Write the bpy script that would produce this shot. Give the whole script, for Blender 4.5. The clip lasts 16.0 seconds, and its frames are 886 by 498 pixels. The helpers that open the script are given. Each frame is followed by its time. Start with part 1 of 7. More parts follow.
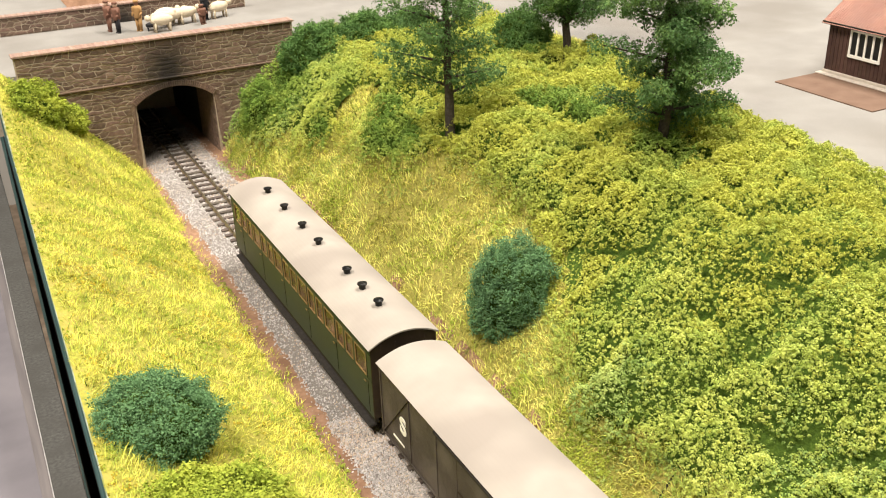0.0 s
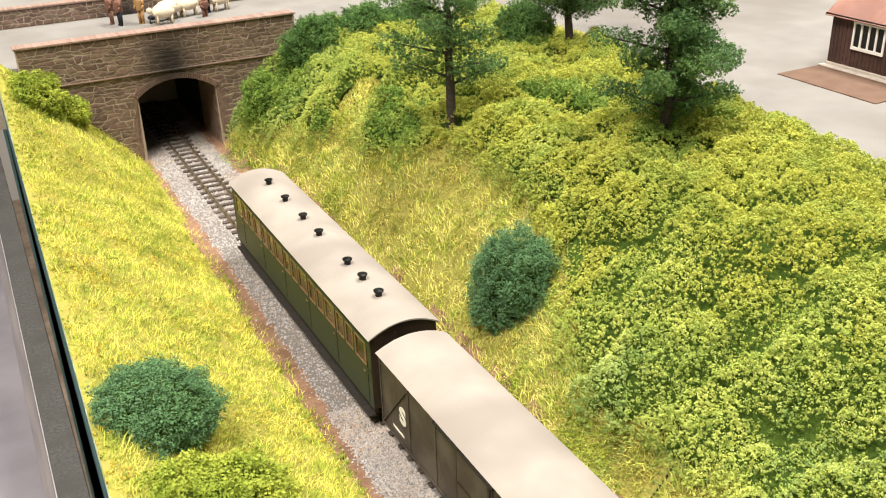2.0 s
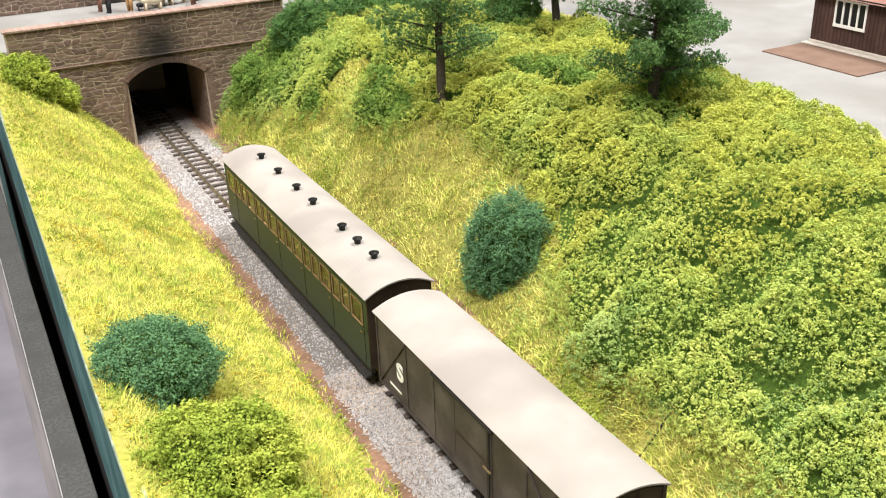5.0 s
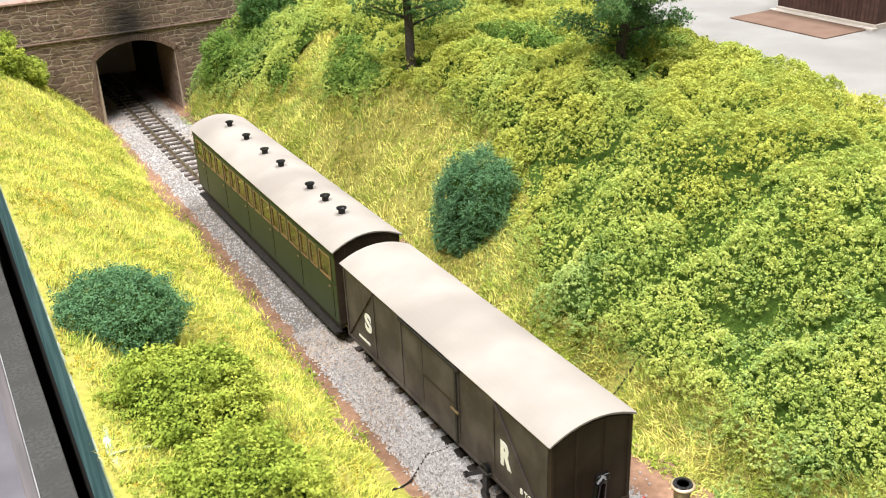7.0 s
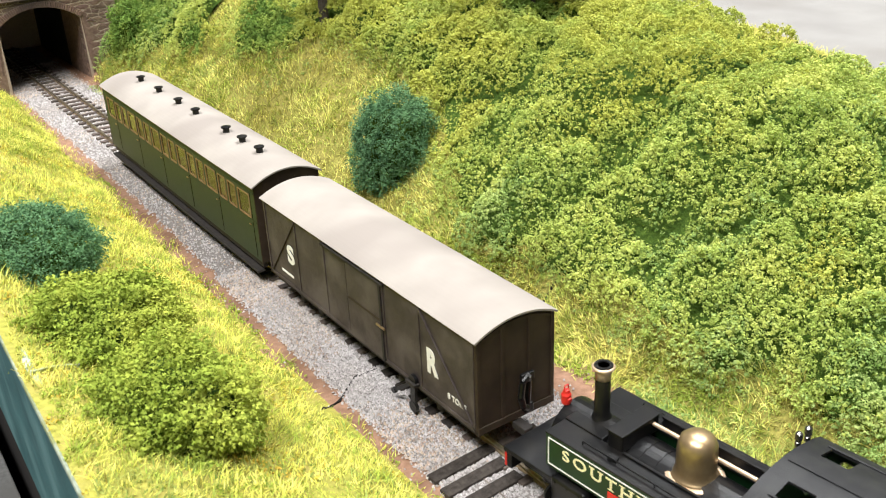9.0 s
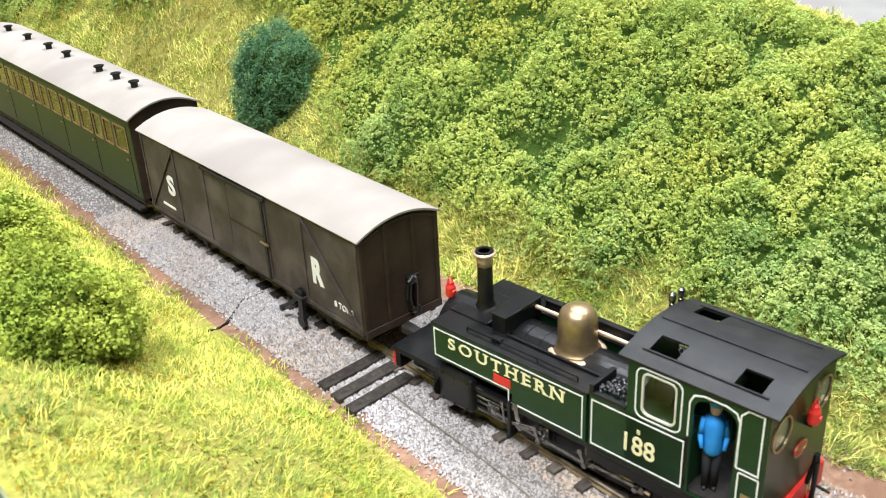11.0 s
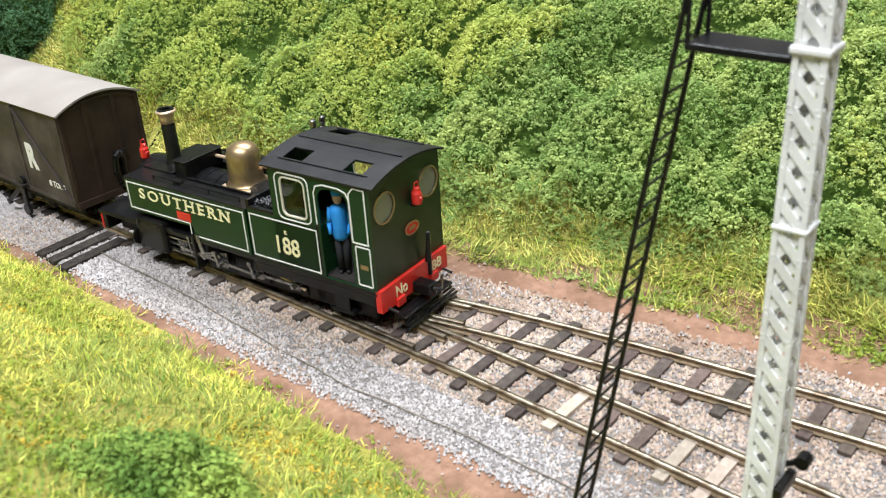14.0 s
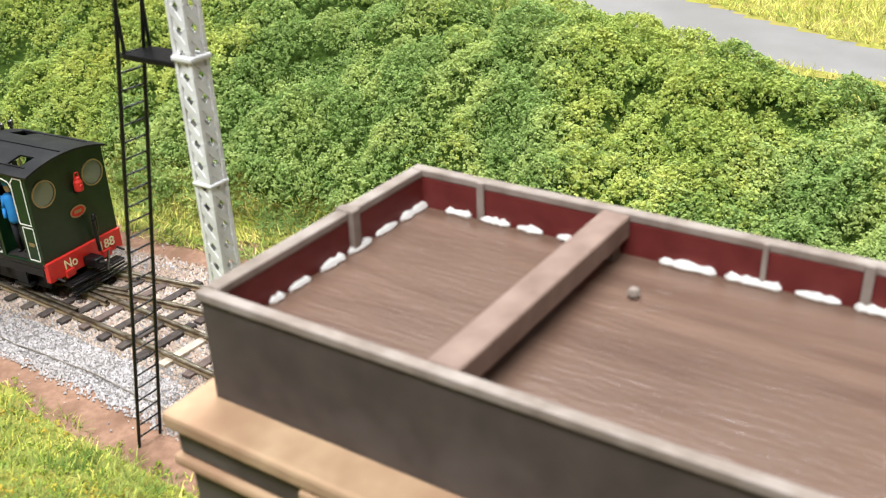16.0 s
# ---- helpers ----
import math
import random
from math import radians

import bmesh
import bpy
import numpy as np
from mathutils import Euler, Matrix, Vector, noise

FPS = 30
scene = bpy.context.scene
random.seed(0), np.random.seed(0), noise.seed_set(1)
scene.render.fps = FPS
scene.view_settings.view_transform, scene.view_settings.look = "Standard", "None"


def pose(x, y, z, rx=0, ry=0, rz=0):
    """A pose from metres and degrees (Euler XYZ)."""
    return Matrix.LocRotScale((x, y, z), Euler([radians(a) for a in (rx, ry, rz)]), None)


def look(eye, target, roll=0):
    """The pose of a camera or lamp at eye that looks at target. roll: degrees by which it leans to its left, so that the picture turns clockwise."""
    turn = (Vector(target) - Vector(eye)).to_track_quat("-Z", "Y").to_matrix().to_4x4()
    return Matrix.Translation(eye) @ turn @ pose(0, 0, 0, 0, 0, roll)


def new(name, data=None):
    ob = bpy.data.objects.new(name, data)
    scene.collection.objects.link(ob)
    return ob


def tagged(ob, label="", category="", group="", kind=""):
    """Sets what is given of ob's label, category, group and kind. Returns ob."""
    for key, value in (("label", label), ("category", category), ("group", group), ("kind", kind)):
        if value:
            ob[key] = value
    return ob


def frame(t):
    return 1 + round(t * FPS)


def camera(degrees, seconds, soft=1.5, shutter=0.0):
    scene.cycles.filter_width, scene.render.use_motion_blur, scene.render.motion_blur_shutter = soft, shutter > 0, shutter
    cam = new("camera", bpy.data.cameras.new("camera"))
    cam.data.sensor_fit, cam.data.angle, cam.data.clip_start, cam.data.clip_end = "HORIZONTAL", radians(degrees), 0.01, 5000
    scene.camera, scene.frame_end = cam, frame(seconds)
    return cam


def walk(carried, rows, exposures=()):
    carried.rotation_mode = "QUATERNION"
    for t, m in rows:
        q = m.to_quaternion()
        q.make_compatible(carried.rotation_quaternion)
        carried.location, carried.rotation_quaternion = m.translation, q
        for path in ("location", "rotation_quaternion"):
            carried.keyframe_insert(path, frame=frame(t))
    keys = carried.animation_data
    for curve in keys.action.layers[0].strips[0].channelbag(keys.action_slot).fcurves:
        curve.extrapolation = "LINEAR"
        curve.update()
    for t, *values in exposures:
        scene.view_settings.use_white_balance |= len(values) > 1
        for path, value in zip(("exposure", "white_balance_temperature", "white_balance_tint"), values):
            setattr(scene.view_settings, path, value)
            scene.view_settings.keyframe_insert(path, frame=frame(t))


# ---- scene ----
cam = camera(49.72, 16.0, soft=1.0)
PATH = [
    (0, (-0.00165, -0.00578, 0.19958), (0.20259, 0.39572, -0.01739), -1.88),
    (0.5, (-0.00244, -0.00619, 0.20032), (0.20224, 0.39487, -0.01707), -1.88),
    (1, (-0.00326, -0.00728, 0.19934), (0.20116, 0.39372, -0.01839), -1.88),
    (1.5, (-0.00253, -0.00752, 0.19879), (0.20069, 0.39397, -0.01919), -1.96),
    (2, (-0.00074, -0.00656, 0.19764), (0.20124, 0.39507, -0.02121), -1.93),
    (2.5, (0.00205, -0.00647, 0.19603), (0.20179, 0.39609, -0.02317), -2.05),
    (3, (0.00004, -0.00641, 0.19607), (0.19868, 0.39630, -0.02386), -2.11),
    (3.5, (-0.00056, -0.00745, 0.19372), (0.19820, 0.39525, -0.02611), -2.23),
    (5.8, (-0.01200, -0.01823, 0.17969), (0.20215, 0.37988, -0.03396), -1.87),
    (6, (-0.01056, -0.01928, 0.17809), (0.20265, 0.37913, -0.03594), -1.98),
    (6.5, (-0.00893, -0.02031, 0.17415), (0.20706, 0.37650, -0.04005), -2.29),
    (7, (-0.00850, -0.02123, 0.16901), (0.21042, 0.37409, -0.04498), -2.42),
    (7.5, (-0.01009, -0.02393, 0.16500), (0.21444, 0.36885, -0.04786), -2.43),
    (8, (-0.01212, -0.02609, 0.16180), (0.22040, 0.36194, -0.05118), -2.68),
    (8.5, (-0.01415, -0.02829, 0.15711), (0.22848, 0.35208, -0.05841), -2.74),
    (8.7, (-0.01451, -0.02949, 0.15461), (0.23184, 0.34791, -0.06191), -2.69),
    (11, (-0.01467, -0.04074, 0.13173), (0.27204, 0.30075, -0.09452), -2.98),
    (11.5, (-0.01454, -0.04672, 0.12582), (0.28081, 0.28708, -0.10077), -3.09),
    (12, (-0.01512, -0.05365, 0.12133), (0.28842, 0.27083, -0.10797), -3.38),
    (12.5, (-0.01585, -0.06244, 0.11851), (0.29592, 0.25226, -0.11337), -3.67),
    (13, (-0.01646, -0.07451, 0.11317), (0.30603, 0.22976, -0.11796), -3.61),
    (13.5, (-0.01712, -0.08785, 0.10975), (0.31328, 0.20936, -0.11938), -3.53),
    (14, (-0.01797, -0.10337, 0.11021), (0.31897, 0.18746, -0.11759), -3.60),
    (14.5, (-0.01679, -0.12208, 0.10875), (0.32610, 0.16288, -0.11758), -3.52),
    (15, (-0.01676, -0.13968, 0.11158), (0.33334, 0.13615, -0.11503), -2.97),
    (15.5, (-0.01512, -0.15940, 0.11686), (0.34248, 0.10713, -0.10917), -2.63),
    (16, (-0.01580, -0.18167, 0.11843), (0.35359, 0.07099, -0.10454), -2.37),
]
cam.data.dof.use_dof, cam.data.dof.focus_distance, cam.data.dof.aperture_fstop = True, 0.36, 72.0
walk(cam, [(t, look(eye, target, roll)) for t, eye, target, roll in PATH],
     exposures=[(0, 0.0, 7250, 10), (1.5, 0.0, 7200, 10), (2.5, 0.02, 6700, 10), (3.5, 0.05, 6600, 10), (6, 0.1, 6250, 9), (7, 0.1, 6250, 9), (8.5, 0.03, 6250, 9), (11, 0.1, 5880, 8), (12, 0.05, 5900, 8), (13.5, -0.18, 5850, 8), (16, -0.15, 6000, 9)])

# ---- light: an indoor hall with rows of ceiling lights ----
world = bpy.data.worlds.new("hall_air")
world.use_nodes = True
world.node_tree.nodes["Background"].inputs[0].default_value = (0.95, 0.97, 1.0, 1)
world.node_tree.nodes["Background"].inputs[1].default_value = 0.24
scene.world = world


def ceiling_lamp(x, y, sx, sy, power, colour):
    d = bpy.data.lights.new("hall_light", "AREA")
    d.shape, d.size, d.size_y, d.energy, d.color = "RECTANGLE", sx, sy, power, colour
    ob = new("hall_light", d)
    ob.matrix_world = pose(x, y, 1.92)
    return ob


ceiling_lamp(-0.75, -0.25, 0.6, 1.5, 94.0, (1.0, 0.97, 0.92))
ceiling_lamp(0.9, 0.5, 0.6, 1.5, 81.0, (1.0, 0.98, 0.95))

# ---- building helpers; lengths below are in centimetres ----
CM = 0.01
rng = np.random.default_rng(7)


def lerp_table(v, rows):
    return np.interp(v, [r[0] for r in rows], [r[1] for r in rows])


def node_material(name):
    m = bpy.data.materials.new(name)
    m.use_nodes = True
    n = m.node_tree.nodes
    return m, n, m.node_tree.links, n["Principled BSDF"]


def material(name, c1, c2, scale=800.0, rough=0.8, metal=0.0, bump=0.0, fine=4000.0, island=0.0, per_object=0.0, c3=None, patch=120.0, spec=0.3, stretch=None):
    """Two-scale mottled surface: c1 to c2 by a fine grain, c3 in large patches, each island or object a little lighter or darker."""
    m, n, l, b = node_material(name)
    co = n.new("ShaderNodeTexCoord")
    t1 = n.new("ShaderNodeTexNoise")
    t1.inputs["Scale"].default_value, t1.inputs["Detail"].default_value = scale, 5
    where = co.outputs["Object"]
    if stretch:
        mp = n.new("ShaderNodeMapping")
        mp.inputs["Scale"].default_value = stretch
        l.new(where, mp.inputs["Vector"])
        where = mp.outputs["Vector"]
    l.new(where, t1.inputs["Vector"])
    ramp = n.new("ShaderNodeValToRGB")
    ramp.color_ramp.elements[0].position, ramp.color_ramp.elements[1].position = 0.3, 0.7
    ramp.color_ramp.elements[0].color, ramp.color_ramp.elements[1].color = (*c1, 1), (*c2, 1)
    l.new(t1.outputs["Fac"], ramp.inputs["Fac"])
    out = ramp.outputs["Color"]
    if c3:
        t2 = n.new("ShaderNodeTexNoise")
        t2.inputs["Scale"].default_value, t2.inputs["Detail"].default_value = patch, 3
        l.new(co.outputs["Object"], t2.inputs["Vector"])
        r2 = n.new("ShaderNodeValToRGB")
        r2.color_ramp.elements[0].position, r2.color_ramp.elements[1].position = 0.45, 0.65
        l.new(t2.outputs["Fac"], r2.inputs["Fac"])
        mx = n.new("ShaderNodeMix")
        mx.data_type = "RGBA"
        l.new(r2.outputs["Color"], mx.inputs["Factor"])
        l.new(out, mx.inputs["A"])
        mx.inputs["B"].default_value = (*c3, 1)
        out = mx.outputs["Result"]
    if island or per_object:
        src = n.new("ShaderNodeNewGeometry").outputs["Random Per Island"] if island else n.new("ShaderNodeObjectInfo").outputs["Random"]
        amount = island or per_object
        mr = n.new("ShaderNodeMapRange")
        mr.inputs["To Min"].default_value, mr.inputs["To Max"].default_value = 1 - amount, 1 + amount
        l.new(src, mr.inputs["Value"])
        hs = n.new("ShaderNodeHueSaturation")
        l.new(mr.outputs["Result"], hs.inputs["Value"])
        mh = n.new("ShaderNodeMapRange")
        mh.inputs["To Min"].default_value, mh.inputs["To Max"].default_value = 0.5 - amount * 0.045, 0.5 + amount * 0.045
        wob = n.new("ShaderNodeMath")
        wob.operation = "FRACT"
        mul = n.new("ShaderNodeMath")
        mul.operation = "MULTIPLY"
        mul.inputs[1].default_value = 7.31
        l.new(src, mul.inputs[0])
        l.new(mul.outputs[0], wob.inputs[0])
        l.new(wob.outputs[0], mh.inputs["Value"])
        l.new(mh.outputs["Result"], hs.inputs["Hue"])
        l.new(out, hs.inputs["Color"])
        out = hs.outputs["Color"]
    l.new(out, b.inputs["Base Color"])
    b.inputs["Roughness"].default_value, b.inputs["Metallic"].default_value = rough, metal
    b.inputs["Specular IOR Level"].default_value = spec
    if bump:
        t3 = n.new("ShaderNodeTexNoise")
        t3.inputs["Scale"].default_value, t3.inputs["Detail"].default_value = fine, 4
        l.new(where, t3.inputs["Vector"])
        bm_ = n.new("ShaderNodeBump")
        bm_.inputs["Strength"].default_value, bm_.inputs["Distance"].default_value = bump, 0.0004
        l.new(t3.outputs["Fac"], bm_.inputs["Height"])
        l.new(bm_.outputs["Normal"], b.inputs["Normal"])
    return m


def leafy(name, c1, c2, c3, patch=60.0, spread=0.45, lucent=0.25, grain=350.0):
    """Foam leaf or fibre: colour by island, larger patches by place, some light let through."""
    m = material(name, c1, c2, scale=grain, rough=0.75, island=spread, c3=c3, patch=patch, spec=0.15)
    n, l = m.node_tree.nodes, m.node_tree.links
    b, o = n["Principled BSDF"], n["Material Output"]
    tr = n.new("ShaderNodeBsdfTranslucent")
    l.new(b.inputs["Base Color"].links[0].from_socket, tr.inputs["Color"])
    mix = n.new("ShaderNodeMixShader")
    mix.inputs[0].default_value = lucent
    l.new(b.outputs[0], mix.inputs[1])
    l.new(tr.outputs[0], mix.inputs[2])
    l.new(mix.outputs[0], o.inputs["Surface"])
    return m


M_EARTH = material("brown_earth", (0.23, 0.128, 0.082), (0.345, 0.205, 0.137), 500, 0.95, bump=0.8, fine=2200, c3=(0.195, 0.108, 0.068), patch=90)
M_TURF = material("turf_base", (0.21, 0.21, 0.035), (0.40, 0.38, 0.07), 600, 0.95, bump=1.0, fine=1500, c3=(0.34, 0.29, 0.07))
# straw turf, darkened so its colour holds the shade between blades
M_TURF_STRAW = material("straw_turf_shaded", (0.17, 0.15, 0.035), (0.39, 0.35, 0.085), 900, 0.95, bump=1.0, fine=1800, c3=(0.23, 0.215, 0.045))
# dark green backing: shade in the foliage gaps is put into its colour
M_LEAF_GAP = material("leaf_gap_shade", (0.025, 0.05, 0.010), (0.08, 0.13, 0.022), 700, 0.95, bump=1.0, fine=1500, spec=0.05)
M_ROAD = material("grey_road", (0.225, 0.215, 0.205), (0.275, 0.265, 0.252), 45, 0.85, bump=0.25, fine=5000, c3=(0.205, 0.192, 0.178), patch=14)
M_BALLAST_BED = material("ballast_bed", (0.13, 0.115, 0.108), (0.25, 0.23, 0.215), 1500, 0.95, bump=0.8, fine=2500)
M_STONE_CHIP = material("ballast_chip", (0.30, 0.278, 0.272), (0.455, 0.428, 0.42), 500, 0.9, island=0.3, c3=(0.34, 0.305, 0.285), patch=22)
M_STONE_BROWN = material("weathered_chip", (0.33, 0.255, 0.20), (0.48, 0.385, 0.31), 500, 0.9, island=0.32, c3=(0.27, 0.195, 0.145), patch=40)
M_GRASS = leafy("yellow_green_fibre", (0.54, 0.52, 0.075), (0.82, 0.77, 0.20), (0.36, 0.43, 0.065), 130, 0.45, 0.3)
M_GRASS_GREEN = leafy("lime_fibre", (0.23, 0.29, 0.055), (0.43, 0.465, 0.13), (0.16, 0.245, 0.045), 120, 0.4, 0.3)
M_GRASS_STRAW = leafy("straw_fibre", (0.46, 0.43, 0.085), (0.86, 0.81, 0.26), (0.36, 0.41, 0.07), 130, 0.5, 0.3)
M_OCHRE = leafy("ochre_foam", (0.48, 0.34, 0.04), (0.66, 0.50, 0.08), (0.55, 0.48, 0.07), 90, 0.3, 0.2)
M_LEAF = leafy("leaf_foam", (0.22, 0.34, 0.085), (0.405, 0.525, 0.175), (0.52, 0.605, 0.195), 60, 0.12, 0.3, 240)
M_LEAF_LIME = leafy("lime_leaf_foam", (0.30, 0.40, 0.08), (0.52, 0.60, 0.155), (0.61, 0.655, 0.17), 60, 0.12, 0.3, 220)
M_LEAF_YELLOW = leafy("yellow_leaf_foam", (0.42, 0.45, 0.08), (0.60, 0.61, 0.13), (0.39, 0.465, 0.10), 55, 0.12, 0.3, 200)
M_LEAF_DARK = leafy("dark_leaf_foam", (0.07, 0.155, 0.045), (0.14, 0.26, 0.075), (0.16, 0.29, 0.075), 60, 0.2, 0.2, 220)
M_LEAF_BLUE = leafy("bluish_leaf_foam", (0.085, 0.185, 0.085), (0.165, 0.31, 0.14), (0.13, 0.26, 0.11), 60, 0.15, 0.2, 220)
M_LEAF_OLIVE = leafy("olive_leaf_foam", (0.19, 0.26, 0.03), (0.34, 0.42, 0.06), (0.43, 0.48, 0.075), 60, 0.16, 0.2, 260)
M_LEAF_DEEP = leafy("deep_green_foam", (0.10, 0.19, 0.035), (0.24, 0.36, 0.07), (0.34, 0.44, 0.09), 60, 0.17, 0.2, 260)
M_PINE = leafy("tree_fibre", (0.075, 0.16, 0.06), (0.15, 0.275, 0.10), (0.21, 0.35, 0.12), 50, 0.3, 0.4)
M_BARK = material("tree_bark", (0.05, 0.04, 0.035), (0.10, 0.085, 0.075), 900, 0.9, bump=0.7)
M_SLEEPER = material("sleeper_wood", (0.055, 0.043, 0.037), (0.115, 0.092, 0.078), 700, 0.85, bump=0.4, per_object=0.4)
M_SLEEPER_PALE = material("bleached_sleeper", (0.33, 0.265, 0.21), (0.46, 0.385, 0.315), 700, 0.9, bump=0.4, per_object=0.3)
M_RAIL = material("rail_metal", (0.34, 0.285, 0.215), (0.50, 0.435, 0.34), 900, 0.38, 0.9, c3=(0.20, 0.15, 0.105), patch=300)
M_RAIL_SIDE = material("rusty_rail", (0.22, 0.16, 0.10), (0.34, 0.26, 0.17), 900, 0.6, 0.45, bump=0.2)
M_WIRE = material("dull_wire", (0.17, 0.145, 0.12), (0.28, 0.24, 0.20), 900, 0.6, 0.3)
M_MORTAR = material("buff_mortar", (0.37, 0.305, 0.235), (0.46, 0.385, 0.305), 900, 0.95, bump=0.5)
M_STONE = material("brown_stone", (0.125, 0.083, 0.062), (0.225, 0.155, 0.118), 500, 0.9, bump=0.6, fine=2500, per_object=0.28)
M_STONE_J = material("brown_stone_joined", (0.125, 0.083, 0.062), (0.225, 0.155, 0.118), 500, 0.9, bump=0.6, fine=2500, island=0.28)
M_BRICK = material("red_brick", (0.31, 0.20, 0.165), (0.42, 0.285, 0.24), 900, 0.9, bump=0.4, per_object=0.2)
M_BRICK_DULL = material("dull_brick", (0.16, 0.10, 0.075), (0.23, 0.15, 0.115), 700, 0.9, bump=0.4, per_object=0.2)
M_TUNNEL_SHADE = material("tunnel_shade", (0.012, 0.011, 0.011), (0.03, 0.027, 0.025), 500, 0.95)
M_BLACK = material("satin_black_paint", (0.004, 0.004, 0.0045), (0.007, 0.007, 0.0075), 600, 0.30, bump=0.12, c3=(0.012, 0.011, 0.010), patch=150, spec=0.3)
M_ROOF_BLACK = material("matt_black_roof", (0.009, 0.009, 0.010), (0.015, 0.015, 0.016), 500, 0.5, bump=0.15, c3=(0.021, 0.021, 0.021), patch=200)
M_GREEN = material("dark_green_paint", (0.007, 0.030, 0.010), (0.010, 0.040, 0.014), 400, 0.30, bump=0.05, spec=0.3)
M_GREEN_BACK = material("deep_green_paint", (0.010, 0.026, 0.010), (0.014, 0.032, 0.012), 400, 0.35, bump=0.05, spec=0.4)
M_COACH = material("coach_green_paint", (0.010, 0.027, 0.010), (0.015, 0.035, 0.013), 400, 0.45, bump=0.05, spec=0.5)
M_RED = material("red_paint", (0.55, 0.018, 0.012), (0.62, 0.03, 0.02), 500, 0.4, spec=0.5)
M_WHITE_LINE = material("white_lining", (0.75, 0.75, 0.72), (0.85, 0.85, 0.82), 900, 0.5)
M_YELLOW_LETTER = material("pale_yellow_letter", (0.80, 0.74, 0.42), (0.86, 0.80, 0.50), 900, 0.5)
M_BRASS = material("dull_brass", (0.36, 0.255, 0.135), (0.46, 0.34, 0.19), 500, 0.36, 0.8, bump=0.05)
M_COPPER = material("copper_cap", (0.72, 0.52, 0.34), (0.82, 0.64, 0.46), 500, 0.35, 0.6)
M_STEEL = material("oily_steel", (0.14, 0.135, 0.13), (0.36, 0.35, 0.335), 700, 0.22, 0.95, bump=0.15)
M_WHEEL = material("wheel_black", (0.012, 0.012, 0.012), (0.03, 0.028, 0.026), 900, 0.5, 0.3)
M_COAL = material("coal", (0.008, 0.008, 0.009), (0.03, 0.03, 0.033), 900, 0.35, island=0.5, spec=0.6)
M_VAN = material("dark_brown_paint", (0.037, 0.028, 0.027), (0.060, 0.047, 0.044), 300, 0.5, bump=0.2, c3=(0.092, 0.075, 0.069), patch=110)
M_VAN_END = material("brown_van_end", (0.034, 0.022, 0.014), (0.046, 0.031, 0.020), 300, 0.65, bump=0.15, c3=(0.026, 0.017, 0.011), patch=100)
M_VAN_ROOF = material("off_white_roof", (0.305, 0.275, 0.247), (0.365, 0.33, 0.296), 60, 0.85, bump=0.08, c3=(0.275, 0.244, 0.22), patch=25, spec=0.1)
M_UNDERFRAME = material("underframe_black", (0.015, 0.013, 0.012), (0.035, 0.03, 0.027), 700, 0.7, bump=0.2)
M_FASCIA = material("teal_board", (0.022, 0.085, 0.095), (0.05, 0.15, 0.16), 60, 0.7, bump=0.4, fine=1200, c3=(0.10, 0.22, 0.23), patch=40)
M_EDGE = material("pale_edge", (0.20, 0.26, 0.17), (0.50, 0.55, 0.45), 250, 0.8, bump=0.4, fine=1500, c3=(0.30, 0.32, 0.10), patch=120)
M_RAIL_TOP = material("grey_felt", (0.075, 0.074, 0.072), (0.135, 0.132, 0.128), 700, 0.9, bump=0.5, c3=(0.09, 0.087, 0.083), patch=60)
M_RAIL_ARRIS = material("worn_arris", (0.38, 0.37, 0.38), (0.62, 0.60, 0.61), 120, 0.8)
M_RAIL_FACE = material("lilac_brown_board", (0.16, 0.145, 0.155), (0.24, 0.215, 0.22), 30, 0.7, bump=0.2, stretch=(12.0, 0.6, 1.0))
M_TANK = material("brown_grey_tank", (0.062, 0.050, 0.043), (0.095, 0.076, 0.065), 200, 0.65, bump=0.2, c3=(0.11, 0.093, 0.082), patch=90)
M_TANK_RIM = material("pale_tank_rim", (0.20, 0.16, 0.13), (0.30, 0.245, 0.205), 400, 0.65, bump=0.15, c3=(0.36, 0.31, 0.27), patch=160)
M_TIE_BEAM = material("brown_tie_beam", (0.19, 0.125, 0.095), (0.28, 0.195, 0.155), 300, 0.65, bump=0.15)
M_VARNISH = material("dark_varnish", (0.20, 0.115, 0.05), (0.28, 0.17, 0.08), 400, 0.4)
M_SLEEPER_DARK = material("tarred_sleeper", (0.022, 0.018, 0.016), (0.06, 0.05, 0.044), 700, 0.8, bump=0.4, per_object=0.35, spec=0.15)
M_SLEEPER_RED = material("red_brown_sleeper", (0.085, 0.062, 0.052), (0.15, 0.112, 0.094), 700, 0.9, bump=0.4, per_object=0.35)
M_TANK_IN = material("oxide_red", (0.12, 0.018, 0.016), (0.17, 0.03, 0.026), 300, 0.55)
M_TANK_WATER = material("brown_tank_water", (0.105, 0.062, 0.043), (0.18, 0.112, 0.080), 45, 0.24, c3=(0.15, 0.095, 0.068), patch=40, spec=0.5, stretch=(7.0, 0.8, 1.0), bump=0.3, fine=300)
M_TAN = material("tan_timber", (0.42, 0.27, 0.16), (0.52, 0.36, 0.22), 250, 0.75, bump=0.2, c3=(0.36, 0.22, 0.13), patch=90)
M_WHITE_POST = material("weathered_white", (0.80, 0.80, 0.79), (0.90, 0.90, 0.89), 200, 0.6, bump=0.2, c3=(0.70, 0.69, 0.67), patch=150)
M_HUT = material("brown_planks", (0.055, 0.028, 0.022), (0.08, 0.042, 0.033), 300, 0.75, bump=0.2, per_object=0.15)
M_HUT_ROOF = material("faded_red_iron", (0.52, 0.27, 0.22), (0.60, 0.35, 0.29), 100, 0.7, bump=0.1, c3=(0.47, 0.27, 0.23), patch=60)
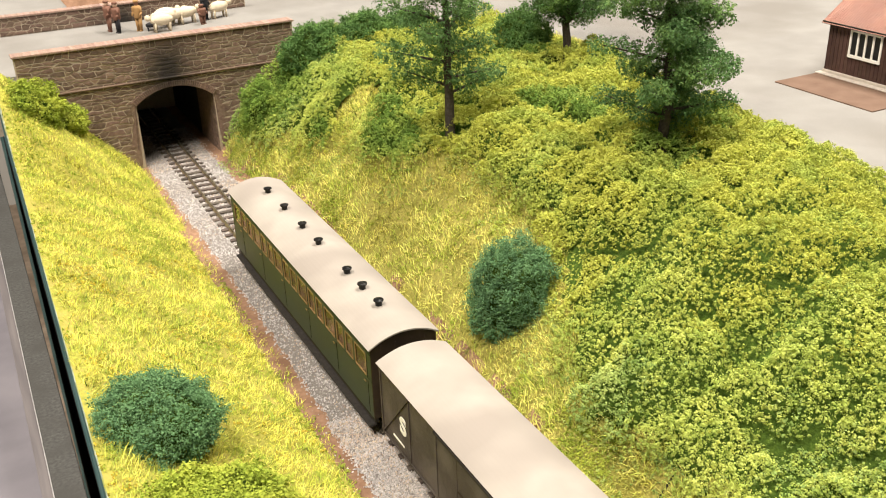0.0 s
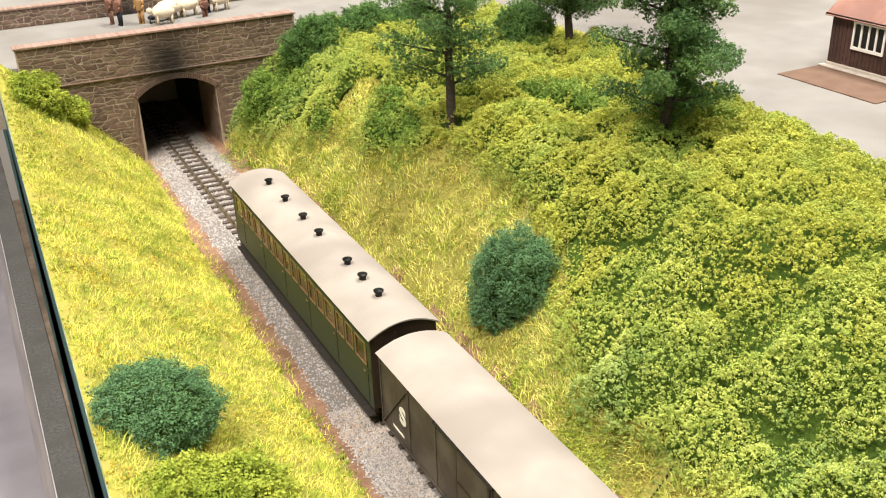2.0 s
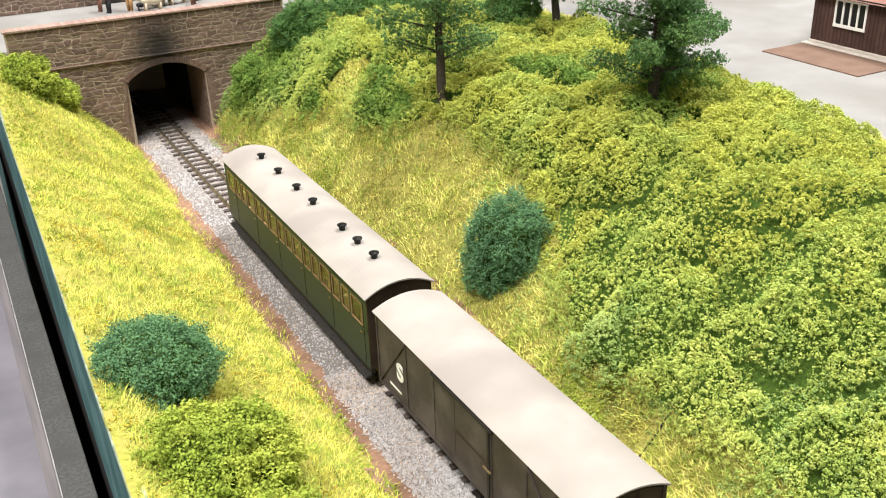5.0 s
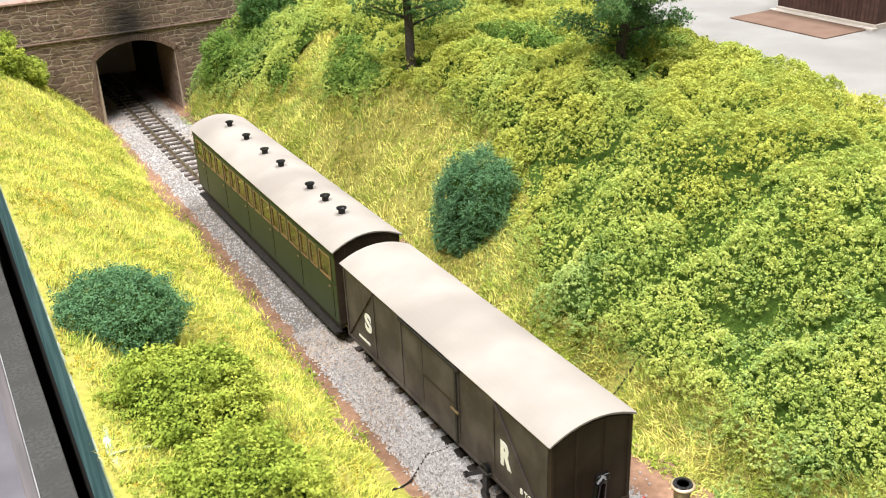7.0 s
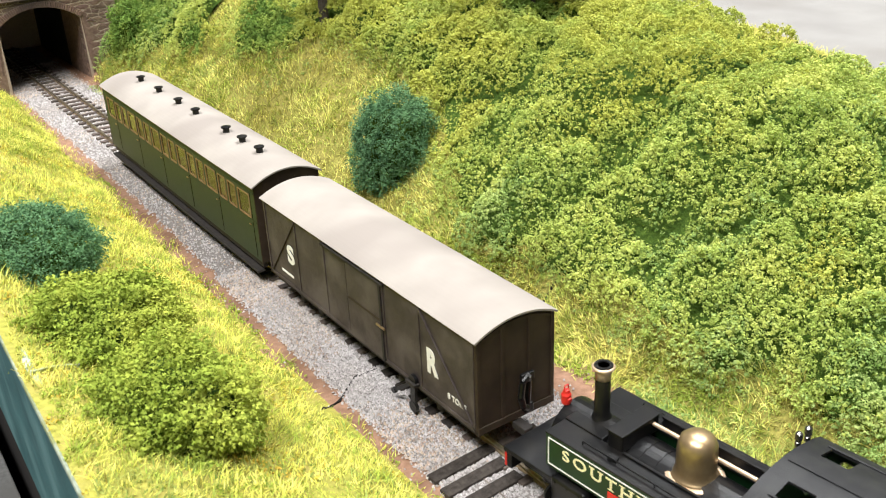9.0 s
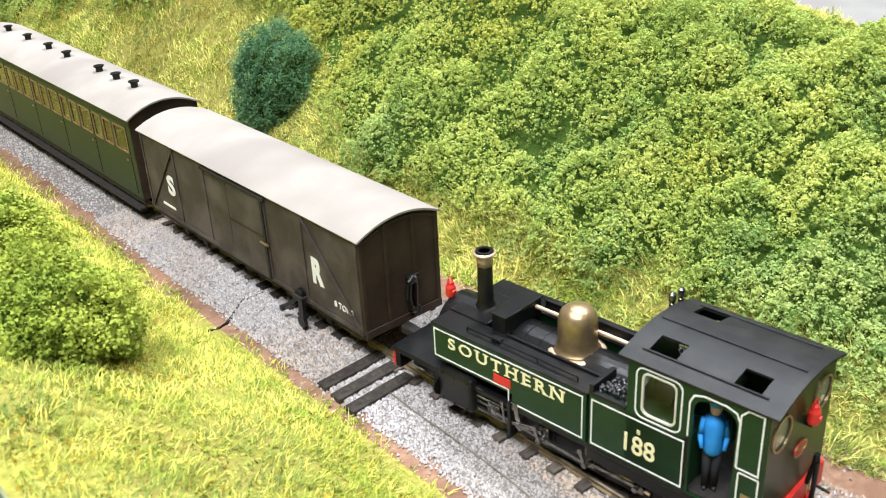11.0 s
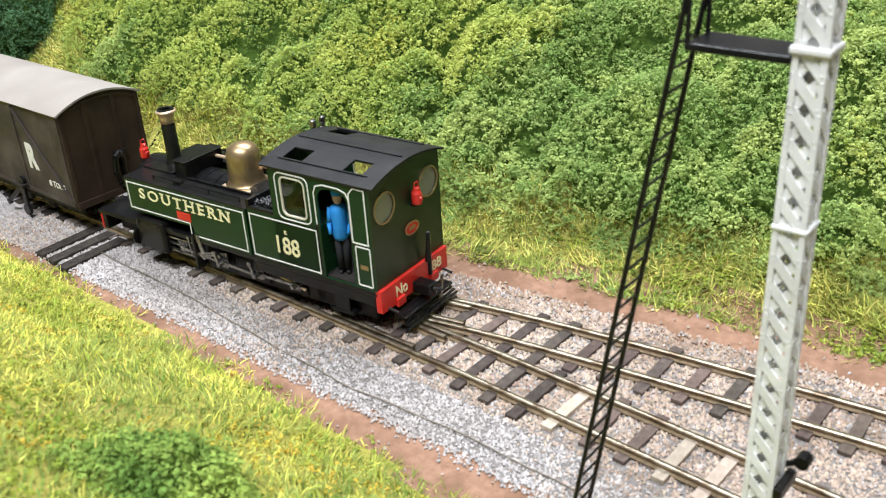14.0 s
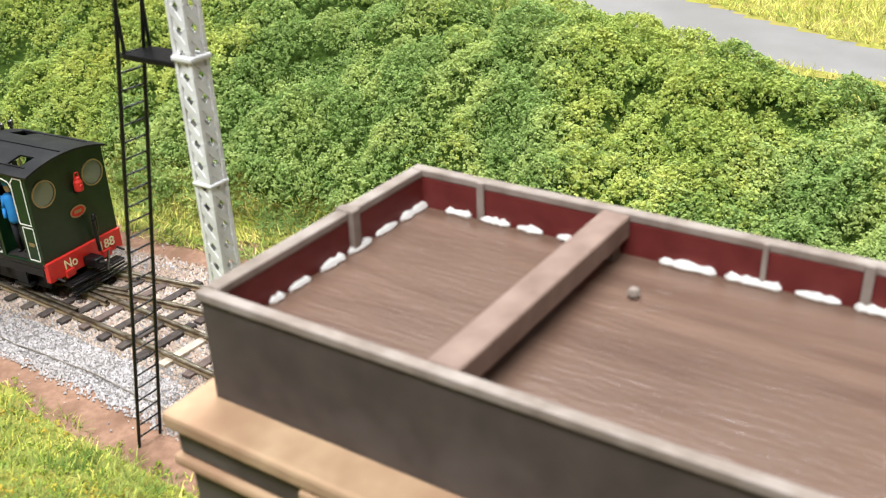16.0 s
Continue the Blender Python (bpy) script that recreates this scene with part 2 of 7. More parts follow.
M_WHITE = material("white_paint", (0.76, 0.74, 0.70), (0.84, 0.82, 0.78), 400, 0.6)
M_KERB = material("pale_kerb", (0.50, 0.44, 0.39), (0.60, 0.54, 0.48), 300, 0.85, bump=0.3)
M_PATCH = material("brown_soil_bed", (0.145, 0.088, 0.063), (0.19, 0.12, 0.088), 100, 0.95, bump=0.4)
M_BLUE = material("blue_paint", (0.03, 0.22, 0.62), (0.04, 0.28, 0.72), 500, 0.6)
M_SKIN = material("pale_paint", (0.6, 0.4, 0.3), (0.65, 0.45, 0.34), 500, 0.6)
M_BROWN_FIG = material("brown_figure_paint", (0.16, 0.075, 0.05), (0.22, 0.11, 0.08), 500, 0.7)
M_TAN_FIG = material("tan_figure_paint", (0.36, 0.20, 0.08), (0.42, 0.25, 0.11), 500, 0.7)
M_BLACK_FIG = material("black_figure_paint", (0.01, 0.01, 0.014), (0.025, 0.025, 0.03), 500, 0.7)
M_CREAM_FIG = material("cream_wool_paint", (0.62, 0.52, 0.38), (0.74, 0.64, 0.49), 700, 0.85, bump=0.6)
# for the open baseboard joints, and for the shade below the fascia
M_DARK_GAP = material("dark_gap", (0.01, 0.008, 0.007), (0.02, 0.016, 0.014), 500, 0.95)
M_LEDGE = material("dull_lilac_board", (0.17, 0.16, 0.185), (0.25, 0.235, 0.265), 30, 0.7, bump=0.2)
M_FRAME_CREAM = material("cream_window_frame", (0.58, 0.54, 0.44), (0.68, 0.64, 0.54), 500, 0.5)
M_HALL = material("hall_plaster", (0.42, 0.405, 0.385), (0.48, 0.465, 0.445), 2, 0.9)
M_HALL_FLOOR = material("brown_hall_floor", (0.22, 0.16, 0.12), (0.34, 0.27, 0.21), 40, 0.6, c3=(0.16, 0.12, 0.09), patch=8)


def glass_material():
    m, n, l, b = node_material("window_glass")
    b.inputs["Base Color"].default_value = (0.9, 0.92, 0.9, 1)
    b.inputs["Transmission Weight"].default_value, b.inputs["Roughness"].default_value, b.inputs["IOR"].default_value = 1.0, 0.05, 1.3
    return m


M_GLASS = glass_material()
# pale greenish base colour stands in for reflections in the round windows
M_GLASS_REFLECT = material("reflecting_glass", (0.42, 0.46, 0.34), (0.54, 0.57, 0.44), 120, 0.12, spec=0.6)
M_GLASS_REFLECT.node_tree.nodes["Principled BSDF"].inputs["Transmission Weight"].default_value = 0.6


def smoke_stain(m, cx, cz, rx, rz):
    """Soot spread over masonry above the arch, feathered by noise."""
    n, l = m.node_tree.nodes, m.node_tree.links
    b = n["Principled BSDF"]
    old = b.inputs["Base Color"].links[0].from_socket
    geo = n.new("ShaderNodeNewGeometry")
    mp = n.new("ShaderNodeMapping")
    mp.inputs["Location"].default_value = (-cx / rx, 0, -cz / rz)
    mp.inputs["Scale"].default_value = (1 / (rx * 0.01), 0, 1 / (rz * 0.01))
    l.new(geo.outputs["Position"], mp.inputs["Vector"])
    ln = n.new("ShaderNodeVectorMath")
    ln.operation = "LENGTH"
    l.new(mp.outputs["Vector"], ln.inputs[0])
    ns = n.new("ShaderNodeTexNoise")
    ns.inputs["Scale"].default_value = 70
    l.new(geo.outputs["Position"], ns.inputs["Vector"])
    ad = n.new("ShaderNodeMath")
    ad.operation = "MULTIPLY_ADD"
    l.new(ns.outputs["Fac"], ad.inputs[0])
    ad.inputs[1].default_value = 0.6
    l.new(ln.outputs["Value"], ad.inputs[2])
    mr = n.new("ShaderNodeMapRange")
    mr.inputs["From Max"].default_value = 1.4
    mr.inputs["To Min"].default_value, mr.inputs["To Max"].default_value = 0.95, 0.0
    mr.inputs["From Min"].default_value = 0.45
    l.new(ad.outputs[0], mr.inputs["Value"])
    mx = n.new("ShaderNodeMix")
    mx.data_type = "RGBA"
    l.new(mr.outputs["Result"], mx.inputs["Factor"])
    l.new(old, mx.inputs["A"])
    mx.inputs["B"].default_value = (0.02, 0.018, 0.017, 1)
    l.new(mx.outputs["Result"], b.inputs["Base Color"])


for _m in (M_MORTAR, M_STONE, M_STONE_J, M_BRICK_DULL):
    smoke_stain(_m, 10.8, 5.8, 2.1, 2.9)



def link(name, mesh, mat, parent=None, label=""):
    if mat and not mesh.materials:
        mesh.materials.append(mat)
    ob = new(name, mesh)
    if parent:
        ob.parent = parent
    if label:
        ob["label"] = label
    return ob


def part(name, bm, mat, parent=None, label="", smooth=False):
    """Links a bmesh built in centimetres as one mesh object."""
    bmesh.ops.scale(bm, vec=(CM, CM, CM), verts=bm.verts)
    me = bpy.data.meshes.new(name)
    bm.to_mesh(me)
    bm.free()
    if smooth:
        for p in me.polygons:
            p.use_smooth = True
    return link(name, me, mat, parent, label)


def base(name, x, y, z, rz=0.0, label="", category="", group="", kind=""):
    ob = new(name)
    ob.empty_display_size = 0.01
    ob.matrix_basis = pose(x * CM, y * CM, z * CM, 0, 0, rz)
    return tagged(ob, label, category, group, kind)


def raw_mesh(name, verts, faces):
    """Mesh from arrays: verts in centimetres, faces all of one size."""
    me = bpy.data.meshes.new(name)
    n, k = faces.shape
    me.vertices.add(len(verts))
    me.vertices.foreach_set("co", (np.asarray(verts, dtype=np.float32) * CM).ravel())
    me.loops.add(n * k)
    me.loops.foreach_set("vertex_index", faces.astype(np.int32).ravel())
    me.polygons.add(n)
    me.polygons.foreach_set("loop_start", np.arange(0, n * k, k, dtype=np.int32))
    me.polygons.foreach_set("loop_total", np.full(n, k, dtype=np.int32))
    me.update(calc_edges=True)
    return me


def box(bm, x0, y0, z0, x1, y1, z1, bev=0.0, turn=None):
    r = bmesh.ops.create_cube(bm, size=1)
    vs = r["verts"]
    bmesh.ops.scale(bm, vec=(abs(x1 - x0), abs(y1 - y0), abs(z1 - z0)), verts=vs)
    mid = Vector(((x0 + x1) / 2, (y0 + y1) / 2, (z0 + z1) / 2))
    if turn:
        bmesh.ops.transform(bm, matrix=turn, verts=vs)
    bmesh.ops.translate(bm, vec=mid, verts=vs)
    if bev:
        es = list({e for v in vs for e in v.link_edges})
        bmesh.ops.bevel(bm, geom=es, offset=bev, segments=2, profile=0.5, affect="EDGES")
    return bm


def boxed(*a, **k):
    return box(bmesh.new(), *a, **k)


def tube(bm, p, q, r0, r1=None, seg=12, caps=True):
    p, q = Vector(p), Vector(q)
    r1 = r0 if r1 is None else r1
    d = q - p
    m = Matrix.Translation((p + q) / 2) @ d.to_track_quat("Z", "Y").to_matrix().to_4x4()
    bmesh.ops.create_cone(bm, cap_ends=caps, segments=seg, radius1=r0, radius2=r1, depth=d.length, matrix=m)
    return bm


def rod(*a, **k):
    return tube(bmesh.new(), *a, **k)


def lathe(bm, profile, centre=(0, 0, 0), seg=24):
    """Turned shape from (radius, height) pairs round a vertical axis."""
    rings = []
    for r, z in profile:
        rings.append([bm.verts.new((centre[0] + r * math.cos(2 * math.pi * i / seg), centre[1] + r * math.sin(2 * math.pi * i / seg), centre[2] + z)) for i in range(seg)])
    for a, b in zip(rings, rings[1:]):
        for i in range(seg):
            bm.faces.new((a[i], a[(i + 1) % seg], b[(i + 1) % seg], b[i]))
    bm.faces.new(rings[0][::-1])
    bm.faces.new(rings[-1])
    return bm


def prism(bm, outline, axis, a, b):
    """Extrudes a 2D outline between a and b along axis x, y or z."""
    def at(p, v):
        return {"x": (v, p[0], p[1]), "y": (p[0], v, p[1]), "z": (p[0], p[1], v)}[axis]
    lo, hi = [bm.verts.new(at(p, a)) for p in outline], [bm.verts.new(at(p, b)) for p in outline]
    n = len(outline)
    bm.faces.new(lo[::-1])
    bm.faces.new(hi)
    for i in range(n):
        bm.faces.new((lo[i], lo[(i + 1) % n], hi[(i + 1) % n], hi[i]))
    bmesh.ops.recalc_face_normals(bm, faces=bm.faces)
    return bm


def lettering(name, text, size, mat, parent, m, label="", stretch=1.0, bold=0.0, gap=1.0):
    """Raised letters as one mesh; m places them in the parent's centimetres."""
    cu = bpy.data.curves.new(name, "FONT")
    cu.body, cu.size, cu.extrude, cu.align_x, cu.align_y, cu.offset, cu.space_character = text, size * CM, 0.004 * CM, "CENTER", "CENTER", bold * CM, gap
    tmp = bpy.data.objects.new(name, cu)
    scene.collection.objects.link(tmp)
    me = bpy.data.meshes.new_from_object(tmp)
    bpy.data.objects.remove(tmp)
    me.materials.clear()
    ob = link(name, me, mat, parent, label)
    m = m.copy()
    m.translation *= CM
    ob.matrix_basis = m @ Matrix.Diagonal((stretch, 1, 1, 1))
    return ob

# ---- the lie of the land ----
TOE_L = [(-40, 6.6), (-3, 7.25), (2, 7.7), (11, 7.95), (20, 7.8), (28, 8.1), (36, 8.2), (45, 8.2), (55, 8.4)]
TOE_R = [(-40, 16.2), (-5, 15.5), (7, 15.2), (10, 15.5), (16, 14.8), (21, 14.2), (33, 13.7), (43, 13.3), (55, 13.1)]
BED_L = [(-40, 7.8), (-2, 8.3), (10, 8.35), (21, 8.45), (35, 8.8), (56, 8.7)]
BED_R = [(-40, 15.2), (-6, 14.5), (2.4, 13.7), (9, 13.2), (22, 12.95), (35, 12.9), (56, 12.7)]
YARD_Z = [(-40, 3.5), (-14, 3.8), (-6, 4.1), (0, 4.7), (11, 5.45), (20, 5.8), (90, 5.8)]
YARD_X = [(-40, 25.4), (-14, 26.1), (-11.5, 26.3), (-8.8, 26.9), (-5, 28.4), (0, 28.0), (9, 27.2), (15, 28.8), (19, 30.2), (22, 30.8), (28, 31.5), (33, 32.0), (40, 33.0), (47, 34.0), (52, 34)]
SLOPE_R = [(-40, 0.5), (-8, 0.55), (4, 0.68), (16, 0.8), (30, 0.85), (44, 0.98), (55, 1.1)]
SLOPE_L = [(-40, 0.55), (2, 0.6), (30, 0.64), (46, 0.68), (54, 1.05)]
# where the shrubs begin on the long bank
SHRUB = [(-40, 16.8), (-8.4, 16.75), (-5.4, 16.5), (-2, 16.3), (2, 16.1), (4, 15.85), (6.5, 15.9), (9.3, 16.15), (11, 15.9), (12.3, 15.8), (13, 16.1), (15, 15.8), (17.5, 15.7), (19, 15.5), (20.8, 15.0), (21.7, 15.4), (22.8, 15.9), (24, 16.5), (25.6, 17.2), (27, 18.2), (29, 18.6), (33, 18.9), (36, 18.8), (38, 17.1), (41, 16.4), (43, 16.6), (45.5, 15.8), (48, 15.2), (52, 13.9), (56, 13.2)]
# where the grass ends against the bare earth below the long bank
GRASS_R = [(-40, 15.9), (-5, 15.3), (-2, 14.95), (0, 14.75), (3, 14.35), (8, 14.2), (14, 14.15), (19, 13.9), (25, 13.95), (32, 13.95), (38, 13.8), (49, 13.5), (55, 13.1)]


def soft_min(a, b, k=0.6):
    h = np.clip(0.5 + 0.5 * (b - a) / k, 0, 1)
    return b * (1 - h) + a * h - k * h * (1 - h)


def wave(x, y, s, seed):
    """Smooth pseudo-noise in -1..1 for arrays."""
    r = np.random.default_rng(seed)
    out = 0
    for i in range(6):
        a, f, p = r.uniform(0, 6.283), s * r.uniform(0.6, 1.7), r.uniform(0, 6.283)
        out = out + np.sin((x * np.cos(a) + y * np.sin(a)) * f + p)
    return out / 3.2


def land(x, y):
    x, y = np.asarray(x, float), np.asarray(y, float)
    left = lerp_table(y, SLOPE_L) * (lerp_table(y, TOE_L) - x)
    cap_l = 4.05 + 3.2 * np.clip((y - 47) / 7, 0, 1)
    left = soft_min(np.maximum(left, 0), cap_l, 0.5)
    right = soft_min(np.maximum(lerp_table(y, SLOPE_R) * (x - lerp_table(y, TOE_R)), 0), lerp_table(y, YARD_Z), 1.2)
    z = np.where(x < 10.8, left, right)
    z = np.maximum(z, 0) + np.where(z > 0.15, 0.09 * wave(x, y, 1.6, 3), 0)
    past = y > 56.2
    z = np.where(past, np.where((x > 7.9) & (x < 13.9) & (y < 80), 0.0, np.where(y > 68.2, 7.0 * (x < 19) + 6.1 * (x >= 19), 6.15)), z)
    flat = (x > lerp_table(y, YARD_X)) & (y < 56.2)
    z = np.where(flat, lerp_table(y, YARD_Z), z)
    return z - 0.02


def field_x(y):
    """Near edge of the field beyond the road."""
    return 33.0 + 0.43 * (np.asarray(y, float) + 5.0)


def front_x(y):
    """The layout's front edge."""
    return 0.80 + 0.020 * (np.asarray(y, float) - 20)


def build_ground():
    ys = np.concatenate([np.arange(-40, 56.0, 0.5), np.arange(56.0, 110, 1.5)])
    us = np.concatenate([np.arange(0, 34, 0.4), np.arange(34, 80, 1.6)])
    X, Y = np.meshgrid(us, ys)
    X = np.where(X < 8, front_x(Y) + X * (8 - front_x(Y)) / 8, X)
    Z = land(X, Y)
    v = np.stack([X.ravel(), Y.ravel(), Z.ravel()], 1)
    ny, nx = X.shape
    i = np.arange(ny * nx).reshape(ny, nx)
    f = np.stack([i[:-1, :-1].ravel(), i[:-1, 1:].ravel(), i[1:, 1:].ravel(), i[1:, :-1].ravel()], 1)
    me = raw_mesh("ground", v, f)
    for m in (M_EARTH, M_TURF, M_LEAF_GAP, M_ROAD, M_TURF_STRAW):
        me.materials.append(m)
    cx, cy = v[f].mean(1)[:, 0], v[f].mean(1)[:, 1]
    toe_l, grass_r = lerp_table(cy, TOE_L), lerp_table(cy, GRASS_R) + 0.12 * wave(cy, 0 * cy, 2.4, 33)
    k = np.zeros(len(f), dtype=np.int32)
    k[(cx < toe_l) | (cx > grass_r)] = 1
    k[(cx > grass_r + 0.7) & (cx < lerp_table(cy, SHRUB) + 2)] = 4
    k[(cx > grass_r) & (cx <= grass_r + 0.7)] = 0
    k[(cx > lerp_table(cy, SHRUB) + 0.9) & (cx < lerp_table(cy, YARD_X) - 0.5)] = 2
    k[(cx > lerp_table(cy, YARD_X)) | (cy > 56.2)] = 3
    k[(cx > field_x(cy)) & (cy < -3)] = 1
    k[(cy > 56.2) & (cx > 7.9) & (cx < 13.9)] = 0
    me.polygons.foreach_set("material_index", k)
    me.polygons.foreach_set("use_smooth", np.ones(len(f), dtype=bool))
    tagged(link("ground", me, None), "modelled cutting of brown earth, turf and a pale grey road", "ground", kind="structure")


build_ground()


def build_ballast():
    """Bed of grey chippings along the track."""
    ys = np.arange(-36, 74, 0.5)
    v, f = [], []
    for y in ys:
        a, b = lerp_table(y, BED_L), lerp_table(y, BED_R)
        for s, z in ((0, -0.06), (0.05, 0.0), (0.95, 0.0), (1, -0.06)):
            v.append((a + (b - a) * s + 0.08 * math.sin(y * 3.1 + s * 9), y, z))
    for i in range(len(ys) - 1):
        for j in range(3):
            f.append((i * 4 + j, i * 4 + j + 1, i * 4 + j + 5, i * 4 + j + 4))
    tagged(link("ballast_bed", raw_mesh("ballast_bed", np.array(v), np.array(f)), M_BALLAST_BED), "bed of pale grey stone ballast under the track", "ballast", kind="structure")
    n = 112000
    y = np.where(rng.uniform(0, 1, n) < 0.66, rng.uniform(-12, 26, n), rng.uniform(-16, 62, n))
    a, b = lerp_table(y, BED_L), lerp_table(y, BED_R)
    x = a + (b - a) * rng.uniform(0, 1, n) + rng.normal(0, 1, n) * np.where(rng.uniform(0, 1, n) < 0.035, 0.6, 0.06)
    # sleepers stand clear of the stones
    left, right = lerp_table(y, LEFT_ROAD), lerp_table(y, RIGHT_ROAD)
    gap = right - left
    near = np.where(gap > 1.7, np.minimum(abs(x - left), abs(x - right)) - 0.9, abs(x - (left + right) / 2) - 0.9 * (1 + np.minimum(gap, 1.7) / 1.85))
    row = abs((77.0 - y + 0.375) % 0.75 - 0.375)
    keep = (near > 0) | (row > 0.15) | (rng.uniform(0, 1, n) < np.where(near < -0.45, 0.3, 0.05))
    x, y, near = x[keep], y[keep], near[keep]
    n = len(x)
    r = rng.uniform(0.026, 0.050, n) * np.where((y < 12) & (x < 10), 0.82, 1.0)
    ang = np.arange(4)[None] * 1.571 + rng.uniform(0, 6.283, n)[:, None] + rng.normal(0, 0.3, (n, 4))
    rr = r[:, None] * rng.uniform(0.7, 1.3, (n, 4))
    foot = np.stack([np.cos(ang) * rr, np.sin(ang) * rr, rng.uniform(-0.03, 0.008, (n, 4))], -1)
    tip = np.stack([rng.normal(0, 0.35, n) * r, rng.normal(0, 0.35, n) * r, r * rng.uniform(0.8, 1.4, n)], -1)
    v = np.concatenate([foot, tip[:, None]], 1) + np.stack([x, y, 0.012 + rng.uniform(-0.012, 0.02, n)], -1)[:, None]
    brown = rng.uniform(0, 1, n) < np.clip(0.12 + 0.45 * (near < 0.15) * (y < 7) + np.clip((9 - y) / 8, 0, 0.85) * (x > 9.7) + 0.25 * wave(x, y, 0.9, 77), 0, 0.85)
    tri = np.array([(0, 1, 4), (1, 2, 4), (2, 3, 4), (3, 0, 4)])
    for name, mat, pick, label in (("ballast_chippings", M_STONE_CHIP, ~brown, "loose pale grey stone chippings between the sleepers"), ("brown_chippings", M_STONE_BROWN, brown, "rust-brown weathered chippings strewn through the ballast")):
        w = v[pick]
        f = (tri[None] + (np.arange(len(w)) * 5)[:, None, None]).reshape(-1, 3)
        tagged(link(name, raw_mesh(name, w.reshape(-1, 3), f), mat), label, "ballast", kind="stuff")


LEFT_ROAD = [(-40, 8.6), (-20, 9.75), (-9, 10.36), (-4, 10.62), (0, 10.78), (4, 10.84), (90, 10.84)]
RIGHT_ROAD = [(-40, 15.6), (-20, 14.3), (-9.5, 13.3), (-4, 12.78), (-0.5, 12.35), (1.5, 12.0), (3, 11.68), (5, 11.28), (7, 10.98), (9, 10.86), (11, 10.84), (90, 10.84)]
build_ballast()


def flakes(points, size, per, spread, squash=1.0, seed=1, lift=0.0):
    """Many small torn leaf crumbs round each point; returns arrays."""
    r = np.random.default_rng(seed)
    p = np.repeat(points, per, axis=0)
    n = len(p)
    s = np.repeat(np.broadcast_to(size, (len(points),)), per) * r.uniform(0.6, 1.3, n)
    off = r.normal(0, 1, (n, 3))
    off /= np.linalg.norm(off, axis=1)[:, None] + 1e-9
    p = p + off * (np.repeat(np.broadcast_to(spread, (len(points),)), per) * r.uniform(0.2, 1, n))[:, None] * (1, 1, squash)
    out = off + r.normal(0, 0.28, (n, 3)) + (0, 0, 0.55)
    a = np.cross(out, r.normal(0, 1, (n, 3)))
    a /= np.linalg.norm(a, axis=1)[:, None] + 1e-9
    b = np.cross(out, a)
    b /= np.linalg.norm(b, axis=1)[:, None] + 1e-9
    a, b = a * s[:, None] * 0.62, b * s[:, None] * 0.5
    v = np.stack([p - a, p + a * 0.5 + b, p + a * 0.6 - b], 1).reshape(-1, 3)
    return v, np.arange(n * 3).reshape(-1, 3)


def fibres(x, y, z, length, lean, width, seed=1):
    """Thin grass fibres, each a tapering blade bent over once."""
    r = np.random.default_rng(seed)
    n = len(x)
    ang = 1.6 * wave(x, y, 1.3, seed + 52) + r.normal(0, 1.3, n)
    tuft = np.clip(0.85 + 0.35 * wave(x, y, 3.2, seed + 50) + 0.2 * wave(x, y, 8.0, seed + 51), 0.3, 1.7)
    L = length * r.uniform(0.5, 1.2, n) * tuft
    tilt = np.clip(r.normal(lean, 0.3, n), 0.1, 1.45)
    dx, dy = np.cos(ang), np.sin(ang)
    p0 = np.stack([x, y, z - 0.02], 1)
    d1 = np.stack([dx * np.sin(tilt), dy * np.sin(tilt), np.cos(tilt)], 1)
    t2 = np.clip(tilt + 0.35, 0, 1.5)
    d2 = np.stack([dx * np.sin(t2), dy * np.sin(t2), np.cos(t2)], 1)
    w = np.stack([-dy, dx, 0 * dx], 1) * (width * r.uniform(0.7, 1.3, n))[:, None]
    p1 = p0 + d1 * (L * 0.55)[:, None]
    p2 = p1 + d2 * (L * 0.5)[:, None]
    v = np.stack([p0 - w, p0 + w, p1 + w * 0.85, p1 - w * 0.85, p2], 1).reshape(-1, 3)
    k = (np.arange(n) * 5)[:, None]
    return v, np.concatenate([k + (0, 1, 2), k + (0, 2, 3), k + (3, 2, 4)])


def stuff(name, vf, mat, label, category):
    return tagged(link(name, raw_mesh(name, *vf), mat), label, category, kind="stuff")


def grass_left():
    n = 135000
    y = rng.uniform(-24, 55.4, n)
    u = rng.uniform(0, 1, n) ** 0.95
    toe = lerp_table(y, TOE_L)
    x = front_x(y) + 0.16 + 0.12 * wave(y, 0 * y, 2.2, 71) + (toe + 0.09 - front_x(y)) * u
    keep = (u < 0.93) | (rng.uniform(0, 1, n) < 0.4)
    x, y = x[keep], y[keep]
    lime = rng.uniform(0, 1, len(x)) < np.clip(0.40 - (y - 8) / 26 + 0.35 * wave(x, y, 1.2, 90), 0.12, 0.9)
    for name, mat, pick, label in (("grass_bank", M_GRASS, ~lime, "bright yellow static grass on the front bank"), ("lime_grass_bank", M_GRASS_GREEN, lime, "lime-green static grass on the front bank")):
        stuff(name, fibres(x[pick], y[pick], land(x[pick], y[pick]), 0.30, 0.8, 0.0125, 4), mat, label, "grass")


def turf_crumbs(name, x, y, mat, label, seed):
    """Ground foam crumbs in loose drifts among the grass."""
    drift = wave(x, y, 1.1, seed) + 0.6 * wave(x, y, 3.4, seed + 1) > rng.uniform(0.0, 1.1, len(x))
    x, y = x[drift], y[drift]
    stuff(name, flakes(np.stack([x, y, land(x, y) + 0.05 + 0.05 * rng.uniform(0, 1, len(x))], 1), 0.06, 6, 0.09, 0.6, seed), mat, label, "grass")


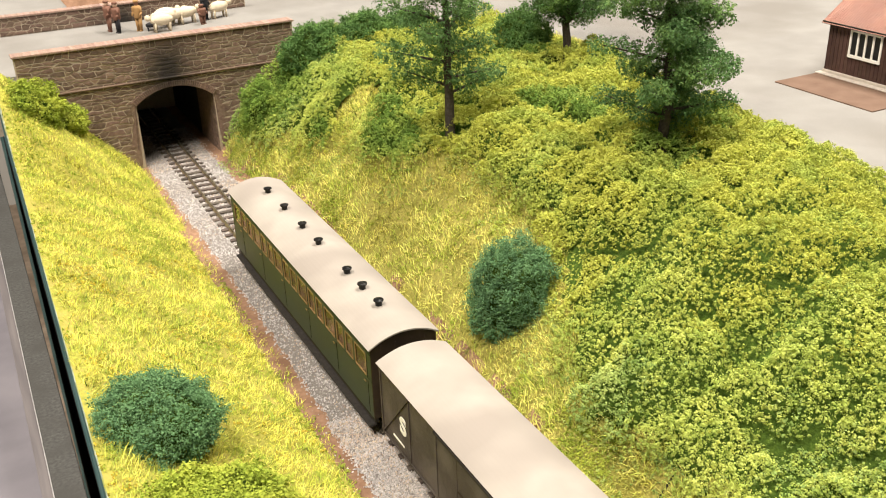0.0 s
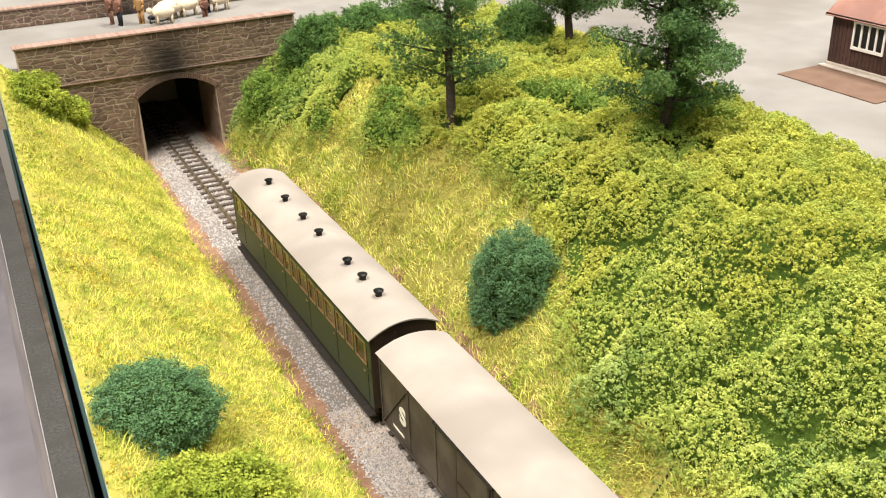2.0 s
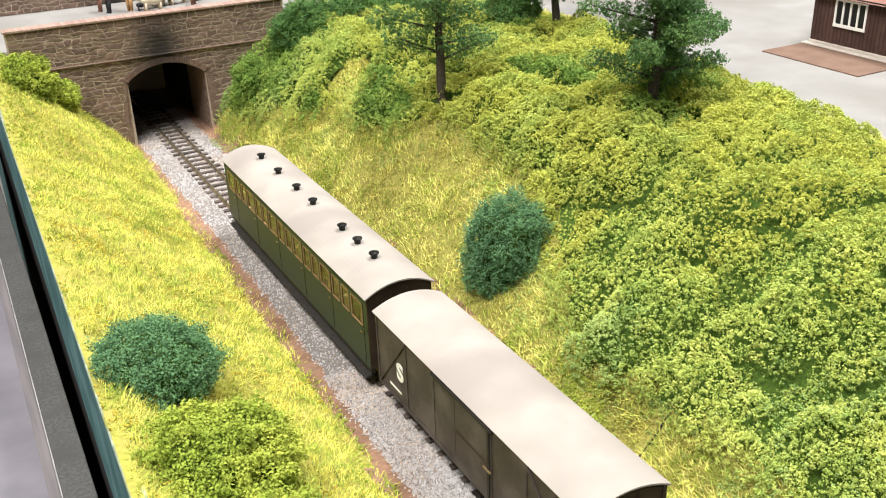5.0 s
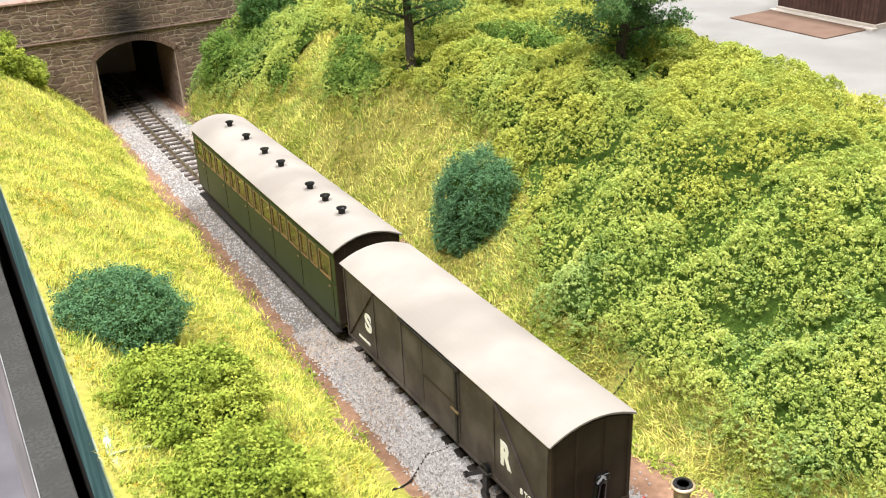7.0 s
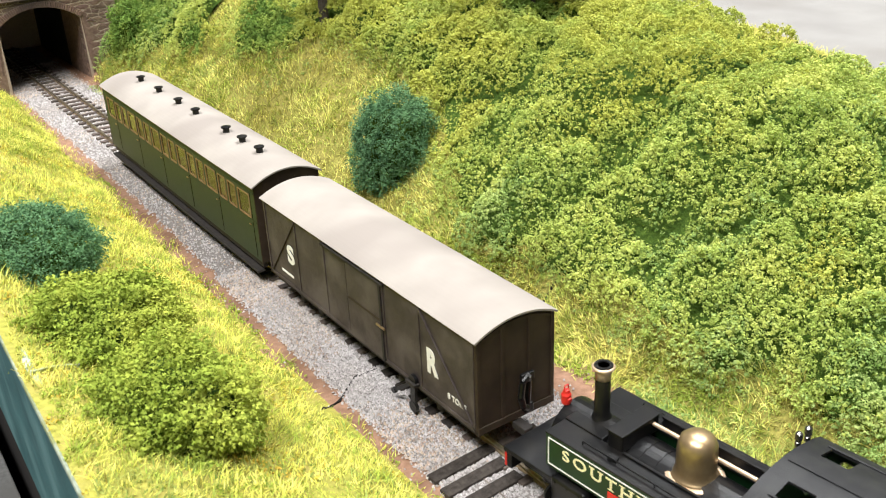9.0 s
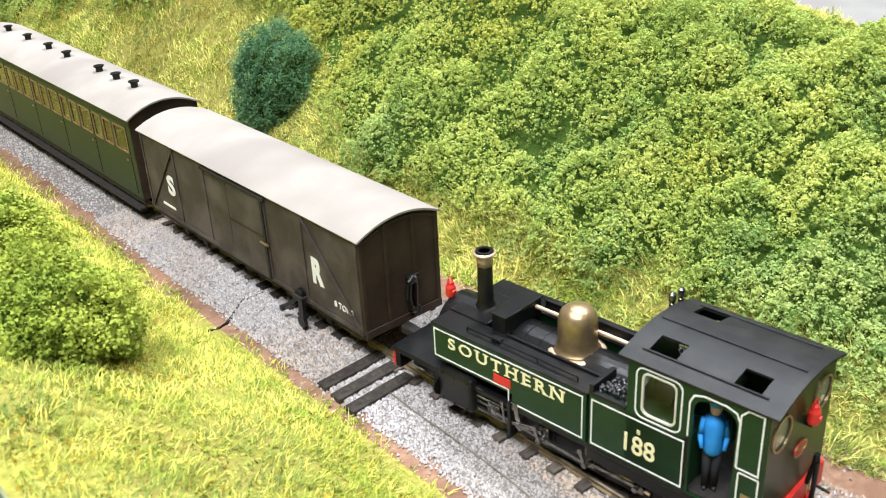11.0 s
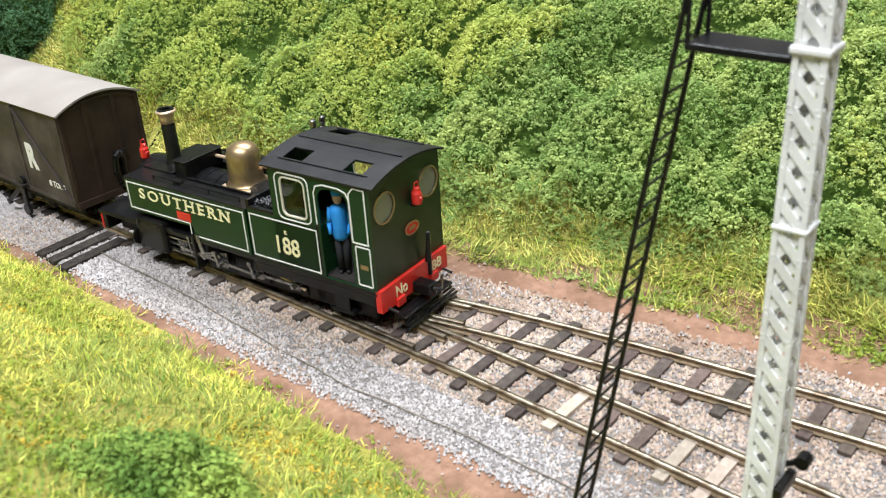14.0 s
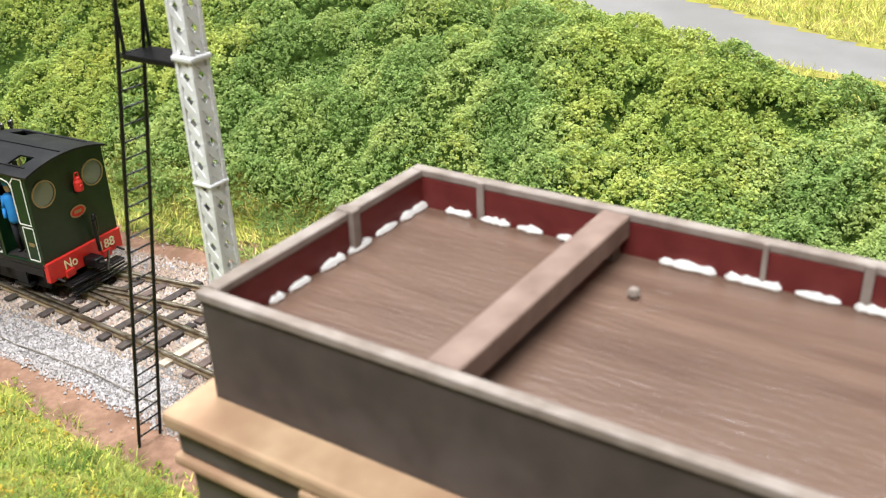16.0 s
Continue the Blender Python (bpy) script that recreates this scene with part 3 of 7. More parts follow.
def grass_right():
    n = 92000
    y = rng.uniform(-24, 55, n)
    toe, end = lerp_table(y, GRASS_R), lerp_table(y, SHRUB) + 1.2
    x = toe - 0.15 + (end - toe) * rng.uniform(0, 1, n) + 0.12 * wave(y, 0 * y, 2.4, 33)
    keep = (rng.uniform(0, 1, n) < np.clip(0.35 + (x - toe) / 1.3 + 0.35 * wave(x, y, 2.0, 95), 0.05, 1)) & ((abs(y - 16.75) > 0.2) | (x > 16.3))
    x, y = x[keep], y[keep]
    n = len(x)
    lime = rng.uniform(0, 1, n) < np.clip(0.60 - (y - 2) / 50 + 0.3 * wave(x, y, 1.4, 93), 0.05, 0.8)
    for name, mat, pick, size, label in (("grass_slope", M_GRASS_STRAW, ~lime, 0.48, "straw-coloured static grass on the long bank"), ("lime_grass_slope", M_GRASS_GREEN, lime, 0.36, "green static grass tufts on the long bank")):
        stuff(name, fibres(x[pick], y[pick], land(x[pick], y[pick]), size, 0.9, 0.0145, 5), mat, label, "grass")
    n = 11000
    y = rng.uniform(-20, 50, n)
    x = lerp_table(y, YARD_X) - (1.5 + np.clip((3 - y) / 6, 0, 1)) * rng.uniform(-0.05, 1, n) + 0.15 * wave(y, 0 * y, 2.0, 61)
    stuff("grass_verge", fibres(x, y, land(x, y), 0.34, 0.8, 0.014, 6), M_GRASS_STRAW, "yellow-green grass verge beside the road", "grass")
    n = 12000
    y = rng.uniform(-26, -2, n)
    x = field_x(y) + 0.2 + 9 * rng.uniform(0, 1, n)
    stuff("grass_field", fibres(x, y, land(x, y), 0.5, 0.8, 0.02, 7), M_GRASS_STRAW, "rough straw-green grass field beyond the road", "grass")


grass_left()
grass_right()
_y = rng.uniform(-22, 55, 26000)
_x = front_x(_y) + (lerp_table(_y, TOE_L) + 0.3 - front_x(_y)) * rng.uniform(0, 1, 26000)
turf_crumbs("turf_crumbs", _x, _y, M_LEAF_OLIVE, "olive ground-foam crumbs among the front bank's grass", 301)
_y = rng.uniform(-22, 54, 26000)
_x = lerp_table(_y, GRASS_R) + (lerp_table(_y, SHRUB) + 0.3 - lerp_table(_y, GRASS_R)) * rng.uniform(0, 1, 26000)
turf_crumbs("turf_crumbs", _x, _y, M_LEAF_OLIVE, "olive ground-foam crumbs among the long bank's grass", 305)
_y = rng.uniform(-20, 40, 12000)
_x = front_x(_y) + (lerp_table(_y, TOE_L) - front_x(_y)) * rng.uniform(0, 1, 12000)
turf_crumbs("ochre_crumbs", _x, _y, M_OCHRE, "ochre ground-foam crumbs scattered in the front bank's grass", 313)
_y = np.concatenate([rng.uniform(-22, 54, 14000), rng.uniform(-14, 14, 12000)])
_x = lerp_table(_y, SHRUB) + 0.6 - 2.0 * rng.uniform(0, 1, 26000) ** 1.6
turf_crumbs("fringe_crumbs", _x, _y, M_LEAF, "fresh green foam crumbs along the shrubs' lower edge", 309)


_mr = np.random.default_rng(17)
MOUNDS = np.stack([_mr.uniform(13.2, 33, 900), _mr.uniform(-26, 56, 900), _mr.uniform(0.45, 1.5, 900) ** 1.15], 1)


def shrub_edge(y):
    return lerp_table(y, SHRUB) + 0.22 * wave(y, 0 * y, 1.1, 14) + 0.14 * wave(y, 0 * y, 3.3, 15)


def shrub_height(x, y):
    """Thickness of the shrub mass above the land: many rounded clumps grown into one another."""
    shape = np.broadcast(x, y).shape
    x, y = np.broadcast_to(x, shape).ravel(), np.broadcast_to(y, shape).ravel()
    h = np.zeros(len(x))
    order = np.argsort(y)
    ys = y[order]
    for cx, cy, r in MOUNDS:
        i, j = np.searchsorted(ys, (cy - r, cy + r))
        k = order[i:j]
        d2 = ((x[k] - cx) ** 2 + (y[k] - cy) ** 2) / r ** 2
        h[k] = np.maximum(h[k], np.where(d2 < 1, r * 0.58 * np.sqrt(np.clip(1 - d2, 0, 1)), 0))
    edge = np.clip((x - shrub_edge(y)) / 0.5, 0, 1) * np.clip((lerp_table(y, YARD_X) - 0.6 - 1.1 * np.clip((3 - y) / 6, 0, 1) + 0.3 * wave(y, 0 * y, 1.3, 16) - x) / 0.7, 0, 1)
    h = 0.16 + h + 0.06 * wave(x, y, 4.0, 13)
    return (np.sqrt(edge) * np.clip(h, 0.06, 1.6)).reshape(shape)


_mr = np.random.default_rng(18)
CLUMPS = np.stack([_mr.uniform(13.2, 33.5, 11000), _mr.uniform(-24, 56, 11000), _mr.uniform(0.35, 0.85, 11000) ** 2], 1)


def clump_height(x, y):
    """Small cauliflower heads standing out of the shrub mass, with gaps between them."""
    h = np.zeros(len(x))
    order = np.argsort(y)
    ys = y[order]
    lo, hi = np.searchsorted(ys, CLUMPS[:, 1] - CLUMPS[:, 2]), np.searchsorted(ys, CLUMPS[:, 1] + CLUMPS[:, 2])
    for (cx, cy, r), i, j in zip(CLUMPS, lo, hi):
        k = order[i:j]
        d2 = ((x[k] - cx) ** 2 + (y[k] - cy) ** 2) / (r * r)
        h[k] = np.maximum(h[k], np.where(d2 < 1, r * 0.88 * np.sqrt(np.clip(1 - d2, 0, 1)), 0))
    return h


# darker growth in the shrub cover: x, y and the two radii
DEEP_SPOTS = [(16.4, 52.4, 1.6, 2.6), (15.2, 54.0, 1.2, 1.6), (16.2, 45.6, 0.8, 0.9), (17.8, 39.8, 1.0, 2.4), (18.6, 42.0, 0.7, 1.2), (24.4, 36.0, 1.5, 1.3), (25.6, 34.0, 1.3, 1.2), (25.0, 28.6, 1.3, 1.3), (28.4, 30.2, 1.3, 1.6), (28.6, 45.0, 1.8, 1.3)]


def deep_growth(x, y):
    d = np.min([np.hypot((x - a) / rx, (y - b) / ry) for a, b, rx, ry in DEEP_SPOTS], axis=0)
    return d + 0.22 * wave(x, y, 1.5, 71) + rng.normal(0, 0.14, len(x)) < 0.95


def build_shrubs():
    xs, ys = np.arange(13, 34, 0.2), np.arange(-26, 56, 0.2)
    X, Y = np.meshgrid(xs, ys)
    H = shrub_height(X, Y)
    L = H.copy()
    for dy in (-2, -1, 0, 1, 2):
        for dx in (-2, -1, 0, 1, 2):
            L = np.minimum(L, np.roll(np.roll(H, dy, 0), dx, 1))
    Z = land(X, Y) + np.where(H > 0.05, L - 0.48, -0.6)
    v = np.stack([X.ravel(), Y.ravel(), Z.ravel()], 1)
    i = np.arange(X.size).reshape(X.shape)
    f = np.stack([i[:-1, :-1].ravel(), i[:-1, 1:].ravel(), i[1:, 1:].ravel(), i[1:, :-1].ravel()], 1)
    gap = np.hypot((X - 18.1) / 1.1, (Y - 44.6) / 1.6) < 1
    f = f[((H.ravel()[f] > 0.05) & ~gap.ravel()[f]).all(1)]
    a, q = rng.uniform(0, 2 * math.pi, 4200), np.sqrt(rng.uniform(0, 1, 4200))
    gx, gy = 18.1 + 1.4 * q * np.cos(a), 44.6 + 2.0 * q * np.sin(a)
    stuff("grass_gap", fibres(gx, gy, land(gx, gy), 0.5, 0.9, 0.0145, 8), M_GRASS_STRAW, "straw-coloured grass showing between the shrubs", "grass")
    stuff("shrub_mat", (v, f), M_LEAF_GAP, "dark green backing mat of the shrub cover, gap shade in its colour", "shrubs")
    for name, mat, k, tint in (("shrub_cover", M_LEAF, 0, "fresh green"), ("lime_shrub_cover", M_LEAF_LIME, 1, "lime-green"), ("yellow_shrub_cover", M_LEAF_YELLOW, 2, "yellow-green"), ("deep_shrub_cover", M_LEAF_DEEP, 3, "deep green")):
        n = 168000
        y = -22 + 77.5 * rng.uniform(0, 1, n) ** 1.2
        x = lerp_table(y, SHRUB) - 0.6 + (lerp_table(y, YARD_X) - lerp_table(y, SHRUB) + 0.6) * rng.uniform(0, 1, n)
        h = shrub_height(x, y)
        zone = 0.8 * wave(x, y, 0.55, 21) + 0.5 * wave(x, y, 1.4, 22) + 0.10 * (np.minimum(y, 31) - 14) - 0.11 * np.clip(y - 33, 0, 12) + 1.6 * np.clip((-1 - y) / 8, 0, 1.3) + 0.12 * (x - 22) + rng.normal(0, 0.28, n)
        keep = (h > 0.08) & (np.where(deep_growth(x, y), 3, np.digitize(zone, (-0.75, 0.55))) == k)
        bare = (np.hypot((x - 18.1) / 1.2, (y - 44.6) / 1.7) < 1) & (rng.uniform(0, 1, n) < 0.9)
        keep &= ~bare
        x, y, h = x[keep], y[keep], h[keep]
        c = clump_height(x, y)
        keep = (c > 0.08) | (rng.uniform(0, 1, len(x)) < 0.92)
        x, y, h, c = x[keep], y[keep], h[keep], c[keep]
        z = land(x, y) + h - 0.26 + c * np.clip(h / 0.3, 0.3, 1) + rng.normal(0.0, 0.045, len(x)) + 0.04 * wave(x, y, 9.0, 27) - np.where(rng.uniform(0, 1, len(x)) < 0.42, rng.uniform(0, 0.75, len(x)), 0) * np.clip(h - 0.2, 0, 1)
        size = np.where(y > 24, 0.072, 0.06)
        stuff(name, flakes(np.stack([x, y, z], 1), size * 1.1, 9, np.where(y > 24, 0.13, 0.11) * rng.uniform(0.55, 1.3, len(x)), 0.9, 31 + k), mat, tint + " foam foliage covering the long bank", "shrubs")


build_shrubs()


def bush(name, x, y, z, rx, ry, rz, mat, count, label, seed, leaf=0.10, under=None):
    """A rounded, lumpy shrub: core and a crust of leaf flakes."""
    top = base(name, x, y, z, 0, label, "bush")
    r = np.random.default_rng(seed)
    bm = bmesh.new()
    bmesh.ops.create_icosphere(bm, subdivisions=3, radius=1)
    for q in bm.verts:
        k = 0.72 + 0.16 * noise.noise(q.co * 2.2 + Vector((seed, 0, 0)))
        q.co = Vector((q.co.x * rx * k, q.co.y * ry * k, max(q.co.z, -0.55) * rz * k))
    # core coloured dark for the shade between the leaves
    part("core", bm, under or M_LEAF_GAP, top, smooth=True)
    d = r.normal(0, 1, (int(count * 1.35), 3))
    d /= np.linalg.norm(d, axis=1)[:, None]
    d = d[d[:, 2] > -0.6]
    lump = np.array([1 + 0.26 * noise.noise(Vector(q) * 2.2 + Vector((seed, 0, 0))) + 0.20 * noise.noise(Vector(q) * 5 + Vector((0, seed, 0))) for q in d])
    p = d * lump[:, None] * (rx, ry, rz) * (1.03 - 0.22 * r.uniform(0, 1, len(d)) ** 0.6)[:, None]
    p = p[p[:, 0] + x > front_x(p[:, 1] + y) + 0.12]
    me = raw_mesh("leaves", *flakes(p, leaf * 0.72, 8, 0.17, 1, seed))
    link("leaves", me, mat, top)
    return top


bush("bush", 2.65, 23.6, 3.65, 1.9, 1.85, 1.5, M_LEAF_BLUE, 4600, "dark bluish-green rounded bush on the grass bank", 41, 0.08)
bush("bush", 2.95, 19.0, 3.05, 2.3, 2.4, 1.5, M_LEAF_OLIVE, 6000, "olive-green spreading bush at the layout's front edge", 42, 0.11)
bush("bush", 3.05, 14.6, 3.0, 1.95, 2.2, 1.6, M_LEAF_OLIVE, 4600, "tall olive-green bush on the grass bank", 43, 0.11)
bush("bush", 2.9, -0.5, 2.05, 1.5, 1.6, 1.15, M_LEAF_DEEP, 3400, "low dark green bush on the grass bank", 44, 0.10)
bush("bush", 16.6, 26.6, 2.55, 1.7, 1.6, 2.5, M_LEAF_BLUE, 5200, "dark bluish-green upright bush on the bank", 45, 0.085)
bush("bush", 4.5, 53.9, 4.0, 1.25, 1.3, 1.0, M_LEAF_OLIVE, 1600, "olive ivy trailing down beside the bridge wall", 52, 0.11)
bush("bush", 2.8, 53.2, 5.2, 1.8, 1.9, 1.6, M_LEAF_OLIVE, 2600, "olive-green ivy clump against the bridge wall", 46, 0.13)
bush("bush", 19.1, 53.4, 5.9, 2.1, 1.5, 1.9, M_LEAF_DARK, 3200, "dark green hedge clump beside the bridge", 47, 0.12)
bush("bush", 22.4, 53.6, 6.2, 2.2, 1.5, 1.8, M_LEAF_DARK, 3200, "dark green hedge clump along the road", 48, 0.12)
bush("bush", 29.6, 46.8, 6.6, 1.8, 1.5, 1.8, M_LEAF_DARK, 2400, "dark green bush under the far tree", 49, 0.12)
bush("bush", 25.6, 53.8, 6.2, 1.9, 1.4, 1.5, M_LEAF_DARK, 2600, "dark green hedge end beside the road", 53, 0.12)
bush("bush", 15.4, 53.0, 2.8, 1.3, 1.9, 2.2, M_LEAF_DEEP, 2400, "deep green bush beside the bridge arch", 50, 0.12)


def tree(x, y, z, height, clear, spread, seed, label, limbs=36, full=1.0):
    """Trunk, limbs and a ragged crown of small leaves in tiers."""
    top = base("tree", x, y, z, 0, label, "tree")
    r = np.random.default_rng(seed)
    bm = bmesh.new()
    px, py = 0.0, 0.0
    pts = []
    for i in range(9):
        h = (height * 0.95) * i / 8
        pts.append((px, py, h - 0.3 if i == 0 else h))
        px, py = px + r.normal(0.02, 0.09), py + r.normal(0, 0.08)
    for i in range(8):
        a, b = 0.21 * (1 - i / 9) + 0.04, 0.21 * (1 - (i + 1) / 9) + 0.04
        tube(bm, pts[i], pts[i + 1], a, b, 10)
    part("trunk", bm, M_BARK, top)
    clumps = []
    for i in range(limbs):
        h = clear + (height - clear) * (i + 0.5) / limbs
        reach = spread * (1.0 - 0.5 * abs((h - clear) / (height - clear) - 0.35)) * r.uniform(0.5, 1.05)
        a = i * 2.4 + r.uniform(-0.5, 0.5)
        c = np.interp(h, [p[2] for p in pts], [p[0] for p in pts])
        d = np.interp(h, [p[2] for p in pts], [p[1] for p in pts])
        tip = (c + math.cos(a) * reach, d + math.sin(a) * reach, h + 0.25 * reach)
        part("limb", rod((c, d, h - 0.2), tip, 0.075, 0.02, 6), M_BARK, top)
        for t in (0.35, 0.7, 1.0):
            clumps.append((c + (tip[0] - c) * t, d + (tip[1] - d) * t, h + 0.25 * reach * t, (0.62 if t < 1 else 0.5) * spread / 2.8 * r.uniform(0.8, 1.35)))
    p = []
    for cx, cy, cz, rr in clumps:
        k = int(100 * full * (rr / 0.6) ** 2)
        q = r.normal(0, 1, (k, 3))
        q /= np.linalg.norm(q, axis=1)[:, None]
        p.append(np.array((cx, cy, cz)) + q * (rr * r.uniform(0.35, 1.1, k) ** 0.7)[:, None] * (1.15, 1.15, 0.8))
    link("crown", raw_mesh("crown", *flakes(np.concatenate(p), 0.095, 6, 0.17, 1, seed)), M_PINE, top)
    return top


tree(25.5, 29.2, 5.6, 10.5, 1.5, 3.05, 61, "tall dark green tree with a ragged crown above the bank", 30)
tree(19.64, 37.2, 5.2, 9.5, 2.2, 2.9, 62, "thin dark green tree with an open crown on the bank", 20, 0.7)
tree(30.8, 43.9, 5.8, 8.5, 2.2, 3.0, 63, "spreading dark green tree beside the yard")

# ---- road bridge over the track ----
WALL_Y, ARCH_L, ARCH_R, SPRING, CROWN = 55.6, 8.66, 13.25, 3.75, 4.62
ARCH_MID, ARCH_HALF = (ARCH_L + ARCH_R) / 2, (ARCH_R - ARCH_L) / 2
RISE = CROWN - SPRING
ARC_R = (ARCH_HALF ** 2 + RISE ** 2) / (2 * RISE)
ARC_Z = CROWN - ARC_R


def arch_z(x, grow=0.0):
    d = abs(x - ARCH_MID)
    r = ARC_R + grow
    return ARC_Z + math.sqrt(max(r * r - d * d, 0))


def wall_slab(bm, x0, x1, z0, z1, y0, y1):
    """Wall with the arch cut through it."""
    xs = [ARCH_L + (ARCH_R - ARCH_L) * i / 20 for i in range(21)]
    out = [(x0, z0), (ARCH_L, z0)] + [(x, arch_z(x)) for x in xs] + [(ARCH_R, z0), (x1, z0), (x1, z1), (x0, z1)]
    return prism(bm, out, "y", y0, y1)


bridge = base("road_bridge", ARCH_MID, WALL_Y, 0, 0, "brown random-stone road bridge with a sooty segmental arch", "bridge")
bridge.matrix_basis = Matrix.Identity(4)
part("wall", wall_slab(bmesh.new(), 2.7, 18.6, -0.3, 7.45, 55.62, 56.4), M_MORTAR, bridge, "buff mortar face between the stones")
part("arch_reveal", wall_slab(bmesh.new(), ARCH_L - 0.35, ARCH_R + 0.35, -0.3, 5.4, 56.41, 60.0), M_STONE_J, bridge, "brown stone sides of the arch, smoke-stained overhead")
# beyond the stone reveal, the tunnel's shade is put into the lining colour
part("tunnel_lining", wall_slab(bmesh.new(), ARCH_L - 0.35, ARCH_R + 0.35, -0.3, 5.4, 60.01, 79.0), M_TUNNEL_SHADE, bridge, "lining of the arch, coloured black for the shade deep inside")
part("deck", boxed(1.3, 56.41, 5.5, 24.0, 67.4, 6.3), M_ROAD, bridge, "pale grey road across the bridge")
part("back_wall", boxed(1.2, 67.45, -0.2, 19.2, 68.1, 7.5), M_MORTAR, bridge, "far parapet")
part("string_course", boxed(4.3, 55.47, 5.15, 18.4, 55.64, 5.235, 0.025), M_STONE_J, bridge, "thin brown string course")


def ring_z(x):
    """Upper side of the brick ring over the arch."""
    return arch_z(min(max(x, ARCH_L), ARCH_R), 0.37) if ARCH_L - 0.12 < x < ARCH_R + 0.12 else -1.0


def rubble(x0, x1, z0, z1, seed, arch):
    """Close-fitting rubble: wavy courses cut by slanting joints; returns outlines in the wall's plane."""
    r = random.Random(seed)
    beds, z = [z0], z0
    while z < z1 - 0.2:
        z += r.uniform(0.19, 0.33)
        beds.append(min(z, z1))
    beds[-1] = z1
    out = []

    def bed(i, x):
        if i in (0, len(beds) - 1):
            return beds[i]
        q = beds[i] + 0.15 * noise.noise(Vector((x * 1.3, i * 5.3, seed))) + 0.10 * noise.noise(Vector((x * 3.1, i * 3.7, seed)))
        return q

    for i in range(len(beds) - 1):
        cuts = [x0]
        while cuts[-1] < x1:
            cuts.append(cuts[-1] + r.choice((r.uniform(0.25, 0.5), r.uniform(0.45, 1.0))))
        cuts[-1] = x1
        slant = [r.uniform(-0.15, 0.15) for _ in cuts]
        slant[0] = slant[-1] = 0.0
        for k in range(len(cuts) - 1):
            g = 0.027
            a0, a1 = cuts[k] - slant[k] + g, cuts[k] + slant[k] + g
            b0, b1 = cuts[k + 1] - slant[k + 1] - g, cuts[k + 1] + slant[k + 1] - g
            low = [(a0 + (b0 - a0) * t, 0) for t in (0, 0.33, 0.67, 1)]
            top = [(b1 + (a1 - b1) * t, 1) for t in (0, 0.33, 0.67, 1)]
            pts = [(x, bed(i + e, x) + (g if e == 0 else -g)) for x, e in low + top]
            if arch:
                mid = sum(p[0] for p in pts) / 8
                if min(p[1] for p in pts) < SPRING:
                    if mid < ARCH_MID:
                        pts = [(min(x, ARCH_L - 0.015) if z < SPRING + 0.1 else x, z) for x, z in pts]
                    else:
                        pts = [(max(x, ARCH_R + 0.015) if z < SPRING + 0.1 else x, z) for x, z in pts]
                pts = [(x, max(z, ring_z(x))) for x, z in pts]
                pts = [(x, z if abs(z - 5.19) > 0.09 else (5.10 if z < 5.19 else 5.28)) for x, z in pts]
            area = abs(sum(pts[q][0] * pts[q - 1][1] - pts[q - 1][0] * pts[q][1] for q in range(8))) / 2
            if area > 0.018 and max(p[0] for p in pts) - min(p[0] for p in pts) > 0.1:
                out.append(pts)
    return out


def stone_mesh(pts, y, seed):
    """A slightly domed facing stone on its outline."""
    r = random.Random(seed)
    bm = bmesh.new()
    cx, cz = sum(p[0] for p in pts) / 8, sum(p[1] for p in pts) / 8
    d = r.uniform(0.010, 0.028)
    back = [bm.verts.new((a, y, b)) for a, b in pts]
    front = [bm.verts.new((cx + (a - cx) * 0.95, y - d, cz + (b - cz) * 0.90)) for a, b in pts]
    tip = bm.verts.new((cx + r.uniform(-0.05, 0.05), y - d - r.uniform(0.0, 0.015), cz))
    for i in range(8):
        j = (i + 1) % 8
        bm.faces.new((back[i], back[j], front[j], front[i]))
        bm.faces.new((front[i], front[j], tip))
    bmesh.ops.recalc_face_normals(bm, faces=bm.faces)
    return bm


def joined(stones, y):
    bm = bmesh.new()
    for i, pts in enumerate(stones):
        s = stone_mesh(pts, y, 1000 + i)
        me = bpy.data.meshes.new("tmp")
        s.to_mesh(me)
        s.free()
        bm.from_mesh(me)
        bpy.data.meshes.remove(me)
    return bm


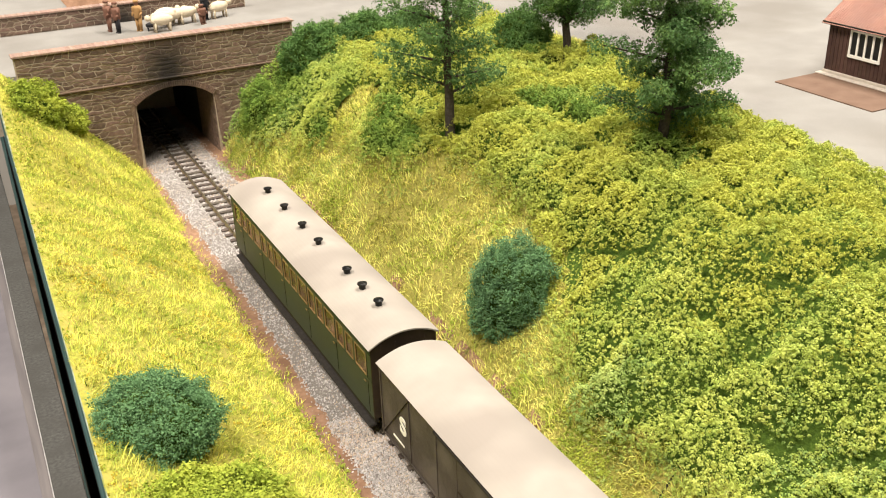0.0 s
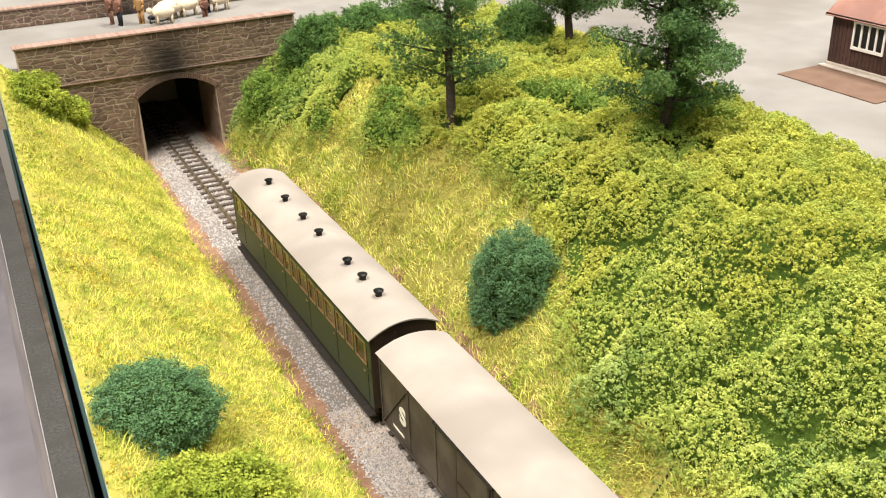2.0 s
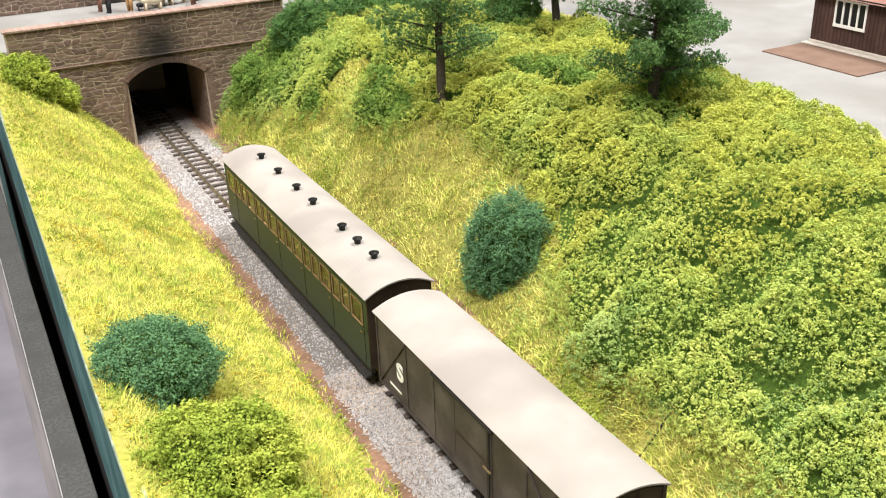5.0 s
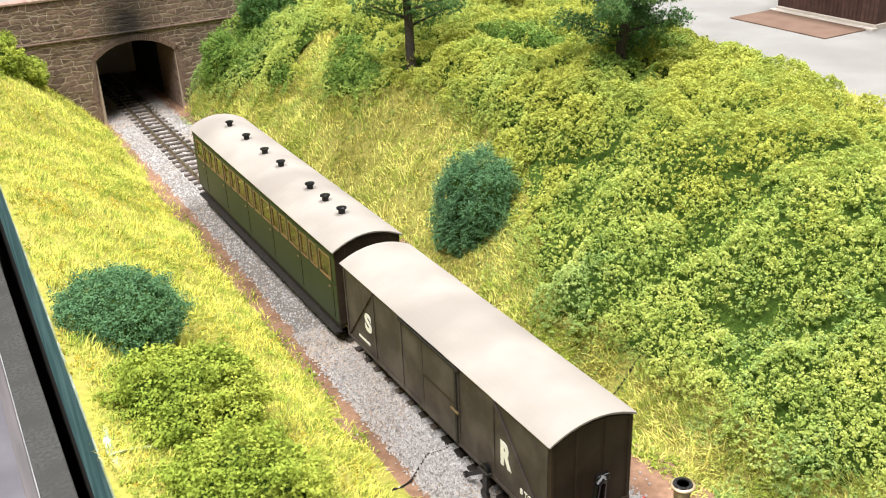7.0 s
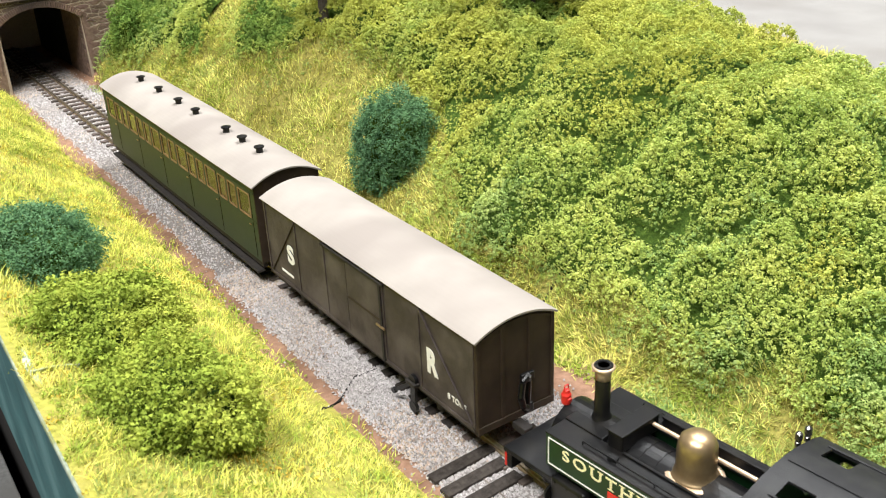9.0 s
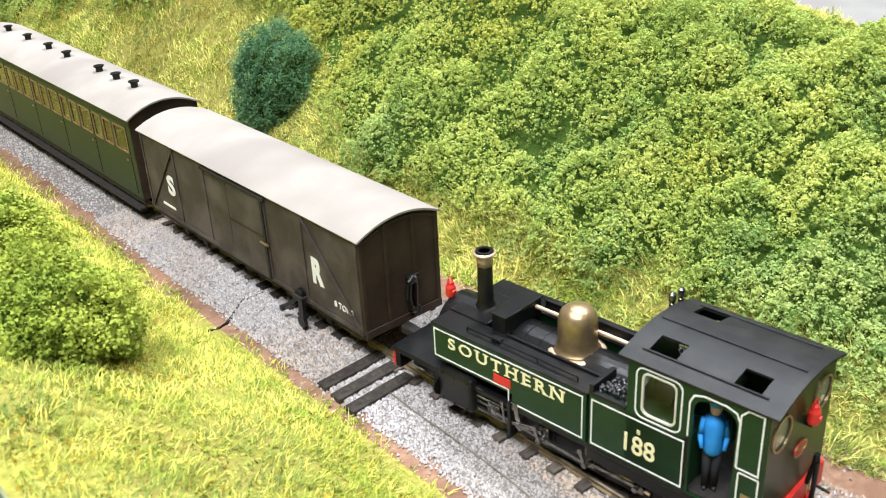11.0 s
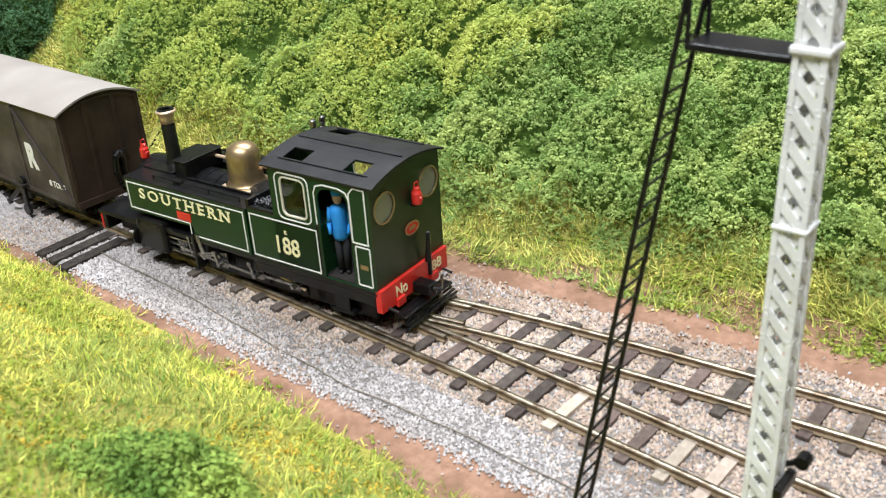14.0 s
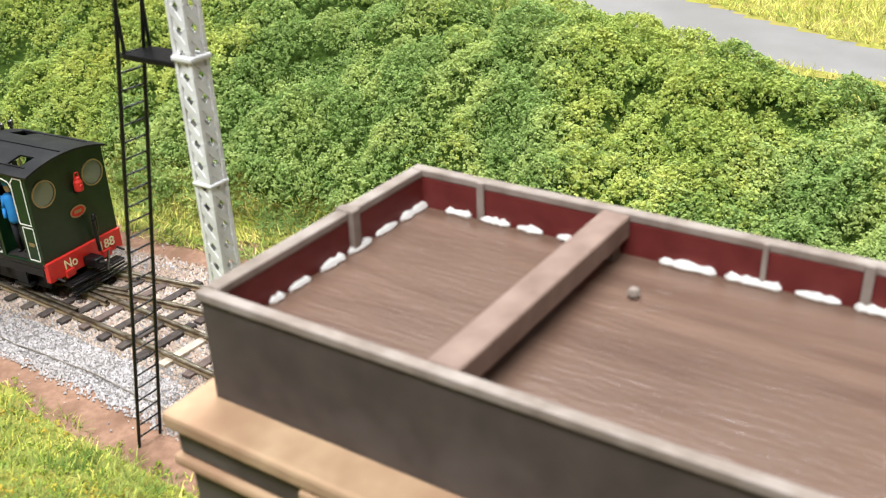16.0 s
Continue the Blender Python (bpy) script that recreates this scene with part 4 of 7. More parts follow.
def face_wall():
    stones = rubble(2.72, 18.58, 0.0, 7.44, 5, True)
    stones.sort(key=lambda s: math.hypot(s[0][0] - ARCH_MID, s[0][1] - 4.5))
    for i, pts in enumerate(stones[:300]):
        part("stone", stone_mesh(pts, 55.62, i), M_STONE, bridge)
    tagged(part("stone_facing", joined(stones[300:], 55.62), M_STONE_J, bridge), kind="stuff")
    tagged(part("stone_facing", joined(rubble(1.22, 19.18, 6.3, 7.44, 6, False), 67.45), M_STONE_J, bridge), kind="stuff")
    r = random.Random(91)
    for x0, x1 in ((ARCH_L - 0.02, ARCH_L + 0.03), (ARCH_R - 0.03, ARCH_R + 0.02)):
        z = 0.02
        while z < SPRING - 0.1:
            h = min(r.uniform(0.2, 0.36), SPRING - z)
            y = 55.63
            while y < 56.38:
                w = min(r.uniform(0.25, 0.5), 56.39 - y)
                part("jamb_stone", boxed(x0, y + 0.012, z, x1, y + w - 0.012, z + h - 0.025, 0.008), M_STONE, bridge)
                y += w
            z += h
    n = 40
    for i in range(n):
        a0 = math.asin(ARCH_HALF / ARC_R)
        a = -a0 + 2 * a0 * (i + 0.5) / n
        bm = boxed(-0.054, -0.10, 0.02, 0.054, 0.05, 0.36, 0.015)
        bmesh.ops.transform(bm, matrix=Matrix.Translation((ARCH_MID + ARC_R * math.sin(a), 55.62, ARC_Z + ARC_R * math.cos(a))) @ Matrix.Rotation(a, 4, "Y"), verts=bm.verts)
        part("arch_brick", bm, M_BRICK_DULL, bridge)
    coping = [boxed(0, 0, 0, 0.118, y1 - y0, 0.10 + 0.012 * k, 0.012) for k in range(2) for y0, y1 in ((55.5, 56.45), (67.35, 68.15))]
    shapes = []
    for bm in coping:
        bmesh.ops.scale(bm, vec=(CM, CM, CM), verts=bm.verts)
        me = bpy.data.meshes.new("coping_brick")
        bm.to_mesh(me)
        bm.free()
        me.materials.append(M_BRICK)
        shapes.append(me)
    for w, (y0, xa, xb) in enumerate(((55.5, 2.6, 18.7), (67.35, 1.1, 19.3))):
        part("coping_bed", boxed(xa, y0 + 0.02, 7.455, xb, y0 + 0.78, 7.53), M_MORTAR, bridge)
        for i in range(int((xb - xa) / 0.136)):
            ob = new("coping_brick", shapes[w + 2 * (i % 2)])
            ob.parent = bridge
            ob.location = ((xa + i * 0.136) * CM, y0 * CM, 7.465 * CM)


# ---- track ----
def road_x(y, rows):
    w = np.linspace(-1.2, 1.2, 9)
    return float(np.mean(lerp_table(y + w, rows)))


def rail_mesh(rows, side, y0, y1, step=0.4, shift=0.0):
    """Bullhead rail: foot, web and head swept along the track."""
    sec = [(-0.07, 0.05), (0.07, 0.05), (0.07, 0.075), (0.025, 0.085), (0.025, 0.15), (0.05, 0.16), (0.05, 0.205), (-0.05, 0.205), (-0.05, 0.16), (-0.025, 0.15), (-0.025, 0.085), (-0.07, 0.075)]
    ys = np.arange(y0, y1 + 0.01, step)
    v, f, k = [], [], len(sec)
    for y in ys:
        x = road_x(y, rows) + side * 0.5 + shift
        v += [(x + a, y, b) for a, b in sec]
    for i in range(len(ys) - 1):
        for j in range(k):
            f.append((i * k + j, i * k + (j + 1) % k, (i + 1) * k + (j + 1) % k, (i + 1) * k + j))
    me = raw_mesh("rail", np.array(v), np.array(f))
    me.materials.append(M_RAIL)
    me.materials.append(M_RAIL_SIDE)
    idx = np.array([0 if j in (5, 6, 7) else 1 for _ in range(len(ys) - 1) for j in range(k)], dtype=np.int32)
    me.polygons.foreach_set("material_index", idx)
    return me


track = base("railway_track", 0, 0, 0, 0, "narrow-gauge track with brassy rails on dark brown sleepers", "track")
# running rails, the vee and closure rails of the points, wing rails and check rails
for rows, side, y0, y1, shift in ((LEFT_ROAD, -1, -34, 78, 0), (RIGHT_ROAD, 1, -34, 78, 0), (LEFT_ROAD, 1, -34, 2.2, 0), (RIGHT_ROAD, -1, -34, 2.2, 0), (LEFT_ROAD, 1, 2.75, 8.2, 0), (RIGHT_ROAD, -1, 2.75, 8.2, 0), (LEFT_ROAD, 1, 0.9, 2.4, -0.17), (RIGHT_ROAD, -1, 0.9, 2.4, 0.17), (LEFT_ROAD, -1, 1.2, 3.6, 0.16), (RIGHT_ROAD, 1, 1.2, 3.6, -0.16)):
    link("rail", rail_mesh(rows, side, y0, y1, shift=shift), None, track)


def sleeper_mesh(length, width, mat=None):
    bm = boxed(-length / 2, -width / 2, -0.06, length / 2, width / 2, 0.085, 0.015)
    bmesh.ops.scale(bm, vec=(CM, CM, CM), verts=bm.verts)
    me = bpy.data.meshes.new("sleeper")
    bm.to_mesh(me)
    bm.free()
    me.materials.append(mat or M_SLEEPER)
    return me


def lay_sleepers():
    r = random.Random(3)
    short, wide = sleeper_mesh(1.78, 0.25), sleeper_mesh(1.9, 0.36, M_SLEEPER_DARK)
    pale, red = sleeper_mesh(1.56, 0.24, M_SLEEPER_PALE), sleeper_mesh(1.60, 0.24, M_SLEEPER_RED)
    y = 77.0
    while y > -30:
        l, q = road_x(y, LEFT_ROAD), road_x(y, RIGHT_ROAD)
        gap = q - l
        if gap > 1.7:
            spots = [(l, 1), (q, 1)]
        else:
            spots = [((l + q) / 2, 1 + gap / 1.85)]
        for x, s in spots:
            near_joint = 13.6 < y < 18.2
            ob = new("sleeper", wide if near_joint else pale if y < -2.0 and x < 11.3 and r.random() < 0.85 else red if y < 1.5 and r.random() < 0.7 else short)
            ob.parent = track
            ob.matrix_basis = pose((x + r.uniform(-0.04, 0.04)) * CM, (y + r.uniform(-0.03, 0.03)) * CM, r.uniform(-0.01, 0.012) * CM, 0, 0, r.uniform(-2.5, 2.5)) @ Matrix.Diagonal((s * r.uniform(0.97, 1.03), 1, 1, 1))
        y -= 0.75
    for i in range(3):
        ob = new("sleeper", wide)
        ob.parent = track
        ob.matrix_basis = pose((9.2 + 0.05 * i) * CM, (11.2 + 0.62 * i) * CM, 0.02 * CM, 0, 0, 3)


def crack(pts, label, mat=None, lift=0.05):
    """A dark open joint across the baseboards."""
    bm = bmesh.new()
    r = random.Random(8)
    row = []
    for i in range(len(pts) - 1):
        for t in np.linspace(0, 1, 7)[: 7 if i == len(pts) - 2 else 6]:
            x, y = pts[i][0] + (pts[i + 1][0] - pts[i][0]) * t, pts[i][1] + (pts[i + 1][1] - pts[i][1]) * t
            z = float(land(x, y)) + lift
            w = r.uniform(0.008, 0.04)
            row.append((bm.verts.new((x, y - w, z)), bm.verts.new((x, y + w, z + 0.01)), bm.verts.new((x, y - w, z - 0.2)), bm.verts.new((x, y + w, z - 0.2))))
    for a, b in zip(row, row[1:]):
        for i, j in ((0, 1), (1, 3), (3, 2), (2, 0)):
            bm.faces.new((a[i], a[j], b[j], b[i]))
    tagged(part("board_joint", bm, mat or M_DARK_GAP), label, "joint")


crack([(7.6, 16.55), (8.3, 16.75), (9.2, 17.5), (9.95, 17.45)], "dark gap between baseboards across the ballast")
crack([(12.0, 16.95), (13.2, 16.85), (14.6, 16.55), (15.6, 16.6), (16.8, 16.85)], "dark gap between baseboards running up the bank")
crack([(0.95, 16.75), (1.4, 16.85), (2.0, 16.9)], "pale filled joint between baseboards across the grass bank", M_EDGE, 0.10)


def point_wire():
    """Thin dull wire along the ballast to the points."""
    pts = [(9.4, 12.2), (9.33, 10.4), (9.25, 7.6), (9.06, 5.4), (8.9, 3.6), (8.75, 1.4), (8.88, -1.0), (8.8, -3.4), (8.6, -6.0)]
    bm = bmesh.new()
    rings = []
    for i in range(33):
        t = i / 4
        j = min(int(t), len(pts) - 2)
        x = pts[j][0] + (pts[j + 1][0] - pts[j][0]) * (t - j)
        y = pts[j][1] + (pts[j + 1][1] - pts[j][1]) * (t - j)
        z = 0.06 + 0.02 * math.sin(y * 3)
        rings.append([bm.verts.new((x + 0.017 * math.cos(a), y, z + 0.017 * math.sin(a))) for a in (0, 1.05, 2.1, 3.14, 4.2, 5.24)])
    for p, q in zip(rings, rings[1:]):
        for i in range(6):
            bm.faces.new((p[i], p[(i + 1) % 6], q[(i + 1) % 6], q[i]))
    tagged(part("point_wire", bm, M_WIRE), "thin dull brown wire half buried in the ballast", "wire")


point_wire()


# ---- front of the layout, and the hall ----
def front_board(name, u0, u1, z0, z1, mat, label, category, bev=0.0):
    ob = part(name, boxed(u0, -60, z0, u1, 90, z1, bev), mat)
    ob.matrix_basis = pose(0.40 * CM, 0, 0, 0, 0, -math.degrees(math.atan(0.020)))
    return tagged(ob, label, category, kind="structure")


# black board down to the floor, added in place of shade below the fascia
front_board("fascia_shade_board", 0.02, 0.5, -97.8, -1.78, M_DARK_GAP, "black board added below the teal front for the shade there", "fascia")
front_board("fascia", -0.02, 0.5, -1.75, 3.75, M_FASCIA, "teal-painted front board of the layout", "fascia", 0.05)
front_board("front_edge", -0.03, 0.35, 3.70, 3.88, M_EDGE, "pale glue-stained edge strip along the front board", "edging", 0.03)
def barrier_board(name, x0, x1, z0, z1, mat, label, bev):
    ob = part(name, boxed(x0, -60, z0, x1, 90, z1, bev), mat)
    ob.matrix_basis = pose(0, 0, 0, 0, 0, -math.degrees(math.atan(0.010)))
    return tagged(ob, label, "rail", kind="structure")


barrier_board("barrier_top", -0.80, 0.27, -3.4, -3.0, M_RAIL_TOP, "grey felt-topped rail along the layout's front", 0.05)
barrier_board("barrier_face", -0.82, 0.2, -40, -3.42, M_RAIL_FACE, "lilac-brown face board below the grey rail", 0.02)
barrier_board("barrier_moulding", -1.22, -0.825, -6.0, -3.3, M_RAIL_FACE, "lilac-brown moulding under the grey rail", 0.06)
barrier_board("barrier_ledge", -3.1, -1.23, -7.0, -6.0, M_LEDGE, "dull lilac ledge outside the grey rail", 0.02)
barrier_board("barrier_arris", -0.835, -0.795, -3.1, -2.985, M_RAIL_ARRIS, "thin worn pale arris along the grey rail", 0.01)
tagged(part("baseboard", boxed(2.4, -40, -97.9, 79, 108, -0.6), M_FASCIA), "plain closed stand under the layout", "stand", kind="structure")
tagged(part("hall_floor", boxed(-320, -320, -101, 320, 320, -98), M_HALL_FLOOR), "brown hall floor", "floor", kind="structure")
tagged(part("ceiling", boxed(-320, -320, 196, 320, 320, 200), M_HALL), "plain pale ceiling", "ceiling", kind="structure")
for n_, a in (("wall_west", (-324, -320, -100, -320, 320, 200)), ("wall_east", (320, -320, -100, 324, 320, 200)), ("wall_south", (-320, -324, -100, 320, -320, 200)), ("wall_north", (-320, 320, -100, 320, 324, 200))):
    tagged(part(n_, boxed(*a), M_HALL), "plain pale hall wall", "wall", kind="structure")

# ---- the train ----
def plate(outer, holes, place, thick):
    """Flat sheet with real holes: 2D outlines put into space by place(), thickened by the vector thick."""
    bm = bmesh.new()
    edges = []
    for loop in [outer] + list(holes):
        vs = [bm.verts.new(place(p)) for p in loop]
        edges += [bm.edges.new((vs[i], vs[(i + 1) % len(vs)])) for i in range(len(vs))]
    bmesh.ops.triangle_fill(bm, use_beauty=True, use_dissolve=False, edges=edges)
    r = bmesh.ops.extrude_face_region(bm, geom=list(bm.faces))
    bmesh.ops.translate(bm, vec=thick, verts=[g for g in r["geom"] if isinstance(g, bmesh.types.BMVert)])
    bmesh.ops.recalc_face_normals(bm, faces=bm.faces)
    return bm


def ring_pts(cx, cz, r, n=24):
    return [(cx + r * math.cos(2 * math.pi * i / n), cz + r * math.sin(2 * math.pi * i / n)) for i in range(n)]


def round_rect(a, b, c, d, r, n=5, corners=(1, 1, 1, 1)):
    """Rounded rectangle from (a, b) to (c, d)."""
    out = []
    for (cx, cz, a0), on in zip(((c - r, d - r, 0), (a + r, d - r, 90), (a + r, b + r, 180), (c - r, b + r, 270)), corners):
        if on:
            out += [(cx + r * math.cos(math.radians(a0 + 90 * i / n)), cz + r * math.sin(math.radians(a0 + 90 * i / n))) for i in range(n + 1)]
        else:
            out.append({0: (c, d), 90: (a, d), 180: (a, b), 270: (c, b)}[a0])
    return out


def line_round(outline, width, place, thick, closed=True):
    """A painted line that follows an outline, as a thin raised strip."""
    bm = bmesh.new()
    n = len(outline)
    prev = None
    rows = []
    for i in range(n):
        p, a, b = Vector(outline[i]), Vector(outline[i - 1]), Vector(outline[(i + 1) % n])
        if not closed and i == 0:
            a = p
        if not closed and i == n - 1:
            b = p
        t = ((p - a).normalized() + (b - p).normalized()).normalized()
        q = Vector((-t.y, t.x))
        c = max(abs(q.dot(Vector((-(b - p).y, (b - p).x)).normalized())) if (b - p).length > 1e-6 else 1, 0.5)
        rows.append([bm.verts.new(Vector(place(tuple(p + q * s * width / 2 / c))) + Vector(thick) * h) for s, h in ((-1, 0), (1, 0), (1, 1), (-1, 1))])
    for i in range(n if closed else n - 1):
        a, b = rows[i], rows[(i + 1) % n]
        for j in range(4):
            bm.faces.new((a[j], a[(j + 1) % 4], b[(j + 1) % 4], b[j]))
    bmesh.ops.recalc_face_normals(bm, faces=bm.faces)
    return bm


SIDE_L = Matrix(((0, 0, -1, 0), (-1, 0, 0, 0), (0, 1, 0, 0), (0, 0, 0, 1)))
REAR = Matrix(((1, 0, 0, 0), (0, 0, -1, 0), (0, 1, 0, 0), (0, 0, 0, 1)))


def sign(name, text, width, height, mat, parent, turn, at, label="", bold=0.012, gap=1.0):
    """Letters fitted to a width and height."""
    m = turn.copy()
    m.translation = at
    ob = lettering(name, text, 1.0, mat, parent, m, label, bold=bold, gap=gap)
    co = np.empty(len(ob.data.vertices) * 3, dtype=np.float32)
    ob.data.vertices.foreach_get("co", co)
    co = co.reshape(-1, 3)
    size = co.max(0) - co.min(0)
    co[:, :2] = (co[:, :2] - (co.max(0) + co.min(0))[:2] / 2) * (width * CM / size[0], height * CM / size[1])
    co[:, 2] *= 1.5
    ob.data.vertices.foreach_set("co", co.ravel())
    ob.data.update()
    return ob


def serifs(word, text, top):
    """Slab feet for the upright strokes of painted letters."""
    bw = bmesh.new()
    bw.from_mesh(word.data)
    left, ends = set(bw.verts), []
    while left:
        todo, group = [left.pop()], []
        while todo:
            v = todo.pop()
            group.append(v.co.x / CM)
            for e in v.link_edges:
                o = e.other_vert(v)
                if o in left:
                    left.remove(o)
                    todo.append(o)
        ends.append((min(group), max(group)))
    bw.free()
    # strokes of one letter overlap sideways
    ends.sort()
    merged = [ends[0]]
    for a, b in ends[1:]:
        if a < merged[-1][1] - 0.005:
            merged[-1] = (merged[-1][0], max(b, merged[-1][1]))
        else:
            merged.append((a, b))
    ends = merged
    feet = {"U": ((0, 1), (1, 1)), "T": ((0.5, -1),), "H": ((0, 1), (1, 1), (0, -1), (1, -1)), "E": ((0, 1), (0, -1)), "R": ((0, 1), (0, -1), (1, -1)), "N": ((0, 1), (0, -1), (1, 1))}
    bm = bmesh.new()
    if len(ends) != len(text):
        ends = []
    for ch, (a, b) in zip(text, ends):
        for k, s in feet.get(ch, ()):
            x = a + 0.03 + (b - a - 0.06) * k
            box(bm, x - 0.075, s * top - 0.014, 0.0, x + 0.075, s * top + 0.014, 0.007)
    if not ends:
        box(bm, -0.01, -top, 0, 0.01, -top + 0.01, 0.004)
    return bm


def arc_roof(bm, half, eave, crown, y0, y1, thick, holes=(), nx=14, ny=16):
    """Curved roof sheet; holes are (x0, y0, x1, y1)."""
    xs = sorted(set([-half + 2 * half * i / nx for i in range(nx + 1)] + [v for h in holes for v in (h[0], h[2])]))
    ys = sorted(set([y0 + (y1 - y0) * i / ny for i in range(ny + 1)] + [v for h in holes for v in (h[1], h[3])]))
    g = {}
    for x in xs:
        for y in ys:
            g[x, y] = bm.verts.new((x, y, eave + (crown - eave) * (1 - (x / half) ** 2)))
    for i in range(len(xs) - 1):
        for j in range(len(ys) - 1):
            cx, cy = (xs[i] + xs[i + 1]) / 2, (ys[j] + ys[j + 1]) / 2
            if any(h[0] < cx < h[2] and h[1] < cy < h[3] for h in holes):
                continue
            bm.faces.new((g[xs[i], ys[j]], g[xs[i + 1], ys[j]], g[xs[i + 1], ys[j + 1]], g[xs[i], ys[j + 1]]))
    bmesh.ops.delete(bm, geom=[v for v in bm.verts if not v.link_faces], context="VERTS")
    bmesh.ops.solidify(bm, geom=list(bm.faces), thickness=thick)
    bmesh.ops.recalc_face_normals(bm, faces=bm.faces)
    return bm


def arc_top(half, eave, crown, n=12):
    return [(half - 2 * half * i / n, eave + (crown - eave) * (1 - ((half - 2 * half * i / n) / half) ** 2)) for i in range(n + 1)]


def wheel(parent, x, y, r, name="wheel"):
    s = 1 if x > 0 else -1
    bm = bmesh.new()
    tube(bm, (x - 0.07, y, r + 0.2), (x + 0.07, y, r + 0.2), r, r, 24)
    tube(bm, (x - s * 0.07, y, r + 0.2), (x - s * 0.11, y, r + 0.2), r + 0.07, r + 0.07, 24)
    w = part(name, bm, M_WHEEL, parent)
    part("tyre", lathe_x(x + s * 0.072, y, r + 0.2, r * 0.99, r * 0.86), M_STEEL, w, "worn steel tyre")
    return w


def lathe_x(x, y, z, r0, r1, seg=24):
    """A flat ring facing sideways."""
    bm = bmesh.new()
    rows = []
    for i in range(seg):
        a = 2 * math.pi * i / seg
        rows.append([bm.verts.new((x + dx, y + r * math.cos(a), z + r * math.sin(a))) for r, dx in ((r0, -0.006), (r0, 0.006), (r1, 0.006), (r1, -0.006))])
    for i in range(seg):
        a, b = rows[i], rows[(i + 1) % seg]
        for j in range(4):
            bm.faces.new((a[j], a[(j + 1) % 4], b[(j + 1) % 4], b[j]))
    bmesh.ops.recalc_face_normals(bm, faces=bm.faces)
    return bm


def red_lamp(parent, x, y, z):
    """Red hand lamp with a bull's-eye and a loop handle."""
    l = part("tail_lamp", lathe(bmesh.new(), [(0.10, 0), (0.115, 0.03), (0.115, 0.24), (0.08, 0.30), (0.07, 0.36), (0.03, 0.38)], (x, y, z), 16), M_RED, parent, "bright red tail lamp")
    bm = bmesh.new()
    for s in (-1, 1):
        tube(bm, (x + s * 0.075, y, z + 0.3), (x + s * 0.055, y, z + 0.48), 0.015, seg=6)
    tube(bm, (x - 0.055, y, z + 0.48), (x + 0.055, y, z + 0.48), 0.015, seg=6)
    part("handle", bm, M_RED, l)
    part("lens", rod((x, y - 0.10, z + 0.14), (x, y - 0.14, z + 0.14), 0.06, 0.045, 12), M_RED, l, "red lens")
    return l


